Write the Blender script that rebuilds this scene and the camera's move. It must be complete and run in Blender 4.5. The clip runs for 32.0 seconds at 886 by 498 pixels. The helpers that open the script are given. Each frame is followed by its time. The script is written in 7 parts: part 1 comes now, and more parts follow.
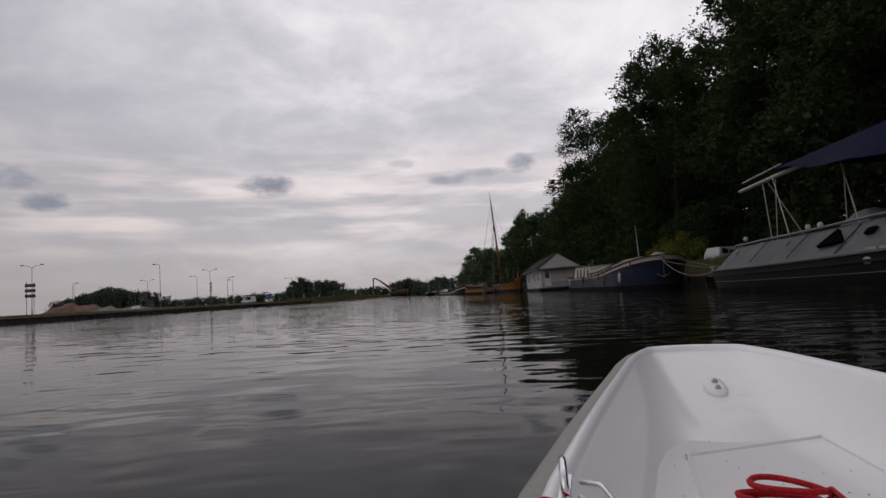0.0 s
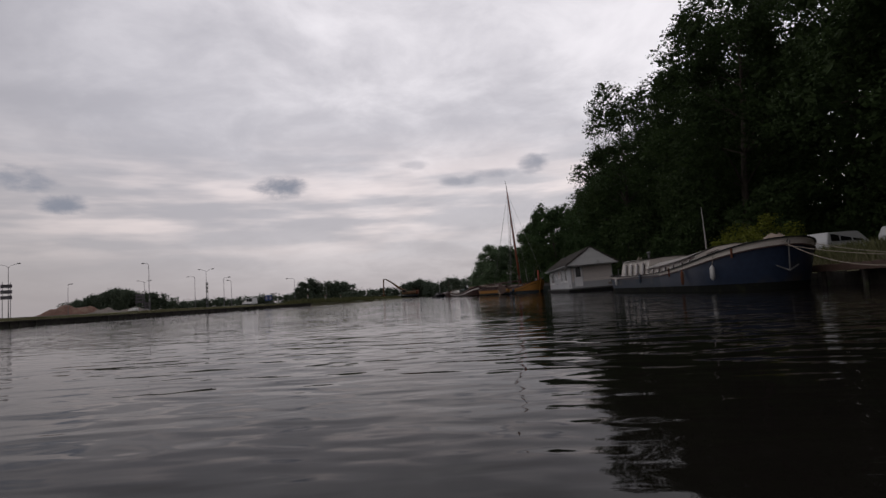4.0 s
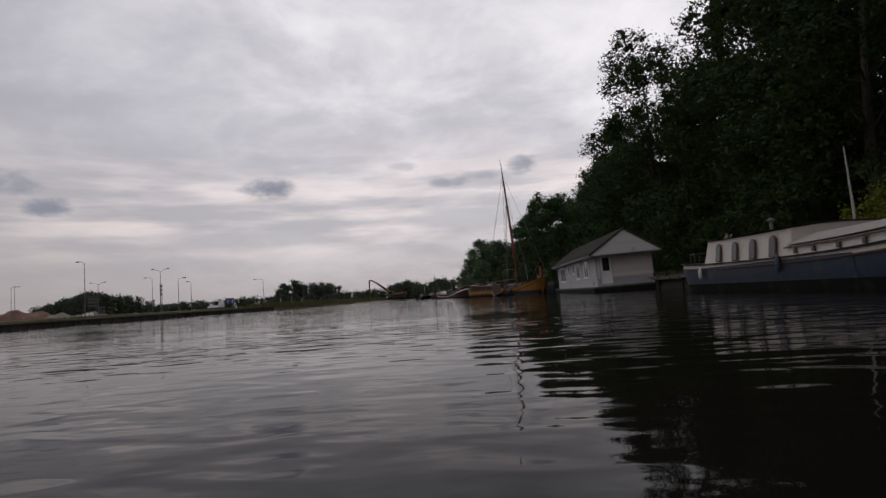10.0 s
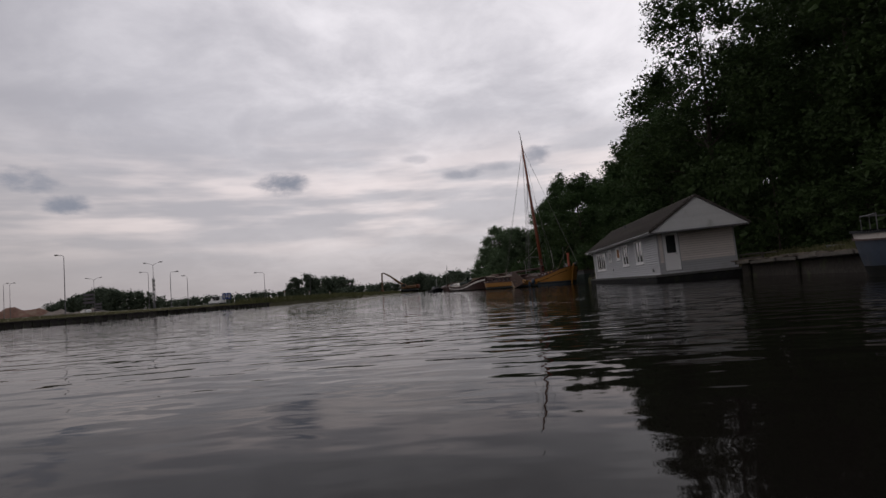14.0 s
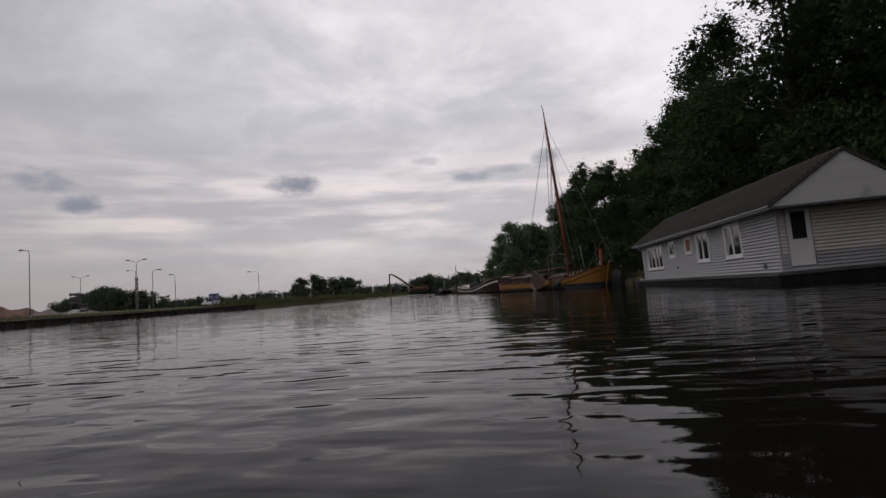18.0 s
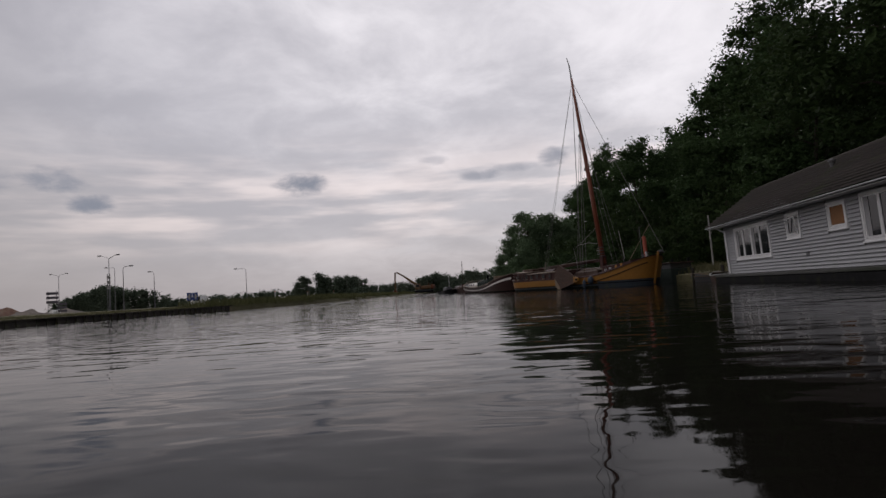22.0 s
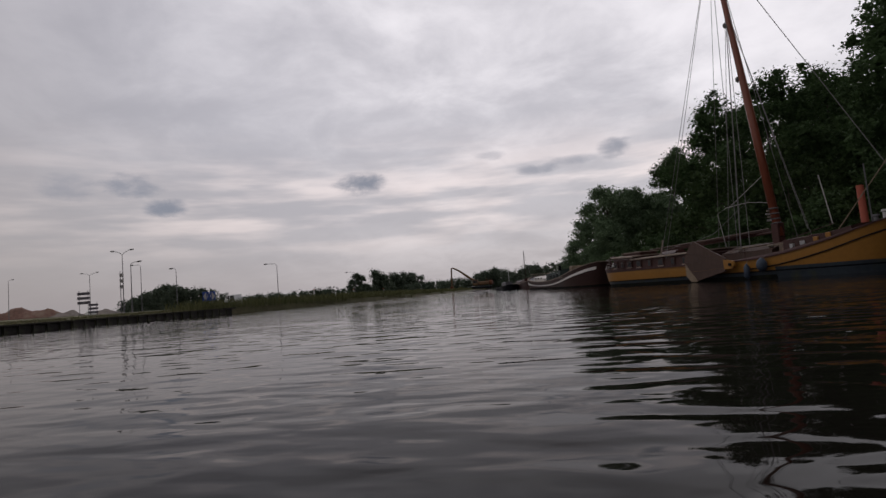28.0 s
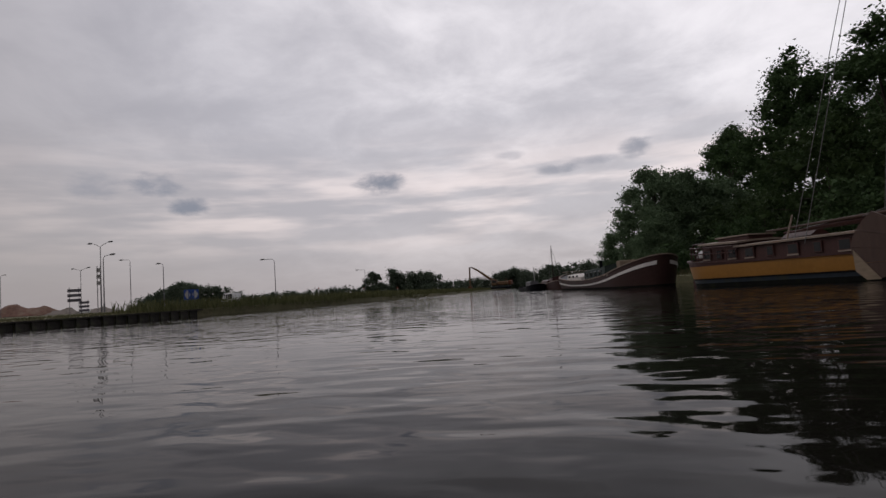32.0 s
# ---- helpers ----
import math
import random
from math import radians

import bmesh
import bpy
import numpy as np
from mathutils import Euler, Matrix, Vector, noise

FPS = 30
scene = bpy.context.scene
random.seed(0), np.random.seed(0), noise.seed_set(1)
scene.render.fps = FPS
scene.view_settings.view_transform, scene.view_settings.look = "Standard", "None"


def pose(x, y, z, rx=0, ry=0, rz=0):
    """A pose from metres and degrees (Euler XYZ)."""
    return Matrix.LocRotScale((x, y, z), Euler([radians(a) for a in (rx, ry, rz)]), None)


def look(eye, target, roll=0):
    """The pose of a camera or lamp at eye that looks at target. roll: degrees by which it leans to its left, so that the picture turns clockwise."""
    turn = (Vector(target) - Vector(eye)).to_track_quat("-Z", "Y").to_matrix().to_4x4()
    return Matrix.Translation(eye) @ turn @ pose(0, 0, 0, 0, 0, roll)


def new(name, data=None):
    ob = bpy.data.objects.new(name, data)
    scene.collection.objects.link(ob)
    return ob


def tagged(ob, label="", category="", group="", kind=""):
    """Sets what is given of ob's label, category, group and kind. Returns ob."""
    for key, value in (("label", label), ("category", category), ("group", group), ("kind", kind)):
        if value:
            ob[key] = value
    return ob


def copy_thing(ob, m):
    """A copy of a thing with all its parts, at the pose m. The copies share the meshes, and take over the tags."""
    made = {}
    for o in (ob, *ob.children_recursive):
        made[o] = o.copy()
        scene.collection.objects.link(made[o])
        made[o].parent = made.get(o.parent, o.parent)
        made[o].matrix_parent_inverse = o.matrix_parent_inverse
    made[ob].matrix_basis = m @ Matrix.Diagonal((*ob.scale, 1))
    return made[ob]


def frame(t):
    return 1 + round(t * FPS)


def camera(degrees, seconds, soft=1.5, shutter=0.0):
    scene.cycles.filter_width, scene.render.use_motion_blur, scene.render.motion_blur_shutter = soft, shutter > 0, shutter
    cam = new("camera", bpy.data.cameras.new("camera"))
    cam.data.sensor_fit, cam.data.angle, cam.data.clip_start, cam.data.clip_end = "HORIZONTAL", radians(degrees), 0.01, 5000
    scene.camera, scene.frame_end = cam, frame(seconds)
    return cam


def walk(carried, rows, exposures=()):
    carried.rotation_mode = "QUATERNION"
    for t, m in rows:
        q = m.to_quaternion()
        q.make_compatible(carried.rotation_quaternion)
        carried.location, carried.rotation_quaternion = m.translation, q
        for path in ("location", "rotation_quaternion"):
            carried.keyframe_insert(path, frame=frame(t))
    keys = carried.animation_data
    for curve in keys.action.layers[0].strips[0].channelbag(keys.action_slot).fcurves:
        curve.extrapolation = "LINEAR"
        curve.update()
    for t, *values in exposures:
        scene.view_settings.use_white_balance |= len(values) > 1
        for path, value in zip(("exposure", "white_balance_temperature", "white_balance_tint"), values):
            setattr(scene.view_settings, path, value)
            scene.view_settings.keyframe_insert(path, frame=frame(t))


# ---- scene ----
cam = camera(75.24, 32.0, soft=1.5)
# seconds, x, y, z, yaw, pitch, roll
PATH = [
    (0, 0.00, 0.00, 0.522, 3.28, 4.41, 3.45),
    (0.5, -0.12, 1.52, 0.572, 3.39, 4.47, 3.52),
    (1, -0.21, 3.02, 0.542, 3.49, 4.55, 3.53),
    (1.5, -0.27, 4.48, 0.569, 3.56, 4.58, 3.37),
    (2, -0.33, 5.92, 0.570, 3.85, 4.74, 3.75),
    (2.5, -0.39, 7.36, 0.567, 4.19, 4.72, 3.78),
    (3, -0.44, 8.79, 0.558, 4.47, 4.59, 3.38),
    (3.5, -0.49, 10.23, 0.574, 4.53, 4.59, 3.39),
    (5.5, -0.65, 16.05, 0.562, 4.10, 4.59, 3.85),
    (6, -0.67, 17.50, 0.526, 4.01, 4.65, 3.78),
    (6.5, -0.68, 18.96, 0.554, 3.90, 4.49, 3.87),
    (7, -0.69, 20.42, 0.559, 3.64, 4.37, 3.41),
    (7.5, -0.72, 21.86, 0.550, 3.37, 4.28, 3.74),
    (8, -0.75, 23.29, 0.564, 3.18, 4.37, 4.12),
    (8.5, -0.80, 24.69, 0.564, 3.05, 4.37, 3.80),
    (9, -0.84, 26.08, 0.550, 3.09, 4.53, 3.35),
    (9.5, -0.87, 27.47, 0.561, 3.23, 4.52, 3.82),
    (10, -0.89, 28.86, 0.545, 3.42, 4.66, 3.81),
    (10.5, -0.91, 30.25, 0.559, 3.60, 4.51, 3.79),
    (11, -0.94, 31.66, 0.562, 3.76, 4.48, 3.41),
    (11.5, -0.99, 33.07, 0.565, 3.94, 4.49, 3.68),
    (12, -1.03, 34.48, 0.560, 4.16, 4.40, 4.47),
    (12.5, -1.06, 35.89, 0.561, 4.33, 4.26, 3.50),
    (13, -1.10, 37.28, 0.577, 4.49, 4.19, 3.46),
    (13.5, -1.17, 38.67, 0.560, 4.65, 4.08, 4.27),
    (14, -1.25, 40.06, 0.551, 4.88, 4.01, 4.36),
    (14.5, -1.36, 41.46, 0.554, 5.02, 4.18, 3.96),
    (16.5, -1.78, 47.06, 0.559, 5.86, 4.30, 4.14),
    (17, -1.88, 48.52, 0.545, 5.80, 4.29, 3.57),
    (17.5, -1.94, 50.00, 0.565, 5.76, 4.24, 3.30),
    (18, -2.01, 51.52, 0.567, 5.80, 4.27, 3.91),
    (18.5, -2.09, 53.07, 0.570, 5.87, 4.31, 4.11),
    (19, -2.15, 54.63, 0.495, 5.98, 4.37, 3.85),
    (19.5, -2.19, 56.20, 0.562, 5.98, 4.27, 3.99),
    (20, -2.24, 57.76, 0.557, 5.91, 4.25, 3.98),
    (20.5, -2.31, 59.32, 0.549, 5.84, 4.20, 3.85),
    (21, -2.41, 60.87, 0.549, 5.90, 4.10, 3.93),
    (21.5, -2.54, 62.38, 0.547, 6.14, 4.19, 4.07),
    (22, -2.69, 63.88, 0.547, 6.57, 4.21, 3.89),
    (22.5, -2.80, 65.33, 0.571, 6.91, 4.16, 3.97),
    (23, -2.90, 66.78, 0.573, 7.38, 4.20, 3.98),
    (23.5, -3.02, 68.22, 0.580, 8.04, 4.31, 3.84),
    (24, -3.16, 69.71, 0.532, 8.79, 4.31, 4.75),
    (24.5, -3.38, 71.26, 0.578, 9.48, 4.41, 4.09),
    (25, -3.61, 72.85, 0.573, 9.93, 4.37, 3.72),
    (25.5, -3.84, 74.42, 0.578, 10.43, 4.32, 3.97),
    (27.5, -4.58, 80.62, 0.574, 12.03, 4.30, 4.23),
    (28, -4.74, 82.12, 0.539, 12.43, 4.25, 4.46),
    (28.5, -4.96, 83.64, 0.576, 12.82, 4.25, 4.46),
    (29, -5.21, 85.16, 0.572, 13.14, 4.10, 4.42),
    (29.5, -5.47, 86.67, 0.576, 13.36, 4.08, 4.40),
    (30, -5.73, 88.16, 0.572, 13.40, 3.97, 4.31),
    (30.5, -5.99, 89.62, 0.568, 13.46, 3.85, 3.99),
    (31, -6.25, 91.04, 0.569, 13.61, 3.96, 4.25),
    (31.5, -6.52, 92.42, 0.570, 13.87, 4.14, 4.14),
    (32, -6.79, 93.78, 0.540, 14.28, 4.36, 3.96),
]
walk(cam, [(r[0], pose(r[1], r[2], r[3], 90 + r[5], r[6], r[4])) for r in PATH])

# ---- world and light ----
SUN_AZ, SUN_EL = radians(-115), radians(48)
world = bpy.data.worlds.new("world")
scene.world = world
world.use_nodes = True
W = world.node_tree
W.nodes.clear()


def wmath(op, a, b=None, clamp=False):
    n = W.nodes.new("ShaderNodeMath")
    n.operation, n.use_clamp = op, clamp
    for i, v in enumerate((a, b)):
        if v is None:
            continue
        if isinstance(v, (int, float)):
            n.inputs[i].default_value = v
        else:
            W.links.new(v, n.inputs[i])
    return n.outputs[0]


def wmix(fac, a, b):
    n = W.nodes.new("ShaderNodeMix")
    n.data_type = "RGBA"
    for sock, v in ((n.inputs["Factor"], fac), (n.inputs[6], a), (n.inputs[7], b)):
        if isinstance(v, (int, float)):
            sock.default_value = v
        elif isinstance(v, tuple):
            sock.default_value = (*v, 1)
        else:
            W.links.new(v, sock)
    return n.outputs[2]


def wsmooth(v, lo, hi):
    n = W.nodes.new("ShaderNodeMapRange")
    n.interpolation_type = "SMOOTHSTEP"
    W.links.new(v, n.inputs["Value"])
    n.inputs["From Min"].default_value, n.inputs["From Max"].default_value = lo, hi
    return n.outputs["Result"]


sky = W.nodes.new("ShaderNodeTexSky")
sky.sky_type, sky.sun_disc, sky.sun_elevation, sky.sun_rotation = "NISHITA", False, SUN_EL, SUN_AZ
sky.air_density, sky.dust_density = 1.4, 3.0
coord = W.nodes.new("ShaderNodeTexCoord")
split = W.nodes.new("ShaderNodeSeparateXYZ")
W.links.new(coord.outputs["Generated"], split.inputs[0])
up = split.outputs["Z"]
# cloud sheet: the direction is laid out on a flat layer, so that clouds narrow towards the horizon
lift = wmath("ADD", wmath("ABSOLUTE", up), 0.24)
flat = W.nodes.new("ShaderNodeCombineXYZ")
W.links.new(wmath("DIVIDE", split.outputs["X"], lift), flat.inputs[0])
W.links.new(wmath("DIVIDE", split.outputs["Y"], lift), flat.inputs[1])


def wnoise(scale, detail, rough, dist=0.0, seed=0.0):
    n = W.nodes.new("ShaderNodeTexNoise")
    n.noise_dimensions = "4D"
    W.links.new(flat.outputs[0], n.inputs["Vector"])
    n.inputs["W"].default_value = seed
    n.inputs["Scale"].default_value, n.inputs["Detail"].default_value = scale, detail
    n.inputs["Roughness"].default_value, n.inputs["Distortion"].default_value = rough, dist
    return n.outputs["Fac"]


broad = wnoise(0.7, 4, 0.5, 0.0, 3.0)
fine = wnoise(3.4, 7, 0.58, 0.35, 7.0)
sheet = wmath("ADD", wmath("MULTIPLY", broad, 0.5), wmath("MULTIPLY", fine, 0.5))
cloud = wmix(wsmooth(sheet, 0.36, 0.64), (0.56, 0.545, 0.575), (0.96, 0.93, 0.95))
# the sheet thins ahead, high over the canal's bend, and thickens to the west
ahead = W.nodes.new("ShaderNodeVectorMath")
ahead.operation = "DOT_PRODUCT"
W.links.new(coord.outputs["Generated"], ahead.inputs[0])
ahead.inputs[1].default_value = (0.05, 0.86, 0.5)
cloud = wmix(wmath("MULTIPLY", wsmooth(wmath("MULTIPLY", ahead.outputs["Value"], -1.0), -0.97, -0.72), 0.56), cloud, (0.37, 0.365, 0.40))
# behind camera and to the west: thick dull sheet, added unseen to dim boats
cloud = wmix(wmath("MULTIPLY", wsmooth(wmath("MULTIPLY", ahead.outputs["Value"], -1.0), -0.62, 0.1), 0.75), cloud, (0.20, 0.20, 0.22))
# paler, warmer breaks low in the sky; greyer veil at the horizon
low = wmath("MULTIPLY", wsmooth(up, 0.04, 0.13), wsmooth(wmath("MULTIPLY", up, -1.0), -0.30, -0.16))
long_map = W.nodes.new("ShaderNodeMapping")
long_map.inputs["Scale"].default_value = (2.2, 2.2, 15.0)
W.links.new(coord.outputs["Generated"], long_map.inputs[0])
streak = W.nodes.new("ShaderNodeTexNoise")
W.links.new(long_map.outputs[0], streak.inputs["Vector"])
streak.inputs["Scale"].default_value, streak.inputs["Detail"].default_value, streak.inputs["Roughness"].default_value = 1.7, 4, 0.52
band_lit = wsmooth(streak.outputs["Fac"], 0.40, 0.66)
cloud = wmix(wmath("MULTIPLY", low, 0.7), cloud, wmix(band_lit, (0.46, 0.44, 0.462), (0.97, 0.85, 0.81)))
veil = wsmooth(wmath("MULTIPLY", up, -1.0), -0.15, -0.01)
cloud = wmix(wmath("MULTIPLY", veil, 0.75), cloud, (0.44, 0.40, 0.398))
west = wsmooth(wmath("MULTIPLY", ahead.outputs["Value"], -1.0), -0.86, -0.50)
cloud = wmix(wmath("MULTIPLY", west, 0.68), cloud, (0.31, 0.285, 0.285))


ragged_noise = wnoise(8.5, 6, 0.62, 0.4, 11.0)


def puff(az, el, rx, rz, depth):
    """A small dark cloud that hangs under the sheet, at a bearing and a height in degrees."""
    c = Vector((math.sin(radians(az)) * math.cos(radians(el)), math.cos(radians(az)) * math.cos(radians(el)), math.sin(radians(el))))
    side = Vector((math.cos(radians(az)), -math.sin(radians(az)), 0))
    rise = side.cross(c)
    d = []
    for axis, r in ((side, rx), (rise, rz)):
        n = W.nodes.new("ShaderNodeVectorMath")
        n.operation = "DOT_PRODUCT"
        W.links.new(coord.outputs["Generated"], n.inputs[0])
        n.inputs[1].default_value = axis
        e = wmath("DIVIDE", wmath("SUBTRACT", n.outputs["Value"], axis.dot(c)), math.sin(radians(r)))
        d.append(wmath("MULTIPLY", e, e))
    n = W.nodes.new("ShaderNodeVectorMath")
    n.operation = "DOT_PRODUCT"
    W.links.new(coord.outputs["Generated"], n.inputs[0])
    n.inputs[1].default_value = c
    front = wsmooth(n.outputs["Value"], 0.5, 0.6)
    ragged = wmath("ADD", wmath("ADD", d[0], d[1]), wmath("MULTIPLY", wmath("SUBTRACT", ragged_noise, 0.5), 3.4))
    return wmath("MULTIPLY", wmath("MULTIPLY", wsmooth(wmath("MULTIPLY", ragged, -1.0), -1.3, 0.35), front), depth)


for az, el, rx, rz, depth in ((-19.9, 11.2, 2.6, 1.2, 0.95), (-37.8, 9.4, 1.8, 0.85, 0.95), (-40.6, 11.3, 2.6, 1.2, 0.8), (5.4, 12.3, 1.6, 1.0, 0.75), (-2.1, 11.2, 2.2, 0.5, 0.6), (1.5, 11.8, 2.5, 0.5, 0.45), (-6.5, 13.0, 1.5, 0.5, 0.35), (-45, 11.0, 2.5, 1.2, 0.5)):
    cloud = wmix(puff(az, el, rx, rz, depth), cloud, (0.232, 0.248, 0.3))
back = W.nodes.new("ShaderNodeBackground")
back.inputs["Strength"].default_value = 1.0
sky_gain = W.nodes.new("ShaderNodeVectorMath")
sky_gain.operation = "SCALE"
W.links.new(sky.outputs[0], sky_gain.inputs[0])
sky_gain.inputs["Scale"].default_value = 0.12
tint = W.nodes.new("ShaderNodeVectorMath")
tint.operation = "MULTIPLY"
W.links.new(wmix(0.93, sky_gain.outputs[0], cloud), tint.inputs[0])
tint.inputs[1].default_value = (1.0, 0.987, 1.008)
W.links.new(tint.outputs[0], back.inputs["Color"])
out = W.nodes.new("ShaderNodeOutputWorld")
W.links.new(back.outputs[0], out.inputs["Surface"])

sun = new("sun", bpy.data.lights.new("sun", "SUN"))
sun.data.energy, sun.data.angle, sun.data.color = 0.3, radians(60), (1.0, 0.97, 0.95)
sun.matrix_world = look((0, 0, 0), (-math.sin(SUN_AZ) * math.cos(SUN_EL), -math.cos(SUN_AZ) * math.cos(SUN_EL), -math.sin(SUN_EL)))

# ---- materials ----


def material(name, color, rough=0.6, metal=0.0, grain=8.0, vary=0.25, bump=0.15, stain=None, spread=0.0, coat=0.0, stretch=(1, 1, 1), stain_scale=0.6, cut=0.55, gloss=0.3):
    """A painted or natural surface: colour varied at two scales, an optional second tone as stains, and fine relief."""
    m = bpy.data.materials.new(name)
    m.use_nodes = True
    t = m.node_tree
    b = t.nodes["Principled BSDF"]
    b.inputs["Roughness"].default_value, b.inputs["Metallic"].default_value = rough, metal
    b.inputs["Coat Weight"].default_value = coat
    b.inputs["Specular IOR Level"].default_value = gloss
    tc = t.nodes.new("ShaderNodeTexCoord")
    mp = t.nodes.new("ShaderNodeMapping")
    mp.inputs["Scale"].default_value = stretch
    t.links.new(tc.outputs["Object"], mp.inputs[0])

    def nz(scale, detail):
        n = t.nodes.new("ShaderNodeTexNoise")
        t.links.new(mp.outputs[0], n.inputs["Vector"])
        n.inputs["Scale"].default_value, n.inputs["Detail"].default_value = scale, detail
        return n.outputs["Fac"]

    def mix(fac, a, c):
        n = t.nodes.new("ShaderNodeMix")
        n.data_type = "RGBA"
        for s, v in ((n.inputs["Factor"], fac), (n.inputs[6], a), (n.inputs[7], c)):
            if isinstance(v, tuple):
                s.default_value = (*v, 1)
            else:
                t.links.new(v, s)
        return n.outputs[2]

    def band(v, lo, hi):
        n = t.nodes.new("ShaderNodeMapRange")
        t.links.new(v, n.inputs[0])
        n.inputs[1].default_value, n.inputs[2].default_value = lo, hi
        return n.outputs[0]

    small, large = nz(grain, 6), nz(grain * 0.08, 3)
    dark = tuple(c * (1 - vary) for c in color)
    light = tuple(min(1, c * (1 + vary)) for c in color)
    col = mix(band(small, 0.3, 0.7), dark, light)
    col2 = mix(band(large, 0.35, 0.65), tuple(c * (1 - vary * 0.7) for c in color), tuple(min(1, c * (1 + vary * 0.5)) for c in color))
    n = t.nodes.new("ShaderNodeMix")
    n.data_type = "RGBA"
    n.inputs["Factor"].default_value = 0.5
    t.links.new(col, n.inputs[6])
    t.links.new(col2, n.inputs[7])
    col = n.outputs[2]
    if stain:
        col = mix(band(nz(stain_scale, 7), cut, cut + 0.16), col, stain)
    if spread:
        oi = t.nodes.new("ShaderNodeObjectInfo")
        hs = t.nodes.new("ShaderNodeHueSaturation")
        t.links.new(band(oi.outputs["Random"], 0, 1), hs.inputs["Value"])
        t.nodes[-1].name = "value"
        mr = hs.inputs["Value"].links[0].from_node
        mr.inputs[3].default_value, mr.inputs[4].default_value = 1 - spread, 1 + spread
        t.links.new(col, hs.inputs["Color"])
        col = hs.outputs[0]
    t.links.new(col, b.inputs["Base Color"])
    if bump:
        bp = t.nodes.new("ShaderNodeBump")
        bp.inputs["Strength"].default_value, bp.inputs["Distance"].default_value = bump, 0.02
        t.links.new(small, bp.inputs["Height"])
        t.links.new(bp.outputs[0], b.inputs["Normal"])
    rr = t.nodes.new("ShaderNodeMapRange")
    t.links.new(large, rr.inputs[0])
    rr.inputs[3].default_value, rr.inputs[4].default_value = max(0.02, rough - 0.1), min(1, rough + 0.1)
    t.links.new(rr.outputs[0], b.inputs["Roughness"])
    return m


def leafy(name, color, color2, through_light=0.25):
    """Leaves: each spray has a green of its own; some light comes through."""
    m = bpy.data.materials.new(name)
    m.use_nodes = True
    t = m.node_tree
    b = t.nodes["Principled BSDF"]
    b.inputs["Roughness"].default_value = 0.65
    b.inputs["Specular IOR Level"].default_value = 0.1
    g = t.nodes.new("ShaderNodeNewGeometry")
    tc = t.nodes.new("ShaderNodeTexCoord")
    nz = t.nodes.new("ShaderNodeTexNoise")
    nz.inputs["Scale"].default_value = 0.35
    t.links.new(tc.outputs["Object"], nz.inputs["Vector"])
    ad = t.nodes.new("ShaderNodeMath")
    ad.operation = "MULTIPLY_ADD"
    t.links.new(g.outputs["Random Per Island"], ad.inputs[0])
    ad.inputs[1].default_value = 0.6
    sub = t.nodes.new("ShaderNodeMath")
    sub.operation = "SUBTRACT"
    t.links.new(nz.outputs["Fac"], sub.inputs[0])
    sub.inputs[1].default_value = 0.3
    t.links.new(sub.outputs[0], ad.inputs[2])
    ad.use_clamp = True
    mx = t.nodes.new("ShaderNodeMix")
    mx.data_type = "RGBA"
    t.links.new(ad.outputs[0], mx.inputs["Factor"])
    mx.inputs[6].default_value, mx.inputs[7].default_value = (*color, 1), (*color2, 1)
    t.links.new(mx.outputs[2], b.inputs["Base Color"])
    tr = t.nodes.new("ShaderNodeBsdfTranslucent")
    t.links.new(mx.outputs[2], tr.inputs["Color"])
    ms = t.nodes.new("ShaderNodeMixShader")
    ms.inputs[0].default_value = through_light
    t.links.new(b.outputs[0], ms.inputs[1])
    t.links.new(tr.outputs[0], ms.inputs[2])
    t.links.new(ms.outputs[0], t.nodes["Material Output"].inputs["Surface"])
    return m


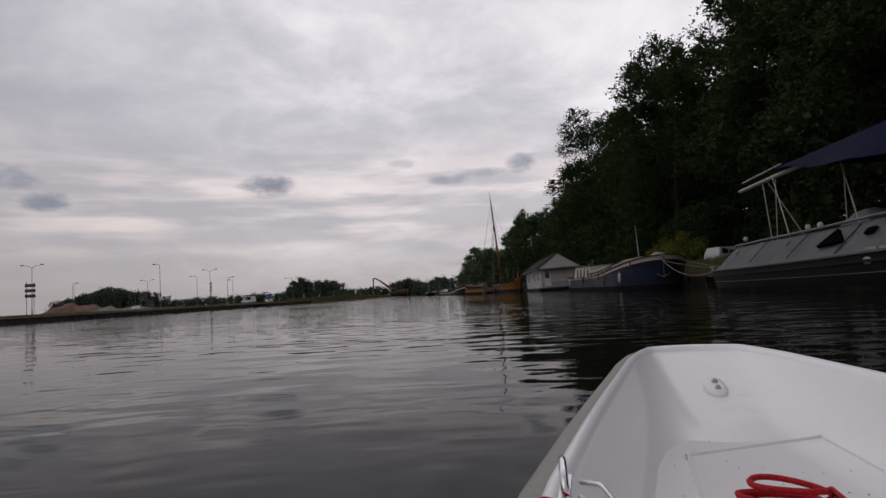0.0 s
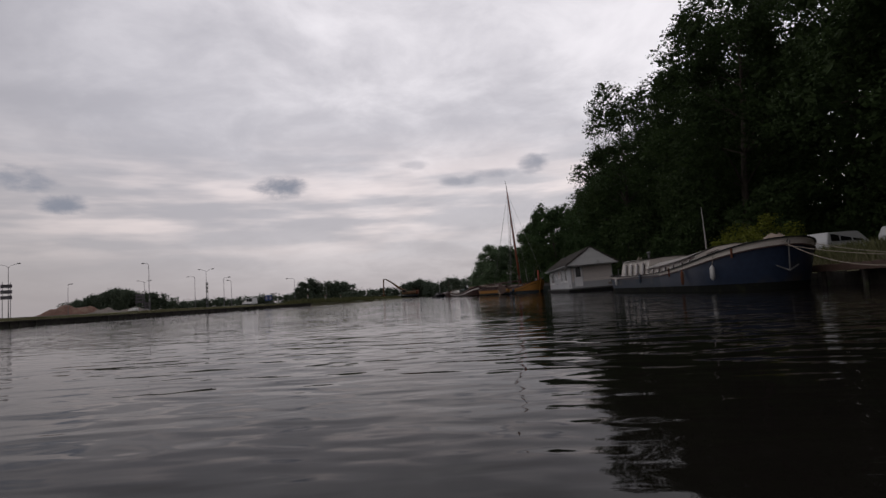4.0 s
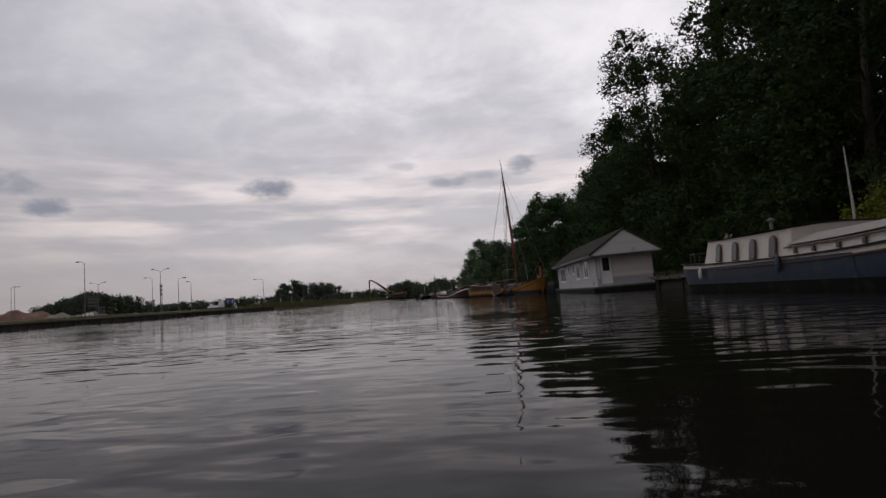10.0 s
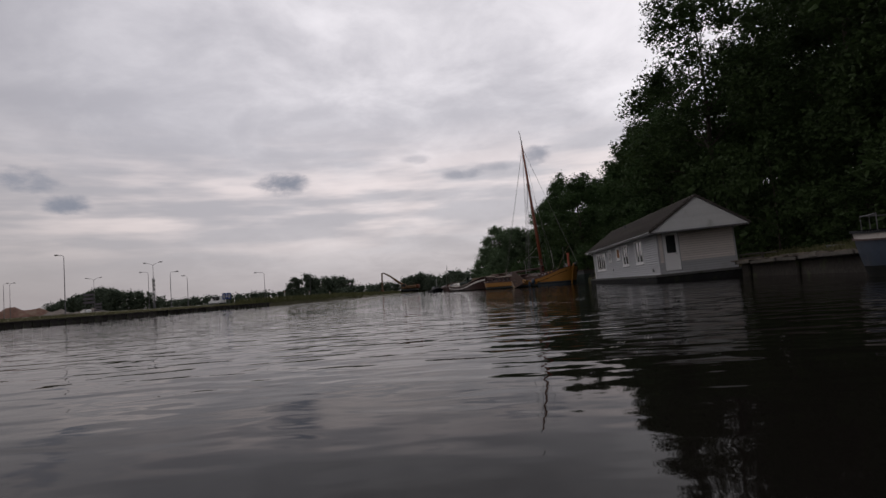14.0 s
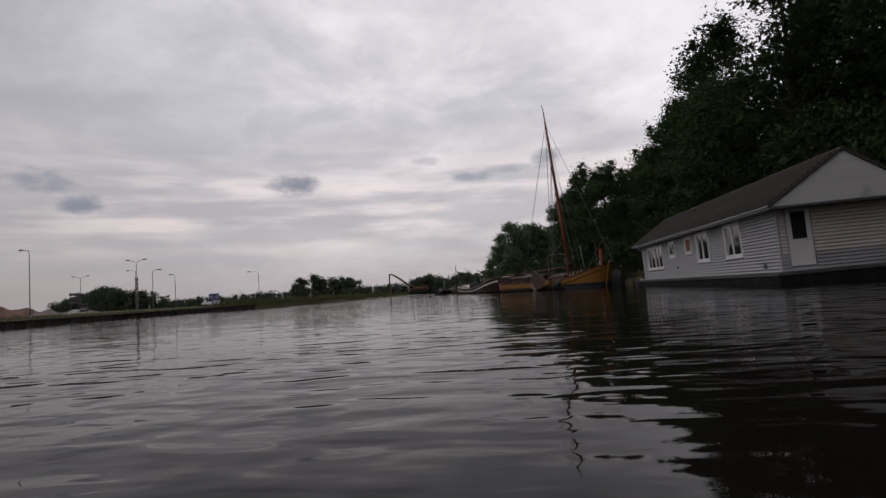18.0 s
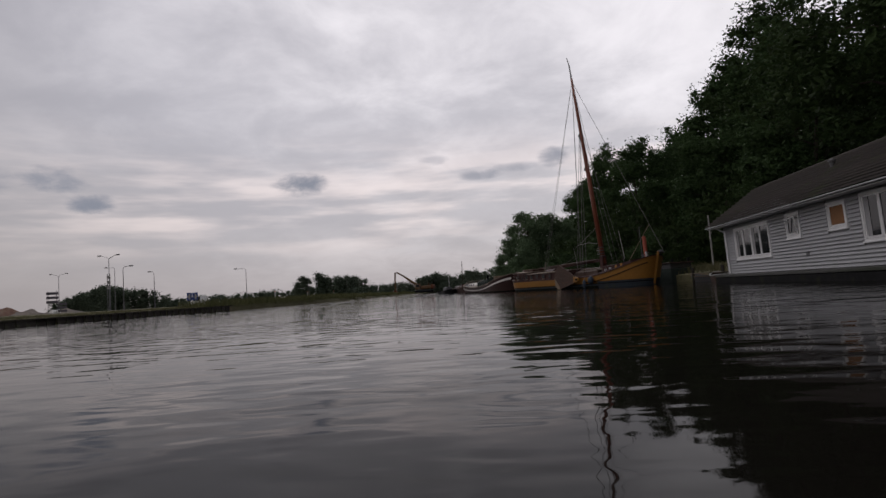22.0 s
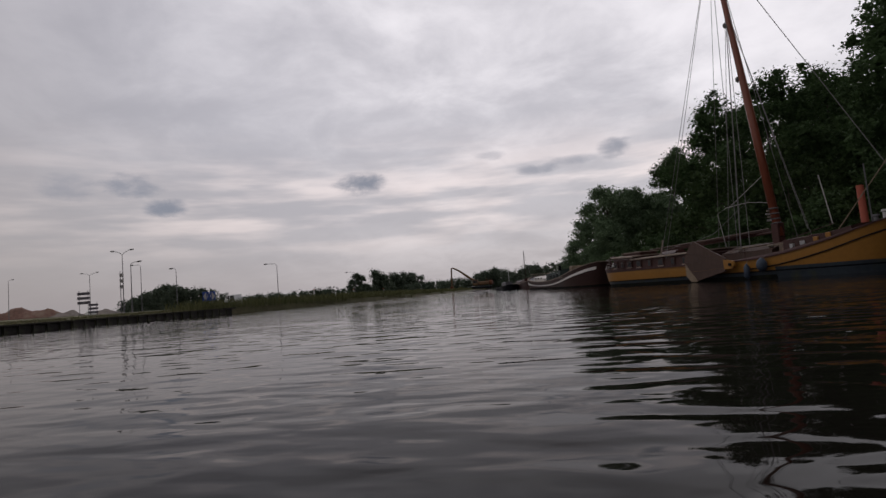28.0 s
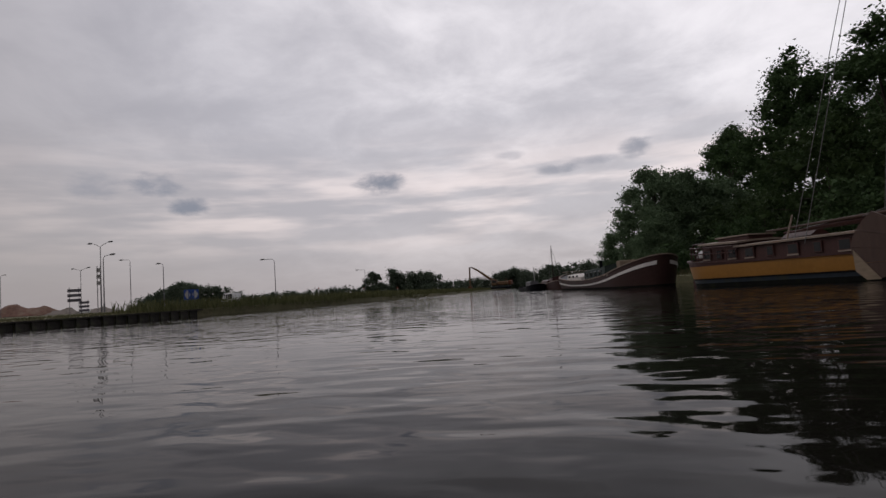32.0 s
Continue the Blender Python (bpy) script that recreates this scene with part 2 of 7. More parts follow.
def water_material():
    m = bpy.data.materials.new("canal_water")
    m.use_nodes = True
    t = m.node_tree
    b = t.nodes["Principled BSDF"]
    b.inputs["Base Color"].default_value = (0.008, 0.007, 0.006, 1)
    b.inputs["Roughness"].default_value, b.inputs["IOR"].default_value, b.inputs["Specular IOR Level"].default_value = 0.03, 1.33, 0.09
    tc = t.nodes.new("ShaderNodeTexCoord")

    def noise_at(scale, sx, sy, turn, detail, warp):
        mp = t.nodes.new("ShaderNodeMapping")
        mp.inputs["Scale"].default_value, mp.inputs["Rotation"].default_value = (sx, sy, 1), (0, 0, radians(turn))
        t.links.new(tc.outputs["Object"], mp.inputs[0])
        n = t.nodes.new("ShaderNodeTexNoise")
        n.inputs["Scale"].default_value, n.inputs["Detail"].default_value, n.inputs["Roughness"].default_value = scale, detail, 0.45
        n.inputs["Distortion"].default_value = warp
        t.links.new(mp.outputs[0], n.inputs["Vector"])
        return n.outputs["Fac"]

    # light airs: patches where the ripples stand up, and slicks between them
    patch = t.nodes.new("ShaderNodeMapRange")
    t.links.new(noise_at(0.11, 0.55, 1.0, 8, 3, 0.6), patch.inputs[0])
    patch.inputs[1].default_value, patch.inputs[2].default_value, patch.inputs[3].default_value, patch.inputs[4].default_value = 0.40, 0.62, 0.35, 1.0

    def wave(scale, sx, sy, turn, detail, dist, last, gusts=False):
        bp = t.nodes.new("ShaderNodeBump")
        bp.inputs["Strength"].default_value, bp.inputs["Distance"].default_value = 1.0, dist
        t.links.new(noise_at(scale, sx, sy, turn, detail, 0.3), bp.inputs["Height"])
        if gusts:
            t.links.new(patch.outputs[0], bp.inputs["Strength"])
        if last:
            t.links.new(last, bp.inputs["Normal"])
        return bp.outputs[0]

    nrm = wave(0.32, 0.8, 1.0, 12, 1, 0.018, None)
    nrm = wave(1.1, 0.7, 1.0, -14, 1, 0.012, nrm)
    nrm = wave(2.8, 0.5, 1.0, 16, 1, 0.031, nrm, True)
    nrm = wave(6.5, 0.55, 1.0, -22, 1, 0.0045, nrm, True)
    t.links.new(nrm, b.inputs["Normal"])
    return m


def glass_material(name, tint):
    m = bpy.data.materials.new(name)
    m.use_nodes = True
    b = m.node_tree.nodes["Principled BSDF"]
    b.inputs["Base Color"].default_value = (*tint, 1)
    b.inputs["Roughness"].default_value, b.inputs["IOR"].default_value, b.inputs["Specular IOR Level"].default_value = 0.04, 1.5, 0.6
    return m


WATER = water_material()
GLASS = glass_material("window_glass", (0.02, 0.022, 0.026))
GRASS = material("bank_grass", (0.135, 0.13, 0.07), 0.9, grain=5, vary=0.45, bump=0.6, stain=(0.19, 0.165, 0.1), stain_scale=0.25)
ASPHALT = material("asphalt", (0.06, 0.06, 0.062), 0.9, grain=20, vary=0.2, bump=0.3)
QUAY = material("tarred_quay_timber", (0.035, 0.031, 0.027), 0.85, grain=6, vary=0.5, bump=0.5, spread=0.35, stain=(0.05, 0.06, 0.03), stain_scale=1.5, cut=0.58)
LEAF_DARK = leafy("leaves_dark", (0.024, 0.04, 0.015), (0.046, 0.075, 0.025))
LEAF_MID = leafy("leaves_mid", (0.034, 0.058, 0.025), (0.066, 0.112, 0.042))
LEAF_GREY = leafy("leaves_willow", (0.075, 0.112, 0.064), (0.15, 0.215, 0.118))
LEAF_YELLOW = leafy("leaves_yellow_green", (0.075, 0.09, 0.012), (0.17, 0.19, 0.03))
# far leaves: paler and greyer, with the distance haze mixed into the green
LEAF_HAZE = leafy("leaves_far_haze", (0.05, 0.07, 0.052), (0.1, 0.125, 0.086))
REED = leafy("reed_blades", (0.075, 0.08, 0.04), (0.165, 0.15, 0.088))
REED_GREEN = leafy("green_reeds", (0.066, 0.078, 0.033), (0.15, 0.15, 0.072))
BARK = material("bark", (0.05, 0.042, 0.034), 0.95, grain=12, vary=0.4, bump=0.6, stretch=(1, 1, 0.25))
DARK_GLASS = material("dark_cabin_glass", (0.012, 0.013, 0.015), 0.22, grain=6, vary=0.3, bump=0.03, gloss=0.35)
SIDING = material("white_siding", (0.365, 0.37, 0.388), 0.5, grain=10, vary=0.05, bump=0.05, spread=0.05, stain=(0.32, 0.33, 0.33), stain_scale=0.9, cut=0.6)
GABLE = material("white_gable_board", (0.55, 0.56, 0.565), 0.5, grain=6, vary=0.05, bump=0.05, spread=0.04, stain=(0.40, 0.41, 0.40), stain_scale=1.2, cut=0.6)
FRAME = material("white_frame_paint", (0.74, 0.74, 0.75), 0.35, grain=10, vary=0.04, bump=0.03)
ROOF = material("dark_roof_tile", (0.062, 0.054, 0.050), 0.85, grain=14, vary=0.3, bump=0.4, spread=0.12, stain=(0.06, 0.065, 0.04), stain_scale=0.7)
PONTOON = material("tarred_pontoon", (0.014, 0.014, 0.015), 0.85, grain=6, vary=0.4, bump=0.3, stain=(0.025, 0.028, 0.018), stain_scale=2, gloss=0.1)
# upper front boards: siding made paler and warmer, its light put into the colour
FRONT_BOARD_LIT = material("front_wall_board_lit", (0.62, 0.575, 0.545), 0.55, grain=8, vary=0.06, bump=0.05, spread=0.06, stain=(0.5, 0.46, 0.44), stain_scale=1.1, cut=0.6)
ROOF_PALE = material("pale_canvas_roof", (0.30, 0.28, 0.265), 0.75, grain=5, vary=0.15, bump=0.25, stain=(0.2, 0.18, 0.16), stain_scale=1.2, cut=0.56)
DECK_GREY = material("weathered_grey_deck", (0.085, 0.085, 0.082), 0.85, grain=7, vary=0.35, bump=0.35, stretch=(1, 0.2, 1), stain=(0.05, 0.055, 0.04), stain_scale=1.6)
CURTAIN = material("net_curtain", (0.35, 0.35, 0.36), 0.9, grain=30, vary=0.1, bump=0.1, stretch=(3, 3, 0.3))
BROWN_BLIND = material("orange_brown_blind", (0.26, 0.13, 0.06), 0.8, grain=12, vary=0.2)
NAVY = material("navy_hull_paint", (0.016, 0.026, 0.052), 0.45, grain=5, vary=0.3, bump=0.12, stain=(0.05, 0.04, 0.035), stain_scale=0.8, cut=0.6)
HULL_GREY = material("weathered_blue_grey_hull", (0.022, 0.034, 0.055), 0.55, grain=5, vary=0.3, bump=0.12, stain=(0.09, 0.08, 0.07), stain_scale=1.1, cut=0.58)
BLACK_HULL = material("black_hull_paint", (0.006, 0.007, 0.009), 0.55, grain=5, vary=0.35, bump=0.1, gloss=0.12)
CREAM = material("cream_cabin_paint", (0.50, 0.465, 0.43), 0.5, grain=7, vary=0.08, bump=0.08, stain=(0.30, 0.22, 0.15), stain_scale=1.6, cut=0.63)
RAIL_WOOD = material("worn_rail_wood", (0.22, 0.17, 0.12), 0.7, grain=9, vary=0.35, bump=0.3, stretch=(0.3, 1, 1))
TARP = material("grey_tarpaulin", (0.034, 0.034, 0.038), 0.5, grain=2.6, vary=0.5, bump=1.0, stain=(0.075, 0.075, 0.08), stain_scale=1.3, cut=0.56)
BLUE_TARP = material("blue_tarpaulin", (0.006, 0.011, 0.05), 0.7, grain=2, vary=0.3, bump=0.5, gloss=0.1)
STEEL = material("pale_steel_tube", (0.34, 0.33, 0.32), 0.5, 0.3, grain=20, vary=0.15, bump=0.05)
OCHRE = material("ochre_yellow_paint", (0.27, 0.128, 0.026), 0.45, grain=6, vary=0.14, bump=0.1, stain=(0.30, 0.16, 0.04), stain_scale=1.0, cut=0.62)
SLATE = material("blue_grey_boot_paint", (0.03, 0.04, 0.052), 0.5, grain=6, vary=0.3, bump=0.1, stain=(0.045, 0.05, 0.035), stain_scale=1.4)
MAROON = material("brown_cabin_varnish", (0.052, 0.021, 0.018), 0.5, grain=9, vary=0.3, bump=0.15, spread=0.1)
BOARD_BROWN = material("leeboard_brown", (0.07, 0.043, 0.034), 0.6, grain=9, vary=0.25, bump=0.3, stretch=(1, 1, 0.2), spread=0.1)
MAST_RED = material("varnished_mast_red", (0.19, 0.055, 0.03), 0.4, grain=12, vary=0.2, bump=0.1, stretch=(1, 1, 0.1), coat=0.3)
STACK_RED = material("faded_red_paint", (0.33, 0.085, 0.055), 0.6, grain=8, vary=0.15, bump=0.1)
DECK = material("pale_deck_edge", (0.27, 0.215, 0.175), 0.65, grain=8, vary=0.2, bump=0.15, stain=(0.25, 0.16, 0.12), stain_scale=1.2)
BROWN_HULL = material("oxide_brown_hull", (0.045, 0.022, 0.019), 0.55, grain=6, vary=0.3, bump=0.12)
WHITE_BAND = material("white_band_paint", (0.68, 0.65, 0.63), 0.5, grain=7, vary=0.1, bump=0.05)
GREEN_TARP = material("grey_green_canvas", (0.036, 0.05, 0.044), 0.8, grain=5, vary=0.25, bump=0.3)
ROPE = material("hemp_rope", (0.25, 0.22, 0.18), 0.9, grain=60, vary=0.3, bump=0.4)
WIRE = material("rigging_wire", (0.15, 0.145, 0.145), 0.6, grain=40, vary=0.2, bump=0.1)
RUBBER = material("fender_rubber", (0.035, 0.05, 0.075), 0.55, grain=10, vary=0.3, bump=0.15)
FENDER_WHITE = material("white_fender_vinyl", (0.45, 0.45, 0.45), 0.4, grain=10, vary=0.12, bump=0.05, stain=(0.4, 0.4, 0.38), stain_scale=3)
# hull feet painted near-black to pass into the water's dark reflections
BOOT_REFLECTION = material("black_boot_reflection", (0.010, 0.011, 0.010), 0.8, grain=6, vary=0.4, bump=0.2, stain=(0.022, 0.026, 0.014), stain_scale=2, gloss=0.1)
RUST = material("rusty_iron", (0.12, 0.045, 0.024), 0.85, grain=10, vary=0.4, bump=0.4)
GREY_IRON = material("grey_iron", (0.12, 0.12, 0.125), 0.6, 0.4, grain=12, vary=0.3, bump=0.2)
PALE_PLANK = material("pale_weathered_plank", (0.11, 0.1, 0.088), 0.9, grain=8, vary=0.4, bump=0.4, spread=0.25, stain=(0.09, 0.085, 0.07), stain_scale=1.2)
JETTY = material("weathered_jetty_wood", (0.12, 0.10, 0.08), 0.9, grain=8, vary=0.4, bump=0.4, spread=0.25)
GALV = material("galvanised_lamp_post", (0.14, 0.14, 0.15), 0.5, 0.6, grain=15, vary=0.15, bump=0.05)
LAMP_GREY = material("lamp_housing", (0.10, 0.10, 0.105), 0.5, grain=15, vary=0.1, bump=0.05)
SIGN_DARK = material("dark_sign_face", (0.10, 0.09, 0.11), 0.5, grain=8, vary=0.12, bump=0.02)
SIGN_PALE = material("pale_sign_face", (0.34, 0.34, 0.35), 0.5, grain=8, vary=0.1, bump=0.02)
SIGN_BLUE = material("blue_sign_face", (0.03, 0.07, 0.28), 0.45, grain=8, vary=0.1, bump=0.02)
MACHINE = material("machine_ochre", (0.11, 0.062, 0.03), 0.6, grain=6, vary=0.3, bump=0.15)
CAR_WHITE = material("white_car_paint", (0.42, 0.43, 0.44), 0.3, grain=5, vary=0.06, bump=0.02, coat=0.4)
SOIL_RED = material("dug_red_soil", (0.17, 0.10, 0.078), 0.95, grain=1.6, vary=0.4, bump=0.8, stain=(0.22, 0.17, 0.13), stain_scale=0.3)
SAND = material("grey_sand", (0.2, 0.175, 0.155), 0.95, grain=1.8, vary=0.35, bump=0.8, stain=(0.12, 0.11, 0.1), stain_scale=0.35)
VAN_WHITE = material("van_white_paint", (0.68, 0.69, 0.7), 0.35, grain=5, vary=0.05, bump=0.02, coat=0.3)
GELCOAT = material("white_gelcoat", (0.83, 0.83, 0.85), 0.32, grain=18, vary=0.02, bump=0.02, stain=(0.7, 0.7, 0.7), stain_scale=5, cut=0.66, coat=0.25)
GREY_RUBBER = material("grey_rub_rail", (0.27, 0.26, 0.24), 0.6, grain=25, vary=0.08, bump=0.05)
RED_ROPE = material("red_braided_rope", (0.42, 0.012, 0.02), 0.75, grain=120, vary=0.35, bump=0.5)
CHROME = material("polished_chrome", (0.75, 0.75, 0.76), 0.12, 1.0, grain=30, vary=0.03, bump=0.0)
# near-black paint for the shade inside the cover's gap and window
OPENING_SHADE = material("black_opening_shade", (0.004, 0.004, 0.005), 0.95, grain=6, vary=0.3, bump=0.2, gloss=0.0)
BOLT = material("bright_bolt_steel", (0.4, 0.4, 0.41), 0.3, 0.8, grain=20, vary=0.1, bump=0.02)
BLACK_SPECK = material("black_grit", (0.03, 0.028, 0.026), 0.8, grain=40, vary=0.3)

# ---- mesh helpers ----


def part(name, bm, mat, parent=None, label="", smooth=False):
    """Links a bmesh as one mesh object under a thing or a part."""
    me = bpy.data.meshes.new(name)
    if smooth:
        for f in bm.faces:
            f.smooth = True
    bm.to_mesh(me)
    bm.free()
    me.materials.append(mat)
    ob = new(name, me)
    if parent:
        ob.parent = parent
    if label:
        tagged(ob, label)
    return ob


def piece(name, me, parent, m):
    """One more object on a shared mesh."""
    ob = new(name, me)
    ob.parent, ob.matrix_basis = parent, m
    return ob


def thing(name, m, label, category, group="", kind=""):
    ob = new(name)
    ob.matrix_basis = m
    ob.empty_display_size = 0.2
    return tagged(ob, label, category, group, kind)


def box(bm, lo, hi, m=None, bevel=0.0):
    r = bmesh.ops.create_cube(bm, size=1.0)
    vs = r["verts"]
    for v in vs:
        v.co = Vector([lo[i] + (v.co[i] + 0.5) * (hi[i] - lo[i]) for i in range(3)])
    if bevel:
        es = list({e for v in vs for e in v.link_edges})
        r2 = bmesh.ops.bevel(bm, geom=es, offset=bevel, segments=1, affect="EDGES")
        vs = list({v for f in r2["faces"] for v in f.verts} | {v for v in vs if v.is_valid})
    if m:
        bmesh.ops.transform(bm, matrix=m, verts=vs)
    return vs


def boxed(lo, hi, bevel=0.0, m=None):
    bm = bmesh.new()
    box(bm, lo, hi, m, bevel)
    return bm


def tube(bm, pts, radii, n=8, caps=True):
    """A round bar along points; radii one number or one for each point."""
    pts = [Vector(p) for p in pts]
    if isinstance(radii, (int, float)):
        radii = [radii] * len(pts)
    rings = []
    for i, p in enumerate(pts):
        d = (pts[min(i + 1, len(pts) - 1)] - pts[max(i - 1, 0)]).normalized()
        a = d.orthogonal().normalized() if i == 0 else (rings_a - d * rings_a.dot(d)).normalized()
        rings_a = a
        b = d.cross(a)
        rings.append([bm.verts.new(p + radii[i] * (math.cos(k * math.tau / n) * a + math.sin(k * math.tau / n) * b)) for k in range(n)])
    for r0, r1 in zip(rings, rings[1:]):
        for k in range(n):
            bm.faces.new((r0[k], r0[(k + 1) % n], r1[(k + 1) % n], r1[k]))
    if caps:
        bm.faces.new(rings[0][::-1])
        bm.faces.new(rings[-1])
    return bm


def tubed(pts, radii, n=8):
    return tube(bmesh.new(), pts, radii, n)


def lathe(profile, n=14):
    """A turned body round z from (radius, height) pairs."""
    bm = bmesh.new()
    rings = [[bm.verts.new((r * math.cos(k * math.tau / n), r * math.sin(k * math.tau / n), z)) for k in range(n)] for r, z in profile]
    for r0, r1 in zip(rings, rings[1:]):
        for k in range(n):
            bm.faces.new((r0[k], r0[(k + 1) % n], r1[(k + 1) % n], r1[k]))
    bm.faces.new(rings[0][::-1])
    bm.faces.new(rings[-1])
    return bm


def prism(outline, depth, m=None):
    """A plate: an outline in x and z, given a depth along y."""
    bm = bmesh.new()
    a = [bm.verts.new((x, 0, z)) for x, z in outline]
    b = [bm.verts.new((x, depth, z)) for x, z in outline]
    bm.faces.new(a)
    bm.faces.new(b[::-1])
    k = len(a)
    for i in range(k):
        bm.faces.new((a[i], b[i], b[(i + 1) % k], a[(i + 1) % k]))
    bmesh.ops.recalc_face_normals(bm, faces=bm.faces)
    if m:
        bm.transform(m)
    return bm


def grid(fn, us, vs, smooth_close=False):
    bm = bmesh.new()
    g = [[bm.verts.new(fn(u, v)) for v in vs] for u in us]
    for i in range(len(us) - 1):
        for j in range(len(vs) - 1):
            bm.faces.new((g[i][j], g[i + 1][j], g[i + 1][j + 1], g[i][j + 1]))
    return bm


def steps(a, b, n):
    return [a + (b - a) * i / n for i in range(n + 1)]


def sag(a, b, drop, n=10):
    a, b = Vector(a), Vector(b)
    return [a.lerp(b, i / n) - Vector((0, 0, 4 * drop * (i / n) * (1 - i / n))) for i in range(n + 1)]

# ---- water, ground, banks ----


def along(table, y):
    for (y0, x0), (y1, x1) in zip(table, table[1:]):
        if y <= y1:
            return x0 + (x1 - x0) * (max(y, y0) - y0) / (y1 - y0)
    return table[-1][1]


LEFT = [(-3000, -46), (60, -45), (110, -43), (140, -39.5), (170, -37), (220, -42), (560, -79)]
RIGHT = [(-3000, 14.5), (95, 14.5), (104, 12.4), (126, 5.4), (152, -2.4), (200, -7.5), (560, -44)]


def left_edge(y):
    return along(LEFT, y)


def right_edge(y):
    return along(RIGHT, y)


def land(x, y):
    """Height of the ground."""
    n = noise.noise((x * 0.06, y * 0.06, 0)) * 0.18
    l, r = left_edge(y), right_edge(y)
    if x < l:
        d = l - x
        return along([(0, 0.56), (1.2, 0.6), (8, 0.72), (24, 0.98), (34, 1.15), (60, 1.25), (4000, 1.25)], d) + n * min(1, d / 12)
    d = x - r
    return along([(0, 0.55), (1.5, 0.75), (7, 1.25), (16, 1.6), (60, 2.4), (300, 3), (4000, 3)], d) + n * min(1, d / 6)


ys = [-3000, -600, -200, -100] + steps(-60, 560, 62) + [700, 1200, 2500, 4800]
bm = bmesh.new()
cols = []
for y in ys:
    l, r = left_edge(y), right_edge(y)
    row = []
    for x in [-4500, -1500] + [l - d for d in (500, 250, 140, 100, 70, 60, 45, 34, 24, 16, 8, 4, 1.2, 0)]:
        row.append((x, y, land(min(x, l - 1e-4), y)))
    row += [(l + 0.02, y, -1.6), (r - 0.02, y, -1.6)] if y < 600 else [(l + 0.02, y, 1.0), (r - 0.02, y, 1.0)]
    for x in [r + d for d in (0, 1.5, 4, 7, 11, 16, 25, 40, 60, 120, 300)] + [1500, 4500]:
        row.append((x, y, land(max(x, r + 1e-4), y)))
    cols.append([bm.verts.new(p) for p in row])
for a, b in zip(cols, cols[1:]):
    for i in range(len(a) - 1):
        bm.faces.new((a[i], a[i + 1], b[i + 1], b[i]))
ground = tagged(part("ground", bm, GRASS), "rough green grass banks on both sides of the canal", "ground", kind="structure")
bm = grid(lambda u, v: (u, v, 0.0), [-110, -60, 0, 40], [-900, -100, 0, 100, 200, 600])
water = tagged(part("water", bm, WATER), "dark brown canal water with soft ripples and sky reflections", "water", kind="structure")
bm = grid(lambda x, y: (left_edge(y) - 40 + x, y, land(left_edge(y) - 40 + x, y) + 0.05), [-4, 0, 4], steps(-200, 560, 40))
road = tagged(part("road", bm, ASPHALT), "grey asphalt road behind the grass bank", "road", kind="structure")

# quay of upright tarred planks along the grass bank
quay = thing("quay_wall", pose(0, 0, 0), "low dark tarred timber quay along the grass bank", "quay", kind="structure")
bm = bmesh.new()
for y0 in range(-60, 60, 5):
    for k in range(5):
        yy = y0 + (k + 0.5)
        p = left_edge(yy)
        box(bm, (p + 0.02, yy - 0.48, -0.8), (p + 0.1 + 0.04 * random.random(), yy + 0.48, 0.47 + 0.06 * random.random()))
tagged(part("quay_planking", bm, QUAY, quay), kind="stuff")
plank = boxed((0.02, -0.49, -0.8), (0.12, 0.49, 0.5), 0.012)
plank_me = bpy.data.meshes.new("plank")
plank.to_mesh(plank_me)
plank.free()
plank_me.materials.append(QUAY)
for k in range(77):
    y = 60.5 + k
    piece("plank", plank_me, quay, pose(left_edge(y) + random.uniform(-0.02, 0.03), y, random.uniform(-0.05, 0.04)))
bm = bmesh.new()
for y0, y1 in zip(steps(-60, 137.5, 20), steps(-60, 137.5, 20)[1:]):
    p = [(left_edge(y) + dx, y, z) for y in (y0, y1) for dx, z in ((-0.15, 0.49), (0.2, 0.49), (0.2, 0.6), (-0.15, 0.6))]
    v = [bm.verts.new(q) for q in p]
    for f in ((0, 1, 2, 3), (7, 6, 5, 4), (0, 4, 5, 1), (1, 5, 6, 2), (2, 6, 7, 3), (3, 7, 4, 0)):
        bm.faces.new([v[i] for i in f])
part("capping_beam", bm, QUAY, quay)
bm = bmesh.new()
for y0, y1 in zip(steps(-60, 100, 160), steps(-60, 100, 160)[1:]):
    x = right_edge(y0)
    box(bm, (x - 0.12, y0 + 0.01, -0.8), (x - 0.02, y1 - 0.01, 0.55 + 0.08 * random.random()))
retaining = thing("bank_boarding", pose(0, 0, 0), "low dark boarding that holds the wooded bank", "quay", kind="structure")
tagged(part("boards", bm, QUAY, retaining), kind="stuff")

# ---- trees ----


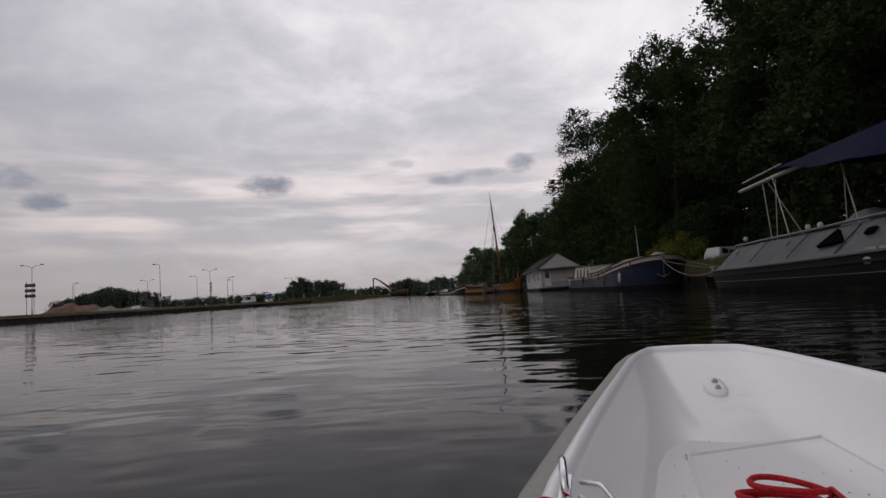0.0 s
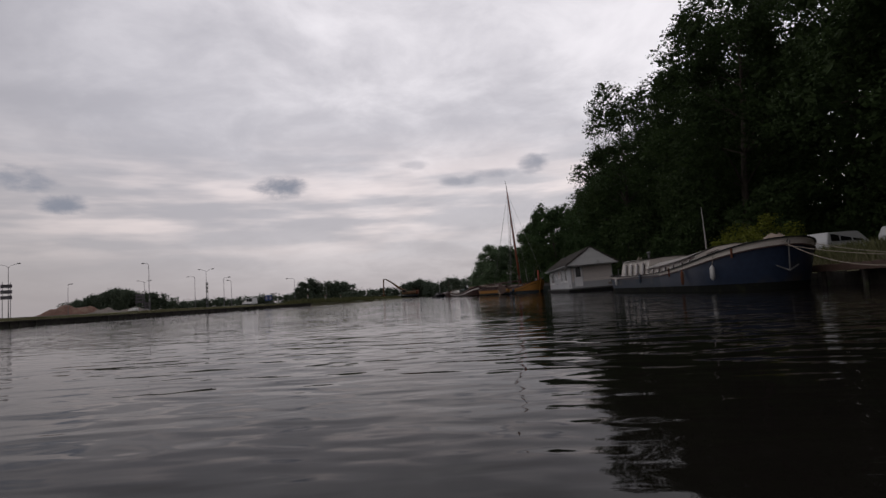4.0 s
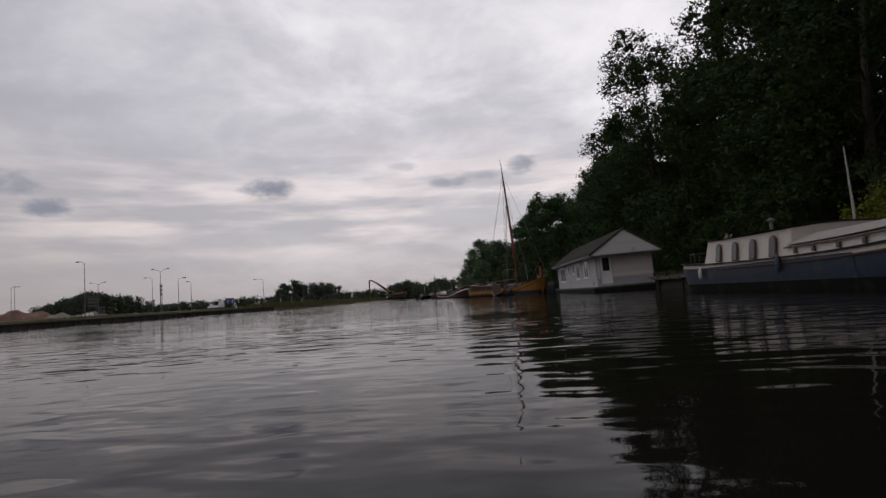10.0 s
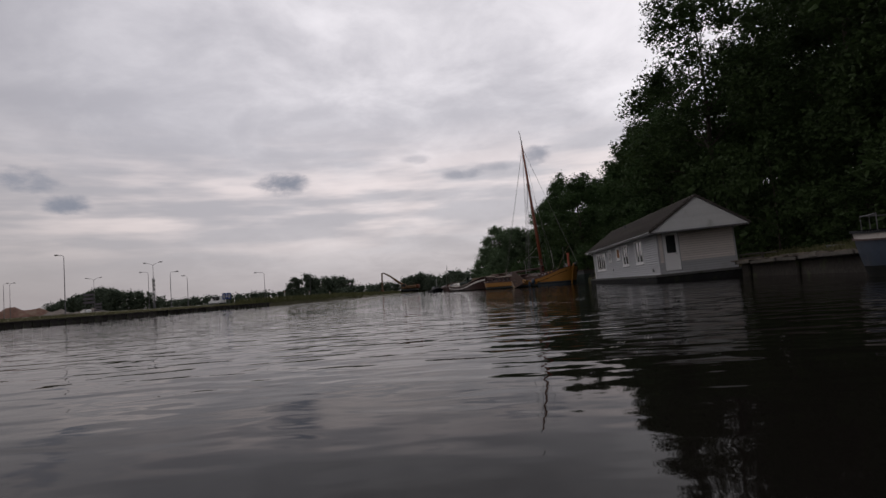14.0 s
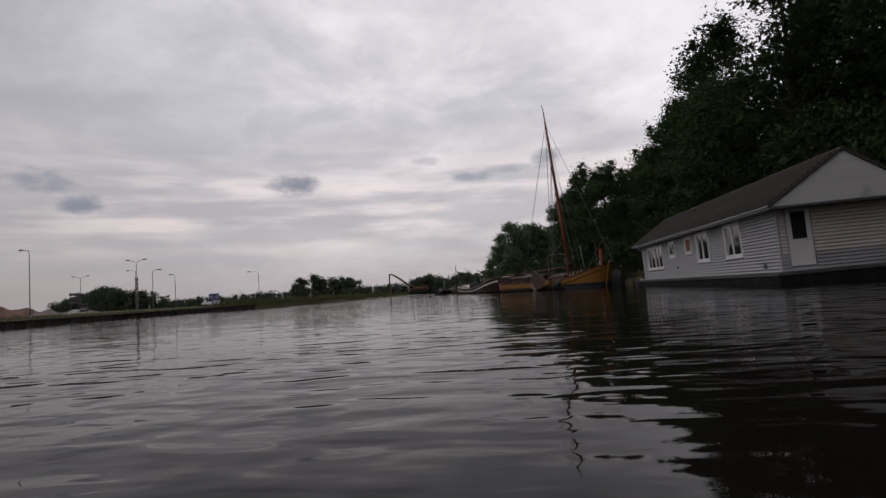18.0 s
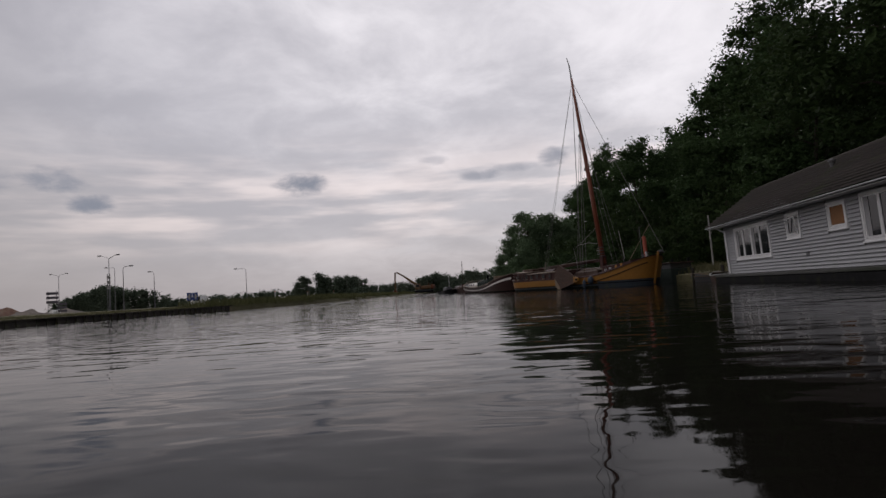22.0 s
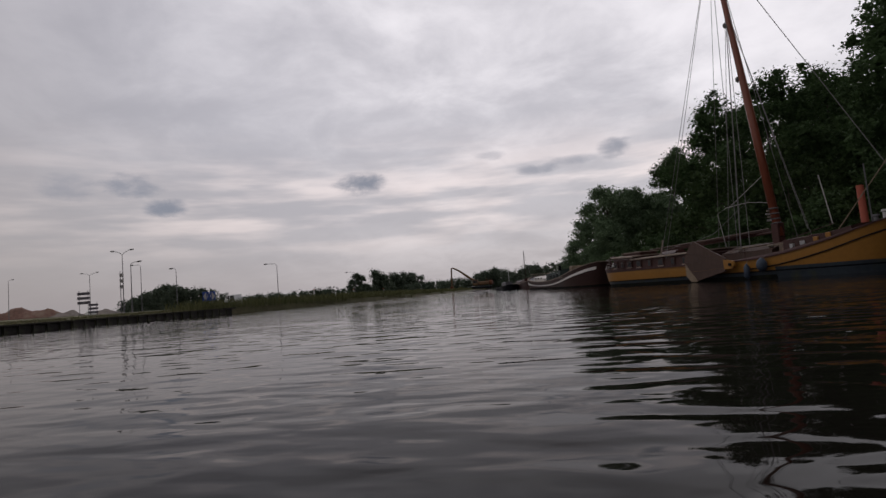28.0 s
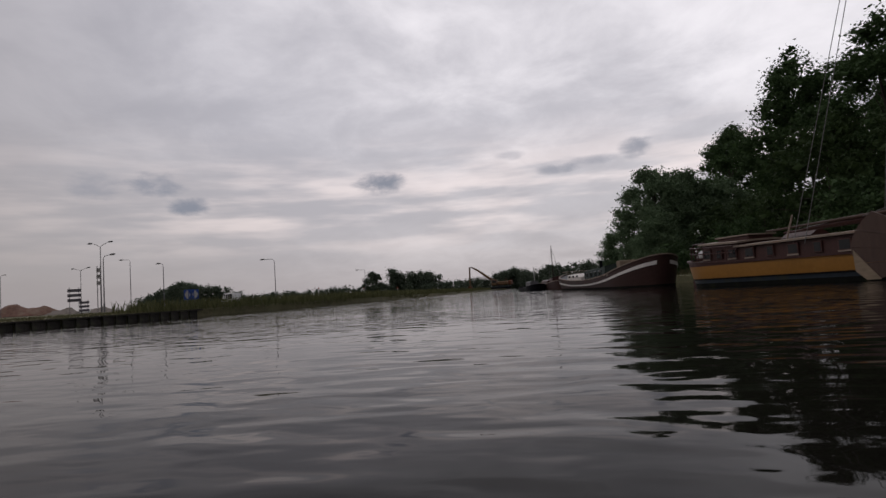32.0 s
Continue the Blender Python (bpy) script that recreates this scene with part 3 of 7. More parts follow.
def leaf_mesh(name, mat, centres, radii, count, size, seed, droop=0.0, core=0):
    """Many small bent leaves in sprays, spread through the shells of clumps, with coarser leaves in the clumps' hearts."""
    rng = np.random.default_rng(seed)
    centres, radii = np.array(centres, float), np.array(radii, float)
    w = (radii ** 2).sum(axis=1)
    sprays = max(1, count // 7)
    idx = rng.choice(len(centres), sprays, p=w / w.sum())
    d = rng.normal(size=(sprays, 3))
    d /= np.linalg.norm(d, axis=1)[:, None]
    r = rng.uniform(0.3, 1.0, sprays) ** 0.5 * (1 + 0.14 * rng.normal(size=sprays))
    spot = centres[idx] + d * radii[idx] * r[:, None]
    own = rng.integers(0, sprays, count)
    c = spot[own] + rng.normal(size=(count, 3)) * size * np.array((1.25, 1.25, 0.8))
    d = d[own]
    s = size * rng.uniform(0.55, 1.35, count)
    if core:
        idx = rng.choice(len(centres), core, p=w / w.sum())
        e = rng.normal(size=(core, 3))
        e /= np.linalg.norm(e, axis=1)[:, None]
        c = np.concatenate([c, centres[idx] + e * radii[idx] * rng.uniform(0.0, 0.72, core)[:, None]])
        d = np.concatenate([d, e])
        s = np.concatenate([s, size * rng.uniform(1.8, 3.0, core)])
        count += core
    a = rng.normal(size=(count, 3))
    a[:, 2] = a[:, 2] * 0.6 - droop
    a /= np.linalg.norm(a, axis=1)[:, None]
    b = np.cross(a, d + rng.normal(size=(count, 3)) * 0.6)
    b /= np.linalg.norm(b, axis=1)[:, None] + 1e-9
    n = np.cross(a, b)
    s = s[:, None]
    pts = np.stack([c - a * s * 0.6, c - b * s * 0.34 + n * s * 0.1, c + a * s * 0.62, c + b * s * 0.34 + n * s * 0.1], axis=1).reshape(-1, 3)
    faces = np.arange(count * 4).reshape(-1, 4)
    me = bpy.data.meshes.new(name)
    me.from_pydata(pts.tolist(), [], faces.tolist())
    me.materials.append(mat)
    return me


def tree(name, m, height, spread, mat, seed, leaves=9000, size=0.42, bare=0.16, label="", category="tree", lobes=26, narrow=1.0, trunk=0.3, droop=0.0, core=1700):
    """A tree: tapered trunk, forked limbs and a crown of leaf sprays in uneven clumps with gaps."""
    rng = random.Random(seed)
    ob = thing(name, m, label, category)
    lean = [rng.uniform(-0.04, 0.04) * height for _ in range(2)]
    spine = [Vector((lean[0] * f * f + 0.012 * height * math.sin(5 * f + seed), lean[1] * f * f + 0.012 * height * math.cos(4 * f + seed), height * f * 0.86)) for f in steps(0, 1, 7)]
    bm = bmesh.new()
    tube(bm, spine, [trunk * (1 - 0.86 * f) for f in steps(0, 1, 7)], 8)
    part("trunk", bm, BARK, ob)
    bm = bmesh.new()
    centres, radii = [], []
    for k in range(lobes):
        f = bare + (0.97 - bare) * ((k + 0.5) / lobes) ** 0.85
        base = spine[min(6, int(f * 7))].lerp(spine[min(7, int(f * 7) + 1)], 0.3)
        ang = k * 2.4 + rng.uniform(-0.5, 0.5)
        env = math.sin(math.pi * min(1, (f * narrow + 0.12 * narrow) ** 0.8)) if narrow != 1 else (1 - abs(2 * (f - bare) / (1 - bare) - 0.85) ** 2.2 * 0.62)
        reach = spread * max(0.12, env) * rng.uniform(0.45, 1.0)
        tip = Vector((base.x + math.cos(ang) * reach, base.y + math.sin(ang) * reach, height * f + rng.uniform(-0.02, 0.05) * height))
        mid = base.lerp(tip, 0.5) + Vector((0, 0, 0.03 * height))
        tube(bm, [base, mid, tip], [trunk * 0.32 * (1.1 - f), trunk * 0.2 * (1.1 - f), 0.02], 5)
        s = rng.uniform(0.75, 1.25) * (0.34 * spread + 0.02 * height) * (1.1 - 0.38 * f)
        centres.append(tip)
        radii.append((s, s * rng.uniform(0.8, 1.1), s * rng.uniform(0.6, 0.85)))
        for j in range(5):
            q = rng.uniform(0.55, 0.95)
            off = Vector((rng.uniform(-1, 1), rng.uniform(-1, 1), rng.uniform(-0.5, 0.9))) * s * q
            centres.append(tip + off)
            w = s * rng.uniform(0.22, 0.46)
            radii.append((w, w * rng.uniform(0.7, 1.2), w * (rng.uniform(1.0, 1.7) if j % 2 else 0.7)))
    part("branchwork", bm, BARK, ob)
    crown = new("crown", leaf_mesh("crown", mat, centres, radii, leaves, size, seed, droop=droop, core=core))
    crown.parent = ob
    return ob


def planted(x, y, turn, s=1.0, sz=1.0):
    return Matrix.LocRotScale((x, y, land(x, y) - 0.1), Euler((0, 0, radians(turn))), None), (s, s, s * sz)


def copies(proto, spots, label, group):
    """One protoype, then copies of it with sizes and turns of their own."""
    tagged(proto, group=group)
    for x, y, turn, s, sz in spots:
        m, sc = planted(x, y, turn, s, sz)
        c = copy_thing(proto, m)
        c.scale = sc


# tall poplars and alders of the wood on the bank
P1 = tree("tree", pose(20.0, 95.0, land(20, 95)), 26.5, 7.0, LEAF_DARK, 11, 30000, 0.26, label="tall dark poplar with ragged crown on the wooded bank", lobes=34, trunk=0.42)
copies(P1, [(25.6, 46, 330, 1.02, 1.1), (24, 72, 60, 1.0, 1.03), (30, 50, 130, 1.0, 1.0), (25.5, 33, 200, 0.98, 1.0), (31, 84, 15, 0.95, 1.1), (29, 22, 290, 1.0, 1.0), (24.5, 8, 70, 1.0, 1.0), (33, 66, 250, 1.1, 1.05), (34, 38, 310, 1.05, 1.05), (30, -8, 20, 1.0, 1.0), (26, 124, 120, 1.0, 0.98)], "", "poplars of the wood")
P2 = tree("tree", pose(22.0, 62.0, land(22, 62)), 24.5, 6.6, LEAF_DARK, 23, 28000, 0.26, label="broad dark alder with open crown on the wooded bank", lobes=30, trunk=0.4)
copies(P2, [(25.5, 82, 40, 1.0, 1.0), (28, 43, 120, 1.0, 1.0), (24.5, 22, 220, 1.0, 1.05), (28, 98, 80, 0.95, 1.0), (26, -4, 10, 1.0, 1.0), (35, 54, 160, 1.1, 1.1), (36, 94, 280, 1.0, 1.1), (38, 20, 30, 1.0, 1.1)], "", "alders of the wood")
P3 = tree("tree", pose(23.5, 118.0, land(23.5, 118)), 20.6, 6.0, LEAF_MID, 37, 19000, 0.28, label="dense dark green tree of the wood edge", lobes=28, bare=0.06, trunk=0.34, core=3000)
copies(P3, [(20, 108, 70, 0.82, 0.92), (20.6, 126, 150, 0.9, 1.0), (15, 140, 230, 0.86, 0.92), (26, 134, 300, 1.05, 1.0), (24, 152, 20, 1.0, 0.95), (14, 156, 110, 0.92, 1.0), (21, 172, 190, 1.0, 1.0), (12, 172, 260, 0.85, 0.95), (33, 112, 330, 1.1, 1.1), (32, 146, 45, 1.15, 1.1), (16, 190, 95, 0.95, 1.0), (30, 168, 170, 1.05, 1.03), (38, 128, 60, 1.1, 1.0), (39, 104, 200, 1.15, 1.05), (40, 82, 310, 1.2, 1.1), (20.5, 148, 200, 0.85, 0.82), (23.5, 142, 75, 0.9, 0.85)], "", "trees of the wood edge")
P4 = tree("tree", pose(1.0, 161.0, land(1.0, 161)), 11.4, 4.0, LEAF_GREY, 41, 24000, 0.24, label="grey-green willow at the waterside", lobes=34, bare=0.04, trunk=0.2, droop=0.5)
copies(P4, [(4.6, 164, 80, 1.0, 0.97), (8.6, 165, 170, 0.95, 0.9), (0.5, 156, 310, 0.62, 0.9), (-2.6, 168, 200, 0.66, 0.8)], "", "willows at the waterside")
# undergrowth under the trees
B1 = tree("shrub", pose(18.5, 66.0, land(18.5, 66)), 5.5, 3.2, LEAF_DARK, 51, 3700, 0.19, bare=0.0, core=500, label="dark undergrowth shrub below the trees", category="shrub", lobes=18, trunk=0.08)
copies(B1, [(x, y, (37 * i) % 360, 0.8 + 0.5 * ((i * 7) % 5) / 4, 0.9 + 0.5 * ((i * 3) % 4) / 3) for i, (x, y) in enumerate([(19, 74), (18.5, 81), (18, 88), (19, 95), (17.5, 101), (21, 57), (24, 61), (26, 40), (27, 47), (26, 30), (27, 22), (26, 14), (25, 5), (26, -3), (22, 70), (23, 78), (22, 86), (22, 96), (18.5, 108), (19.5, 115), (14, 122), (12, 130), (9.5, 138), (7.5, 146), (6.5, 153), (13, 148), (17, 134), (30, 60), (31, 64), (28.5, 57), (33, 68), (34, 60), (30.5, 54), (33, 50), (18.6, 121), (20.5, 125), (23.5, 130), (23, 117), (25, 107), (27.5, 113), (19, 105), (30, 120), (30, 33), (29, 10), (28, 72), (27, 88), (34, 22), (36, 34), (37, 46), (38, 58), (36, 72), (35, 84), (36, 98), (37, 110), (34, 12)])], "", "undergrowth of the wood")
Y1 = tree("shrub", pose(18.2, 52.0, land(18.2, 52)), 3.1, 2.6, LEAF_YELLOW, 61, 5200, 0.13, bare=0.0, core=300, label="yellow-green bush behind the moored barge", category="shrub", lobes=14, trunk=0.05)
copies(Y1, [(18.6, 56.5, 100, 1.0, 1.0), (18.0, 61.0, 200, 0.8, 0.7)], "", "yellow-green bushes")
G1 = tree("shrub", pose(8.5, 131.0, land(8.5, 131)), 4.2, 2.6, LEAF_MID, 71, 4500, 0.22, bare=0.0, core=300, label="mid-green bush on the bank behind the yellow barge", category="shrub", lobes=14, trunk=0.06)
copies(G1, [(4.6, 141, 90, 0.85, 1.0), (12.5, 125, 190, 0.9, 1.0), (0.5, 147, 30, 0.7, 0.9)], "", "green bushes on the bank")

# far woods beyond the road and round the bend
rng = random.Random(5)
cs, rs = [], []
for x0, x1, y0, y1, h0, h1, k in ((-290, -180, 500, 540, 6, 8, 90), (-215, -150, 600, 640, 8, 10, 50), (-192, -148, 610, 650, 15, 19, 50), (-150, -96, 600, 650, 7, 9, 50), (-92, -62, 600, 640, 11, 14, 40), (-66, -30, 580, 640, 9, 12, 50), (-40, 20, 480, 560, 9, 12, 50)):
    for _ in range(k):
        x, y = rng.uniform(x0, x1), rng.uniform(y0, y1)
        h = rng.uniform(h0, h1) * (1.25 + 0.3 * noise.noise((x * 0.05, 3, 0)))
        r = rng.uniform(2.2, 4.2)
        z = 1.5
        while z < h - r * 0.4:
            cs.append((x + rng.uniform(-1, 1), y, z))
            rs.append((r, r, r * 0.8))
            z += r * 0.9
        cs.append((x, y, h - r * 0.5))
        rs.append((r * 0.8, r * 0.8, r * 0.7))
# a belt of trees with a domed outline, nearer to the road
for k in range(190):
    f = rng.random()
    x = along([(0, -432), (0.5, -345), (0.8, -291), (1, -259)], f) + rng.uniform(-5, 5)
    y = along([(0, 567), (0.5, 505), (0.8, 466), (1, 470)], f) + rng.uniform(-6, 6)
    h = along([(0, 9), (0.07, 15), (0.3, 17.5), (0.48, 21.5), (0.62, 23.5), (0.74, 22), (0.82, 18), (0.95, 16), (1, 12)], f) * rng.uniform(0.8, 1.02)
    r = min(rng.uniform(2.0, 3.6), h * 0.3)
    z = 1.5
    while z < h - r * 0.4:
        cs.append((x + rng.uniform(-1, 1), y, z))
        rs.append((r, r, r * 0.8))
        z += r * 0.9
    cs.append((x, y, h - r * 0.5))
    rs.append((r * 0.8, r * 0.8, r * 0.7))
rng = random.Random(8)
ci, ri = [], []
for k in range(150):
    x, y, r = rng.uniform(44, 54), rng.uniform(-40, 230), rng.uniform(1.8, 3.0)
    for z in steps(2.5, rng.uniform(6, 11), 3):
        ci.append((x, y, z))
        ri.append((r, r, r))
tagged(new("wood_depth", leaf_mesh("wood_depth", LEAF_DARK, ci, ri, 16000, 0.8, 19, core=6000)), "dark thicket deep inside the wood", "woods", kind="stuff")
tagged(new("far_woods", leaf_mesh("far_woods", LEAF_HAZE, cs, rs, 112000, 1.15, 9, core=16000)), "dark green woods beyond the road with haze painted into the leaves", "woods", kind="stuff")
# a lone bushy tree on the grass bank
Q1 = tree("tree", pose(-140, 438, land(-140, 438)), 15.0, 6.5, LEAF_HAZE, 81, 6000, 0.6, bare=0.02, label="bushy green tree on the far grass bank", lobes=20, trunk=0.2)
copies(Q1, [(-131, 446, 60, 0.62, 0.6), (-112, 470, 160, 0.5, 0.55), (-100, 520, 40, 0.55, 0.6)], "", "trees on the far grass bank")


def tufts(name, spots, mat, count, h, seed, label, category):
    """Upright blades along a strip."""
    r = np.random.default_rng(seed)
    pts, faces = [], []
    for k in range(count):
        x, y, z = spots(r)
        hh, a, w = h * r.uniform(0.4, 1.25), r.uniform(0, math.pi), r.uniform(0.02, 0.05)
        dx, dy = math.cos(a) * w, math.sin(a) * w
        lx, ly = r.normal() * 0.22 * hh, r.normal() * 0.22 * hh
        i = len(pts)
        pts += [(x - dx, y - dy, z), (x + dx, y + dy, z), (x + lx * 0.4 + dx * 0.7, y + ly * 0.4 + dy * 0.7, z + hh * 0.6), (x + lx, y + ly, z + hh), (x + lx * 0.4 - dx * 0.7, y + ly * 0.4 - dy * 0.7, z + hh * 0.6)]
        faces.append((i, i + 1, i + 2, i + 3, i + 4))
    me = bpy.data.meshes.new(name)
    me.from_pydata(pts, [], faces)
    me.materials.append(mat)
    return tagged(new(name, me), label, category, kind="stuff")


def left_strip(d0, d1, y0, y1):
    def spot(r):
        y = r.uniform(y0, y1)
        x = left_edge(y) - r.uniform(d0, d1)
        return x, y, land(x, y) - 0.03
    return spot


def right_strip(d0, d1, y0, y1):
    def spot(r):
        y = r.uniform(y0, y1)
        x = right_edge(y) + r.uniform(d0, d1)
        return x, y, land(x, y) - 0.03
    return spot


tufts("bank_grass", left_strip(0.1, 14, 40, 190), REED, 24000, 0.2, 3, "rough dry grass along the quay", "grass")
tufts("bank_reeds", left_strip(-0.25, 4, 132, 460), REED_GREEN, 28000, 1.0, 4, "tall reeds and grass at the far waterside", "reeds")
tufts("wood_edge_grass", right_strip(0.0, 7, 15, 100), REED, 14000, 0.6, 5, "long yellowish grass on the wooded bank", "grass")
tufts("tall_bank_grass", right_strip(2.0, 6.0, 24, 52), REED_GREEN, 9000, 1.0, 8, "tall yellow-green grass in front of the parked vans", "grass")
tufts("clearing_grass", right_strip(0.4, 6.5, 56, 76), REED_GREEN, 9000, 0.55, 12, "long olive grass in the clearing by the jetty", "grass")
tufts("wood_edge_grass", right_strip(0.0, 5, 100, 200), REED, 7000, 0.6, 6, "long grass on the bank behind the moored barges", "grass")

# ---- floating house ----
HX, HY, HW, HL = 8.5, 74.15, 4.3, 20.5
ZB, ZE, ZR = 0.44, 2.84, 4.62
house = thing("floating_house", pose(HX, HY, 0, 0, -1.6, 0), "long white weatherboarded floating house with dark tiled roof", "house")
bm = boxed((-0.45, -0.6, -0.5), (HW + 0.44, HL + 0.75, 0.3), 0.05)
part("pontoon", bm, PONTOON, house, "black tarred floating pontoon")
part("deck_edge", boxed((-0.47, -0.62, 0.31), (HW + 0.46, HL + 0.77, 0.42), 0.012), DECK_GREY, house, "weathered grey deck edge round the pontoon")
# openings: wall, from, to, bottom, top
WINS = [("long", 3.28, 5.15, 1.2, 2.74, 2), ("long", 7.2, 9.0, 1.2, 2.72, 2), ("long", 9.78, 10.9, 1.74, 2.68, 1), ("long", 12.8, 13.92, 1.68, 2.68, 1), ("long", 15.45, 19.2, 1.1, 2.62, 4)]
DOOR = (0.33, 1.17, 0.62, 2.8)
T = 0.12


def wall_with_openings(length, openings, m):
    """A wall of its thickness, in panels round its openings; x runs along it."""
    xs = sorted({0, length, *[v for o in openings for v in o[:2]]})
    for x0, x1 in zip(xs, xs[1:]):
        hit = [o for o in openings if o[0] <= x0 and o[1] >= x1]
        for z0, z1 in ([(ZB, hit[0][2]), (hit[0][3], ZE)] if hit else [(ZB, ZE)]):
            bm = boxed((x0, 0.022, z0), (x1, T, z1))
            bm.transform(m)
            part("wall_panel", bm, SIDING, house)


def frame_ring(a, b, z0, z1, w, y0, y1, m=None):
    """One joined rectangular frame in x and z."""
    bm = bmesh.new()
    out, inn = ((a, z0), (b, z0), (b, z1), (a, z1)), ((a + w, z0 + w), (b - w, z0 + w), (b - w, z1 - w), (a + w, z1 - w))
    g = [[bm.verts.new((x, y, z)) for x, z in ring] for ring, y in ((out, y0), (inn, y0), (inn, y1), (out, y1))]
    for r0, r1 in zip(g, g[1:] + g[:1]):
        for k in range(4):
            bm.faces.new((r0[k], r0[(k + 1) % 4], r1[(k + 1) % 4], r1[k]))
    bmesh.ops.recalc_face_normals(bm, faces=bm.faces)
    if m:
        bm.transform(m)
    return bm


LONG = Matrix(((0, 1, 0, 0), (1, 0, 0, 0), (0, 0, 1, 0), (0, 0, 0, 1)))
FRONT = Matrix.Identity(4)
wall_with_openings(HL, [w[1:5] for w in WINS], LONG)
wall_with_openings(HW, [DOOR], FRONT)
part("wall", boxed((0, HL - T, ZB), (HW, HL, ZE)), SIDING, house)
part("wall", boxed((HW - T, T, ZB), (HW, HL - T, ZE)), SIDING, house)
part("floor_plate", boxed((T, T, ZB - 0.03), (HW - T, HL - T, ZB + 0.05)), JETTY, house)
part("ceiling_board", boxed((T, T, ZE - 0.1), (HW - T, HL - T, ZE - 0.04)), GABLE, house)

# weatherboards, each row cut round the openings
PITCH = 0.132


def boards(length, openings, m, seed, mat=SIDING):
    r = random.Random(seed)
    rows = int((ZE - ZB) / PITCH)
    for k in range(rows):
        z0, z1 = ZB + k * PITCH, ZB + (k + 1) * PITCH - 0.012
        cuts = [(0.05, length - 0.05)]
        for a, b, zb, zt in openings:
            if zb - 0.04 < z1 and zt + 0.04 > z0:
                cuts = [q for c0, c1 in cuts for q in ((c0, min(c1, a - 0.06)), (max(c0, b + 0.06), c1)) if q[1] - q[0] > 0.03]
        if length > 10:
            cuts = [q for c0, c1 in cuts for q in ([(c0, c1)] if c1 - c0 < 7 else [(c0, (c0 + c1) / 2 + (k % 3 - 1) * 0.8 - 0.002), ((c0 + c1) / 2 + (k % 3 - 1) * 0.8 + 0.002, c1)])]
        for c0, c1 in cuts:
            bm = bmesh.new()
            v = [bm.verts.new((x, y, z)) for x in (c0, c1) for y, z in ((0.02, z0), (-0.05, z0), (-0.052, z0 + 0.014), (0.006, z1), (0.02, z1))]
            for i in range(5):
                bm.faces.new((v[i], v[(i + 1) % 5], v[5 + (i + 1) % 5], v[5 + i]))
            bm.faces.new(v[4::-1])
            bm.faces.new(v[5:])
            bmesh.ops.recalc_face_normals(bm, faces=bm.faces)
            bm.transform(m)
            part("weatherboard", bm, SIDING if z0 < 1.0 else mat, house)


for c in ((-0.03, -0.03), (-0.03, HL - 0.07), (HW - 0.07, -0.03)):
    part("corner_board", boxed((c[0], c[1], ZB), (c[0] + 0.1, c[1] + 0.1, ZE), 0.006), SIDING, house)


def window(a, b, z0, z1, lights, blind):
    bm = frame_ring(a, b, z0, z1, 0.08, -0.05, 0.07, LONG)
    win = part("window", bm, FRAME, house, "white framed casement window")
    bm = boxed((a - 0.04, -0.09, z0 - 0.05), (b + 0.04, 0.02, z0), 0.008)
    bm.transform(LONG)
    part("sill", bm, FRAME, win)
    step = (b - a - 0.16) / lights
    for k in range(lights):
        x0 = a + 0.08 + k * step
        x1 = x0 + step
        bm = frame_ring(x0 + 0.008, x1 - 0.008, z0 + 0.088, z1 - 0.088, 0.06, -0.03, 0.03, LONG)
        part("sash", bm, FRAME, win)
        bm = boxed((x0 + 0.07, -0.005, z0 + 0.15), (x1 - 0.07, 0.005, z1 - 0.15))
        bm.transform(LONG)
        part("pane", bm, GLASS, win)
        if blind:
            bm = boxed((x0 + 0.08, -0.012, z0 + 0.16), (x1 - 0.08, -0.007, z1 - 0.16))
            bm.transform(LONG)
            part("blind", bm, blind, win)
        elif lights > 1 and k % 2:
            bm = grid(lambda u, v: (u, -0.012 - 0.004 * math.sin(u * 90), v), steps(x1 - 0.07 - 0.3 * step, x1 - 0.075, 16), [z0 + 0.155, z1 - 0.155])
            bm.transform(LONG)
            part("curtain", bm, CURTAIN, win)


bm = frame_ring(12.98, 13.74, 1.84, 2.5, 0.05, -0.03, 0.0, LONG)
bm.transform(Matrix.Translation((-0.035, 13.36, 1.84)) @ Matrix.Rotation(radians(-9), 4, "Y") @ Matrix.Translation((0, -13.36, -1.84)))
part("tilted_sash", bm, FRAME, house, "white sash tilted open")
for w in WINS:
    window(*w[1:], BROWN_BLIND if w[1] == 9.78 else None)
d0, d1, dz0, dz1 = DOOR
bm = frame_ring(d0, d1, dz0, dz1, 0.08, -0.05, 0.07)
door = part("door", bm, FRAME, house, "white half-glazed door")
zm = dz0 + 0.92
part("panel", boxed((d0 + 0.08, -0.02, dz0 + 0.06), (d1 - 0.08, 0.03, zm), 0.01), FRAME, door)
bm = frame_ring(d0 + 0.08, d1 - 0.08, zm, dz1 - 0.08, 0.075, -0.025, 0.03)
part("glazing_frame", bm, FRAME, door)
part("pane", boxed((d0 + 0.15, -0.004, zm + 0.1), (d1 - 0.15, 0.004, dz1 - 0.16)), GLASS, door)
part("handle", tubed([(d1 - 0.12, -0.03, zm + 0.02), (d1 - 0.12, -0.07, zm + 0.02), (d1 - 0.24, -0.075, zm + 0.02)], 0.011, 6), CHROME, door)
part("wall_vent", boxed((-0.06, 12.4, 0.95), (-0.02, 12.6, 1.12), 0.01), GREY_IRON, house)
part("wall_box", boxed((-0.08, 1.2, 0.62), (-0.02, 1.4, 0.8), 0.01), GREY_IRON, house)
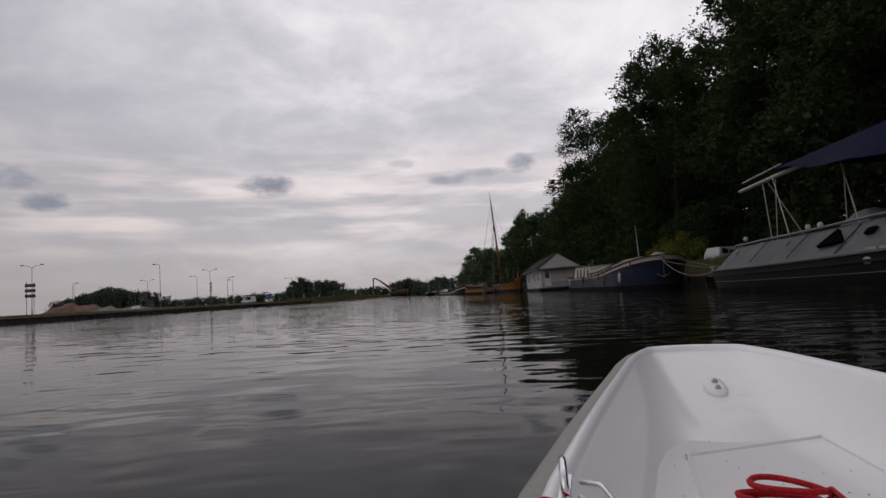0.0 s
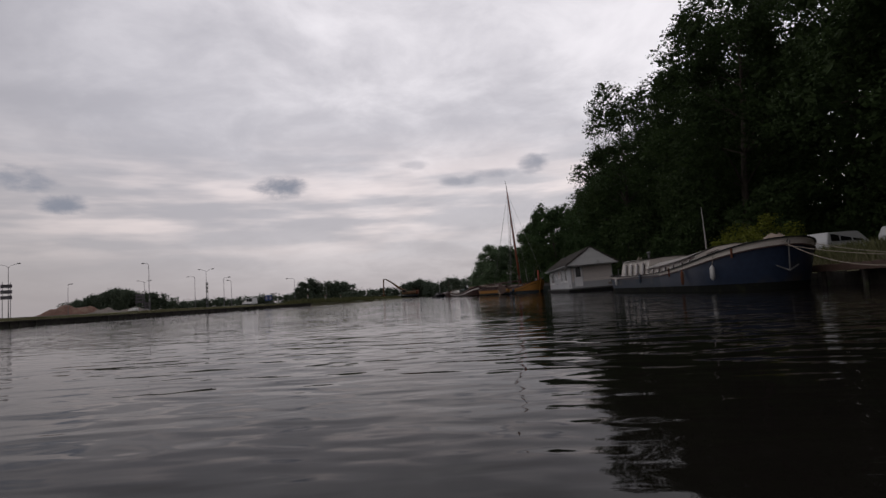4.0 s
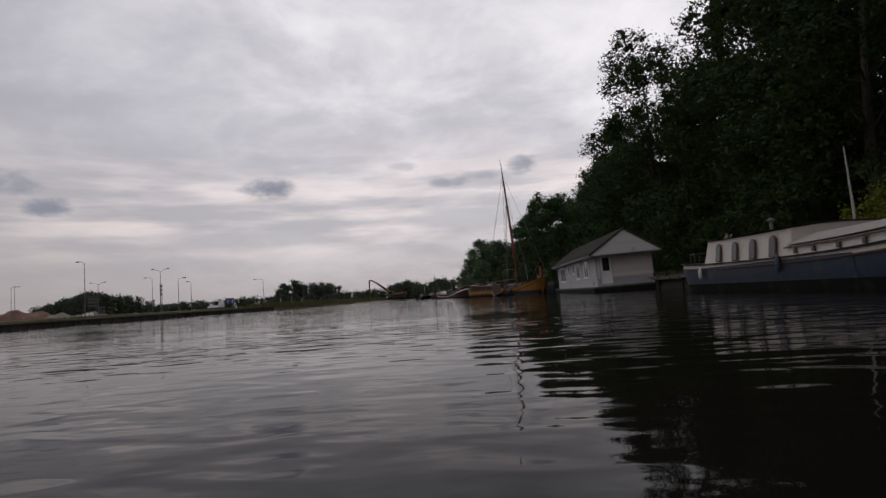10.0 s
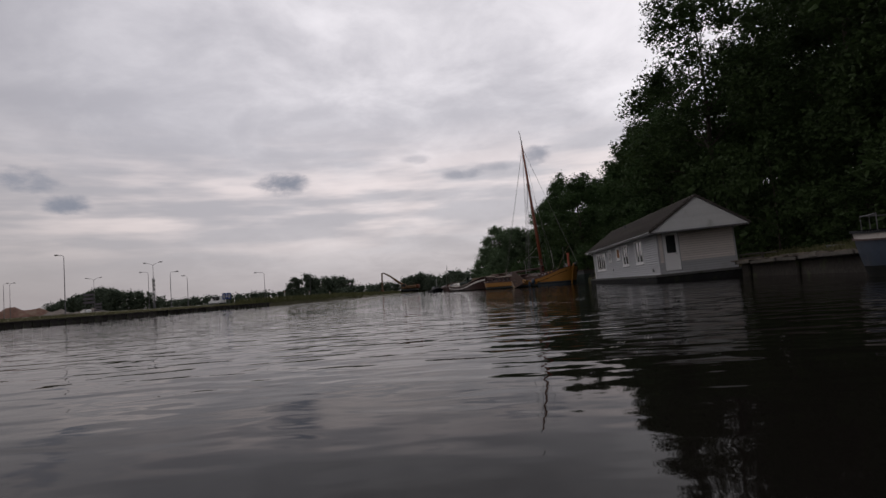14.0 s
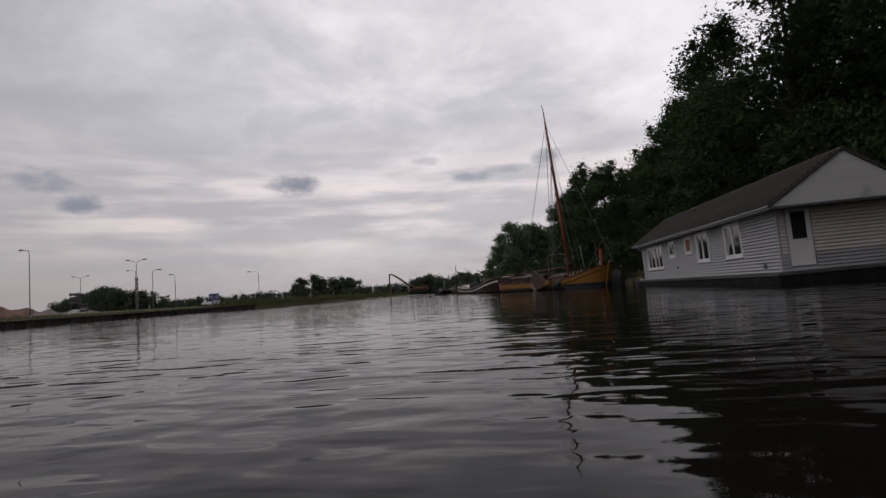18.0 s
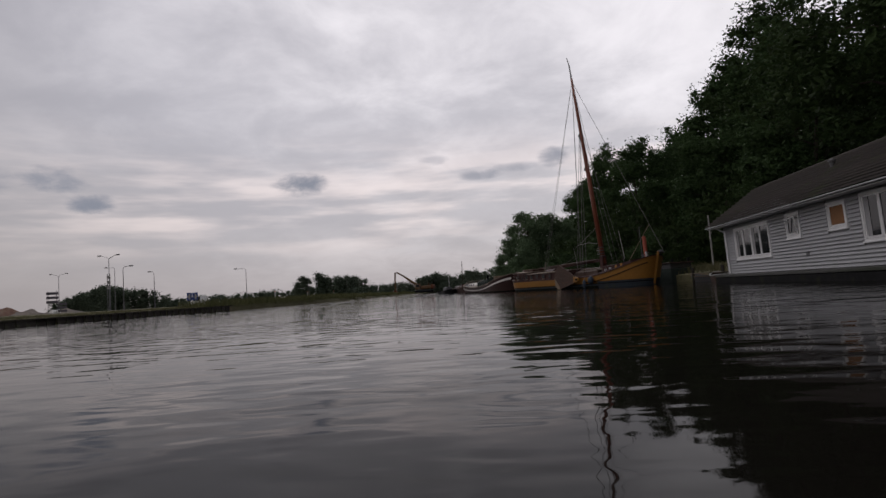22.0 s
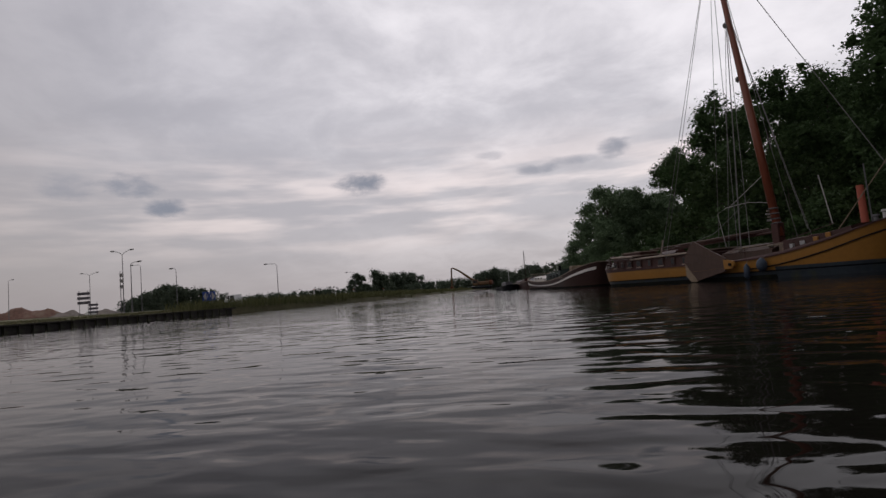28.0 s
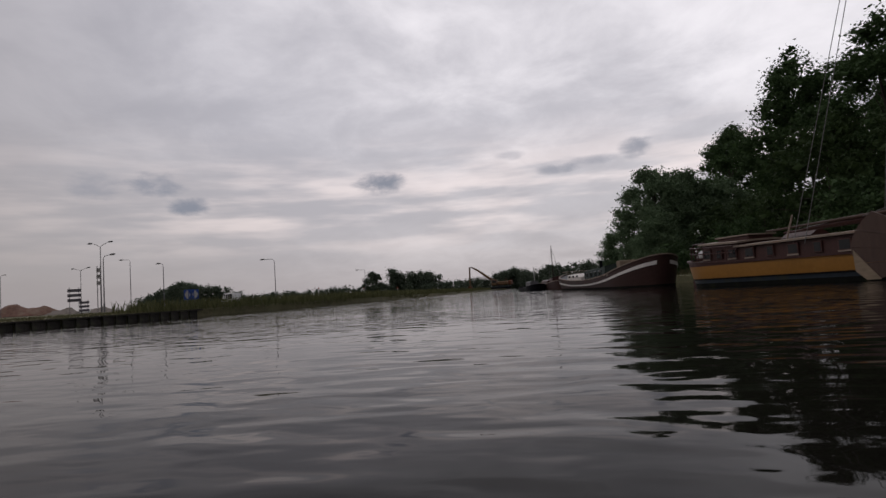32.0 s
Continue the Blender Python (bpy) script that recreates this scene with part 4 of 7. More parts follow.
# roof: two slopes with stepped courses, hipped gable boards
OV, OG = 0.55, 0.9
mid = HW / 2
for side in (-1, 1):
    n = 13
    for k in range(n):
        f0, f1 = k / n, (k + 1) / n
        x0, x1 = mid + side * (mid + OV) * (1 - f0), mid + side * (mid + OV) * (1 - f1)
        z0, z1 = ZE - 0.0 + (ZR - ZE) * f0, ZE + (ZR - ZE) * f1
        bm = bmesh.new()
        prof = ((x0 + side * 0.07, z0 + 0.17), (x1, z1 + 0.05), (x1, z1 + 0.01), (x0 + side * 0.07, z0 + 0.1))
        ends = (-OG, HL + OG - 0.1)
        v = [bm.verts.new((x, y, z)) for y in ends for x, z in prof]
        for f in ((0, 1, 5, 4), (1, 2, 6, 5), (2, 3, 7, 6), (3, 0, 4, 7), (3, 2, 1, 0), (4, 5, 6, 7)):
            bm.faces.new([v[i] for i in f])
        bmesh.ops.recalc_face_normals(bm, faces=bm.faces)
        part("tile_course", bm, ROOF, house)
part("ridge_cap", tubed([(mid, -OG - 0.02, ZR + 0.04), (mid, HL + OG - 0.08, ZR + 0.04)], 0.1, 8), ROOF, house)
for side in (-1, 1):
    x = mid + side * (mid + OV + 0.06)
    part("gutter", boxed((x - 0.045, -OG, ZE + 0.0), (x + 0.045, HL + OG - 0.1, ZE + 0.05), 0.015), SIDING, house, "white eaves gutter")
    part("soffit", boxed((min(x, mid + side * mid) + 0.04, -OG + 0.1, ZE - 0.05), (max(x, mid + side * mid) - 0.04, HL + OG - 0.2, ZE - 0.02)), GABLE, house)
# gable: boarded triangle above a beam coloured dark as the eave's shadow line
part("gable_beam", boxed((-OV, -OG + 0.02, ZE - 0.1), (HW + OV, -OG + 0.14, ZE + 0.0), 0.01), GREY_IRON, house)
part("porch_soffit", boxed((-OV + 0.1, -OG + 0.1, ZE - 0.06), (HW + OV - 0.1, 0.0, ZE - 0.02)), GREY_IRON, house)
n = 11
for k in range(n):
    f0, f1 = k / n, (k + 1) / n - 0.001
    w0, w1 = (mid + OV - 0.02) * (1 - f0), max(0.02, (mid + OV - 0.02) * (1 - f1))
    bm = prism([(mid - w0, ZE + (ZR - ZE) * f0), (mid + w0, ZE + (ZR - ZE) * f0), (mid + w1, ZE + (ZR - ZE) * f1), (mid - w1, ZE + (ZR - ZE) * f1)], 0.04, pose(0, -OG + 0.03 + 0.002 * (k % 2), 0))
    part("gable_board", bm, GABLE, house)
for side in (-1, 1):
    bm = tubed([(mid + side * (mid + OV + 0.08), -OG, ZE + 0.02), (mid, -OG, ZR + 0.07)], 0.06, 4)
    part("barge_board", bm, ROOF, house)
part("gable_back", prism([(0, ZE), (HW, ZE), (mid, ZR - 0.1)], 0.1, pose(0, HL - 0.12, 0)), GABLE, house)
part("vent_pipe", lathe([(0.08, 0), (0.08, 0.42), (0.13, 0.44), (0.13, 0.52), (0.02, 0.58)], 10), GREY_IRON, house).matrix_basis = pose(mid - 0.9, 12.5, ZR - 0.72)
part("downpipe", tubed([(-0.5, HL - 0.3, ZE - 0.05), (-0.1, HL - 0.3, ZE - 0.3), (-0.07, HL - 0.3, ZB)], 0.04, 6), FRAME, house)

# ---- ships ----


class Hull:
    """A barge hull: x from stern to bow, round bluff ends, a sheer line; its surfaces come in bands from bottom (0) to rail (1)."""

    def __init__(self, length, beam, sheer, stern=0.16, bow=0.2, rake=0.6, power=0.5, flare=0.16, bottom=-0.45):
        self.L, self.B, self.sheer, self.ae, self.ab, self.rake, self.pw, self.fl, self.zb = length, beam, sheer, stern, bow, rake, power, flare, bottom

    def top(self, s):
        return along([(a, z) for a, z in self.sheer], s) if len(self.sheer) < 4 else self.curve(s)

    def curve(self, s):
        p = self.sheer
        for i in range(len(p) - 1):
            if s <= p[i + 1][0]:
                f = (s - p[i][0]) / (p[i + 1][0] - p[i][0])
                m0 = (p[i + 1][1] - p[max(0, i - 1)][1]) / (p[i + 1][0] - p[max(0, i - 1)][0])
                j = min(len(p) - 1, i + 2)
                m1 = (p[j][1] - p[i][1]) / (p[j][0] - p[i][0])
                h = p[i + 1][0] - p[i][0]
                return p[i][1] * (2 * f ** 3 - 3 * f * f + 1) + p[i + 1][1] * (3 * f * f - 2 * f ** 3) + h * (m0 * (f ** 3 - 2 * f * f + f) + m1 * (f ** 3 - f * f))
        return p[-1][1]

    def half(self, s, v):
        w = 1.0
        if s < self.ae:
            w = max(0, 1 - (1 - s / self.ae) ** 2) ** self.pw
        elif s > 1 - self.ab:
            w = max(0, 1 - (1 - (1 - s) / self.ab) ** 2) ** self.pw
        return self.B / 2 * w * (1 - self.fl * (1 - v) ** 2)

    def point(self, s, v, side, out=0.0, lift=0.0):
        z = self.zb + (self.top(s) - self.zb) * v
        end = max(0, (s - 0.7) / 0.3) ** 2 * self.rake - max(0, (0.25 - s) / 0.25) ** 2 * self.rake * 0.7
        x = self.L * s - end * (1 - v)
        y = self.half(s, v)
        e = 0.02
        dx = self.half(min(1, s + e), v) - self.half(max(0, s - e), v)
        n = Vector((-dx, 2 * e * self.L, 0)).normalized()
        if s < 1e-6 or s > 1 - 1e-6:
            n = Vector((-1 if s < 0.5 else 1, 0, 0))
        return Vector((x + n.x * out, side * (y + n.y * out), z + lift))

    def stations(self):
        return [0.5 - 0.5 * math.cos(math.pi * k / 44) for k in range(45)]

    def band(self, v0, v1, out=0.0, nv=4):
        bm = bmesh.new()
        st = self.stations()
        loop = [(s, 1) for s in st] + [(s, -1) for s in st[::-1][1:-1]]
        g = [[bm.verts.new(self.point(s, v, sd, out)) for v in steps(v0, v1, nv)] for s, sd in loop]
        for a, b in zip(g, g[1:] + g[:1]):
            for j in range(nv):
                bm.faces.new((a[j], b[j], b[j + 1], a[j + 1]))
        bmesh.ops.recalc_face_normals(bm, faces=bm.faces)
        return bm

    def strip(self, lo, hi, out=0.0, s0=0.0, s1=1.0, nv=3):
        """A band between two heights; each a number in metres, or None for the rail."""
        bm = bmesh.new()
        st = [s for s in self.stations() if s0 <= s <= s1]
        whole = s0 == 0 and s1 == 1

        def v_at(s, z):
            return 1.0 if z is None else min(1.0, max(0.0, (z - self.zb) / (self.top(s) - self.zb)))
        for loop in ([[(s, 1) for s in st] + [(s, -1) for s in st[::-1][1:-1]]] if whole else [[(s, 1) for s in st], [(s, -1) for s in st]]):
            g = [[bm.verts.new(self.point(s, v_at(s, lo) + (v_at(s, hi) - v_at(s, lo)) * f, sd, out)) for f in steps(0, 1, nv)] for s, sd in loop]
            for a, b in zip(g, g[1:] + (g[:1] if whole else [])):
                for j in range(nv):
                    bm.faces.new((a[j], b[j], b[j + 1], a[j + 1]))
        bmesh.ops.recalc_face_normals(bm, faces=bm.faces)
        return bm

    def rail(self, v, width, height, out=0.0, s0=0.0, s1=1.0):
        bm = bmesh.new()
        st = [s for s in self.stations() if s0 <= s <= s1]
        whole = s0 == 0 and s1 == 1
        runs = [[(s, 1) for s in st] + [(s, -1) for s in st[::-1][1:-1]]] if whole else [[(s, 1) for s in st], [(s, -1) for s in st]]
        for loop in runs:
            g = []
            for s, sd in loop:
                a, b = self.point(s, v, sd, out - width / 2), self.point(s, v, sd, out + width / 2)
                u = Vector((0, 0, height / 2))
                g.append([bm.verts.new(q) for q in (a - u, b - u, b + u, a + u)])
            for a, b in zip(g, g[1:] + (g[:1] if whole else [])):
                for j in range(4):
                    bm.faces.new((a[j], b[j], b[(j + 1) % 4], a[(j + 1) % 4]))
        bmesh.ops.recalc_face_normals(bm, faces=bm.faces)
        return bm

    def deck(self, drop):
        st = self.stations()
        bm = bmesh.new()
        g = [[bm.verts.new(Vector((self.point(s, 0.9, 1).x, self.half(s, 0.9) * k * 0.99, self.top(s) - drop + 0.06 * (1 - k * k)))) for k in (-1, -0.5, 0, 0.5, 1)] for s in st[1:-1]]
        for a, b in zip(g, g[1:]):
            for j in range(4):
                bm.faces.new((a[j], b[j], b[j + 1], a[j + 1]))
        return bm

    def house_side(self, x0, x1, z_up, inset, lean=0.06, drop=0.2, camber=0.14, n=10, flat_ends=True):
        """A cabin that follows the hull's side and sheer; z_up: height above the rail at its two ends."""
        rows = []
        for x in steps(x0, x1, n):
            s = x / self.L
            w = max(0.3, self.half(s, 1) - inset)
            zt = self.top(s) + z_up[0] + (z_up[1] - z_up[0]) * (x - x0) / (x1 - x0)
            rows.append([(x, -w, self.top(s) - drop), (x, -w + lean, zt), (x, -w * 0.5, zt + camber * 0.75), (x, 0, zt + camber), (x, w * 0.5, zt + camber * 0.75), (x, w - lean, zt), (x, w, self.top(s) - drop)])
        return rows


def skin(rows, caps=True):
    bm = bmesh.new()
    g = [[bm.verts.new(p) for p in r] for r in rows]
    for a, b in zip(g, g[1:]):
        for j in range(len(a) - 1):
            bm.faces.new((a[j], a[j + 1], b[j + 1], b[j]))
    if caps:
        bm.faces.new(g[0])
        bm.faces.new(g[-1][::-1])
    bmesh.ops.recalc_face_normals(bm, faces=bm.faces)
    return bm


def ship_pose(stern, bow):
    d = Vector(bow) - Vector(stern)
    return Matrix.Translation((stern[0], stern[1], 0)) @ Matrix.Rotation(math.atan2(d.y, d.x), 4, "Z"), d.length


def fender(parent, h, x, side, r, length, z, mat, label, rope=True):
    p = h.point(x / h.L, 0.8, side, r + 0.03)
    bm = lathe([(0.02, -length / 2 - 0.05), (r * 0.6, -length / 2), (r, -length / 2 + r * 0.6), (r, length / 2 - r * 0.6), (r * 0.6, length / 2), (0.025, length / 2 + 0.08)], 12)
    bm.transform(Matrix.Translation((p.x, p.y, z)))
    f = part("fender", bm, mat, parent, label, smooth=True)
    q = h.point(x / h.L, 1.0, side, 0.02)
    part("fender_rope", tubed([(p.x, p.y, z + length / 2), (q.x, q.y, q.z + 0.05)], 0.012, 5), ROPE, f)


def arch_window(parent, x, y, z, w, hgt, side, mat=GLASS, rim=FRAME, lean=0.0):
    """A round-headed light in a cabin side that faces along y."""
    out = [(-w / 2, 0), (w / 2, 0)] + [(w / 2 * math.cos(a), hgt - w / 2 + w / 2 * math.sin(a)) for a in steps(0, math.pi, 8)]
    big = [(px * 1.26, (pz - hgt / 2) * 1.12 + hgt / 2) for px, pz in out]
    m = Matrix.Translation((x, y, z)) @ Matrix.Rotation(lean, 4, "X")
    d = 0.03 * side
    a = part("light", prism(big, d, m), rim, parent)
    part("pane", prism(out, d * 1.3, m @ Matrix.Translation((0, 0, 0))), mat, a)


# the navy barge with a cream cabin
m, L = ship_pose((11.2, 59.0), (11.45, 35.2))
blue = thing("cabin_barge", m, "long navy-blue steel barge with cream cabin and raised bow", "barge")
H = Hull(L, 4.7, [(0, 1.38), (0.12, 1.2), (0.35, 1.08), (0.6, 1.1), (0.82, 1.42), (1.0, 2.05)], 0.13, 0.2, 0.8)
part("hull", H.band(0, 0.88, 0, 6), NAVY, blue, smooth=True)
part("boot_top", H.strip(-0.4, 0.3, 0.02), BOOT_REFLECTION, blue, "black boot-top painted to run into the dark water reflection", smooth=True)
part("scuffed_plating", H.strip(0.3, 0.98, 0.012, 0.0, 0.62), HULL_GREY, blue, "scuffed grey-blue plating", smooth=True)
part("cream_band", H.band(0.88, 1.0, 0.006, 2), CREAM, blue, smooth=True)
part("rubbing_strake", H.rail(0.88, 0.07, 0.045, 0.03), MAROON, blue)
part("rail_cap", H.rail(1.0, 0.16, 0.05), BLACK_HULL, blue)
part("deck", H.deck(0.12), GREY_IRON, blue)
rows = H.house_side(3.4, 10.5, (0.98, 0.96), 0.55, 0.12, camber=0.1)
rows[0] = [(x - (0.0 if z < 1.6 else -0.45), y, z) for x, y, z in rows[0]]
part("aft_cabin", skin(rows), CREAM, blue, "cream aft cabin")
rows = [[(x, y * 1.06, z + 0.03) for x, y, z in r[1:-1]] for r in H.house_side(3.7, 10.6, (1.0, 0.98), 0.5, 0.12, camber=0.1)]
part("cabin_roof", skin(rows, False), ROOF_PALE, blue)
SIDE = -1
for k, x in enumerate((5.1, 6.6, 8.05, 9.5)):
    s = x / L
    arch_window(blue, x, SIDE * (H.half(s, 1) - 0.5), H.top(s) + 0.1, 0.38, 0.68, SIDE, mat=DARK_GLASS, rim=MAROON, lean=-0.12)
rows = H.house_side(10.5, 18.9, (0.36, 0.38), 0.4, 0.06, camber=0.45, n=14)
part("hold_coaming", skin(rows), CREAM, blue, "low cream hold coaming with portholes")
rows = [[(x, y * 1.05, z + 0.035) for x, y, z in r[1:-1]] for r in H.house_side(10.45, 18.9, (0.36, 0.38), 0.38, 0.06, camber=0.46, n=14)]
part("hatch_cover", skin(rows, False), ROOF_PALE, blue, "pale canvas hatch cover")
for z in (0.31, 0.02):
    part("coaming_batten", tubed([(x, SIDE * (H.half(x / L, 1) - 0.37), H.top(x / L) + z) for x in steps(10.5, 18.9, 12)], 0.024, 5), MAROON, blue)
for x in (11.1, 12.1, 13.3, 14.4, 15.8, 17.1, 18.2):
    s = x / L
    arch_window(blue, x, SIDE * (H.half(s, 1) - 0.385), H.top(s) + 0.1, 0.13, 0.17, SIDE, mat=DARK_GLASS, rim=MAROON, lean=-0.06)
x = 18.7
part("fore_hood", skin([[(x + d, -1.45, H.top((x + d) / L) - 0.1), (x + d, -1.35, H.top((x + d) / L) + h), (x + d, 0, H.top((x + d) / L) + h + 0.25), (x + d, 1.35, H.top((x + d) / L) + h), (x + d, 1.45, H.top((x + d) / L) - 0.1)] for d, h in ((0, 0.4), (1.5, 0.36), (1.9, 0.05))]), CREAM, blue, "cream hood over the fore hatch")
for yy, up in ((-1.37, 0.02), (0, 0.27), (1.37, 0.02)):
    part("hood_piping", tubed([(x + d, yy, H.top((x + d) / L) + h + up) for d, h in ((0, 0.4), (1.5, 0.36), (1.9, 0.05))], 0.025, 5), MAROON, blue)
part("hood_rim", tubed([(x + 1.9, yy, H.top((x + 1.9) / L) + 0.05 + up) for yy, up in ((-1.37, 0.02), (0, 0.27), (1.37, 0.02))], 0.025, 5), MAROON, blue)
c = (9.3, SIDE * 0.9)
part("stove_chimney", lathe([(0.07, 0), (0.07, 0.42), (0.15, 0.44), (0.16, 0.48), (0.05, 0.54)], 12), GREY_IRON, blue).matrix_basis = pose(c[0] - 1.5, c[1], H.top(0.33) + 1.02)
bm = lathe([(0.06, -0.5), (0.16, -0.46), (0.16, -0.3), (0.09, -0.25), (0.09, 0.25), (0.16, 0.3), (0.16, 0.46), (0.06, 0.5)], 12)
bm.transform(Matrix.Translation((21.0, 0, 1.75)) @ Matrix.Rotation(math.pi / 2, 4, "X"))
part("windlass", bm, GREY_IRON, blue)
part("canvas_bundle", skin([[(22.2 + 0.27 * k, w * math.cos(a) * (1 + 0.15 * math.sin(3 * a + k)), 1.86 + 0.85 * w * math.sin(a) + 0.06 * math.sin(5 * a + 2 * k)) for a in steps(0, math.pi, 10)] for k, w in enumerate((0.2, 0.44, 0.5, 0.42, 0.2))]), DECK, blue, "pale canvas bundle on the foredeck")
part("anchor_shank", tubed([(23.85, -0.12, 1.75), (23.8, -0.14, 0.75)], 0.03, 6), GREY_IRON, blue)
part("anchor_fluke", tubed([(23.6, -0.55, 0.95), (23.8, -0.15, 0.72), (23.75, 0.25, 0.95)], [0.02, 0.045, 0.02], 6), GREY_IRON, blue)
part("anchor_ring", tubed([(23.85 + 0.1 * math.cos(a), -0.12, 1.85 + 0.1 * math.sin(a)) for a in steps(0, math.tau, 10)], 0.02, 5), GREY_IRON, blue)
fender(blue, H, 21.4, SIDE, 0.105, 0.55, 0.82, FENDER_WHITE, "long white vinyl fender")
fender(blue, H, 4.6, SIDE, 0.09, 0.4, 0.75, FENDER_WHITE, "small white vinyl fender")
fender(blue, H, 10.9, SIDE, 0.08, 0.5, 0.85, RUBBER, "dark rubber fender")
fender(blue, H, 18.4, SIDE, 0.08, 0.62, 0.7, RUST, "faded red fender")
for k, x in enumerate((16.3, 22.4)):
    p = H.point(x / L, 0.9, SIDE, 0.05)
    part("mooring_bitt", tubed([p - Vector((0, 0, 0.2)), p + Vector((0, 0, 0.25))], 0.045, 6), RUST, blue)
part("tiller_post", tubed([(2.05, 0, 1.0), (2.0, 0, 2.0), (1.98, 0, 2.62)], [0.07, 0.06, 0.045], 8), JETTY, blue, "weathered post with coiled lines")
for k, (dy, low) in enumerate(((-0.12, 1.75), (0.1, 1.6), (-0.06, 1.9))):
    part("hung_line", tubed([(2.0 + 0.13 * math.sin(a), dy + 0.1 * math.cos(a * 2), 2.05 + k * 0.05 + (0.5 - 0.06 * k) * math.cos(a)) for a in steps(0, math.tau, 16)], 0.022, 5), ROPE, blue)
part("tiller", tubed([(0.25, 0, 1.55), (1.2, -0.1, 1.72), (2.3, -0.15, 1.8)], [0.06, 0.05, 0.035], 8), JETTY, blue)
part("stern_rail", tubed([(1.9, -1.6, 1.75), (0.9, -1.4, 1.75), (0.2, -0.7, 1.8), (0.2, 0.7, 1.8), (0.9, 1.4, 1.75)], 0.02, 6), GREY_IRON, blue)
for p in ((1.9, -1.6), (0.9, -1.4), (0.2, -0.7), (0.2, 0.7), (0.9, 1.4)):
    part("stanchion", tubed([(p[0], p[1], 1.2), (p[0], p[1], 1.78)], 0.015, 5), GREY_IRON, blue)
for i, (a, b, d) in enumerate((((11.2, 35.7, 2.05), (10.2, 24.3, 0.95), 0.75), ((12.2, 35.9, 1.9), (14.6, 28.0, 0.9), 0.35), ((10.9, 36.2, 2.0), (14.7, 26.5, 1.0), 0.5))):
    tagged(part("mooring_rope", tubed(sag(a, b, d, 14), 0.015, 6), ROPE), "sagging hemp mooring rope between barge bow and bank", "rope", "mooring ropes")

# the black barge with a grey tarpaulin and a blue awning
m, L = ship_pose((10.9, 24.6), (10.9, -4.0))
dark = thing("awning_barge", m, "black steel barge with grey tarpaulin cover and blue awning", "barge")
H = Hull(L, 4.6, [(0, 0.76), (0.2, 0.76), (0.5, 0.95), (0.8, 1.4), (1, 1.9)], 0.17, 0.2, 0.5, 0.55)
part("hull", H.band(0, 1.0, 0, 6), BLACK_HULL, dark, smooth=True)
part("boot_top", H.strip(-0.4, 0.12, 0.015), BOOT_REFLECTION, dark, smooth=True)
part("pale_line", H.rail(0.66, 0.016, 0.014, 0.01), GALV, dark, "thin pale line along the hull")
part("rail_cap", H.rail(1.0, 0.12, 0.04), GREY_IRON, dark)
part("rubbing_strake", H.rail(0.86, 0.08, 0.06, 0.03), BLACK_HULL, dark)
part("deck", H.deck(0.08), GREY_IRON, dark)
rows = []
for x, zt, w in ((0.5, 0.84, 0.8), (1.8, 1.15, 1.15), (2.7, 1.55, 1.1), (5, 1.58, 1.2), (8, 1.62, 1.25), (12, 1.72, 1.3), (14, 1.78, 1.3), (20, 2.0, 1.3)):
    s = x / L
    wb = H.half(s, 1) - 0.12
    rows.append([(x, -wb, H.top(s) - 0.02), (x, -(wb + w) / 2 + 0.05 * math.sin(x * 2.1), (H.top(s) + zt) / 2 + 0.03 * math.sin(x * 3)), (x, -w, zt), (x, 0, zt + 0.12), (x, w, zt), (x, (wb + w) / 2, (H.top(s) + zt) / 2), (x, wb, H.top(s) - 0.02)])
part("tarpaulin", skin(rows), TARP, dark, "sagging grey tarpaulin over the hold", smooth=False)
part("ridge_rail", tubed([(2.6, -1.12, 1.62), (8, -1.27, 1.69), (14, -1.32, 1.85), (20, -1.32, 2.07)], 0.04, 6), GALV, dark)


def on_cover(x, z, out):
    """A point on the tarpaulin's side at a height."""
    return Vector((x, -2.1 + 0.82 * (z - 0.85) / 0.8 - out, z + 0.6 * out))


bm = bmesh.new()
v = [[bm.verts.new(on_cover(x, z, out)) for x, z in ((9.0, 1.1), (10.0, 1.17), (9.3, 1.52))] for out in (-0.02, 0.09)]
bm.faces.new(v[0])
bm.faces.new(v[1][::-1])
for k in range(3):
    bm.faces.new((v[0][k], v[0][(k + 1) % 3], v[1][(k + 1) % 3], v[1][k]))
bmesh.ops.recalc_face_normals(bm, faces=bm.faces)
part("cover_opening", bm, OPENING_SHADE, dark, "triangular gap in the cover, its shade painted black")
bm = bmesh.new()
v = [[bm.verts.new(on_cover(x, z, out)) for x, z in ((10.62, 1.27), (10.88, 1.29), (10.88, 1.43), (10.62, 1.41))] for out in (-0.02, 0.1)]
bm.faces.new(v[0])
bm.faces.new(v[1][::-1])
for k in range(4):
    bm.faces.new((v[0][k], v[0][(k + 1) % 4], v[1][(k + 1) % 4], v[1][k]))
bmesh.ops.recalc_face_normals(bm, faces=bm.faces)
bmesh.ops.bevel(bm, geom=bm.edges[:], offset=0.012, segments=1, affect="EDGES")
part("cover_window", bm, OPENING_SHADE, dark, "small dark window in the cover")
for x, z in ((4.2, 1.2), (7.3, 1.28)):
    p = on_cover(x, z, 0.06)
    part("cover_flap", skin([[p + Vector((-0.18, 0.02, -0.05)), p + Vector((-0.05, 0, 0.05))], [p + Vector((0.05, -0.06, -0.03)), p + Vector((0.16, -0.02, 0.09))], [p + Vector((0.2, -0.01, 0.1)), p + Vector((0.22, 0, 0.13))]], False), BLACK_HULL, dark)
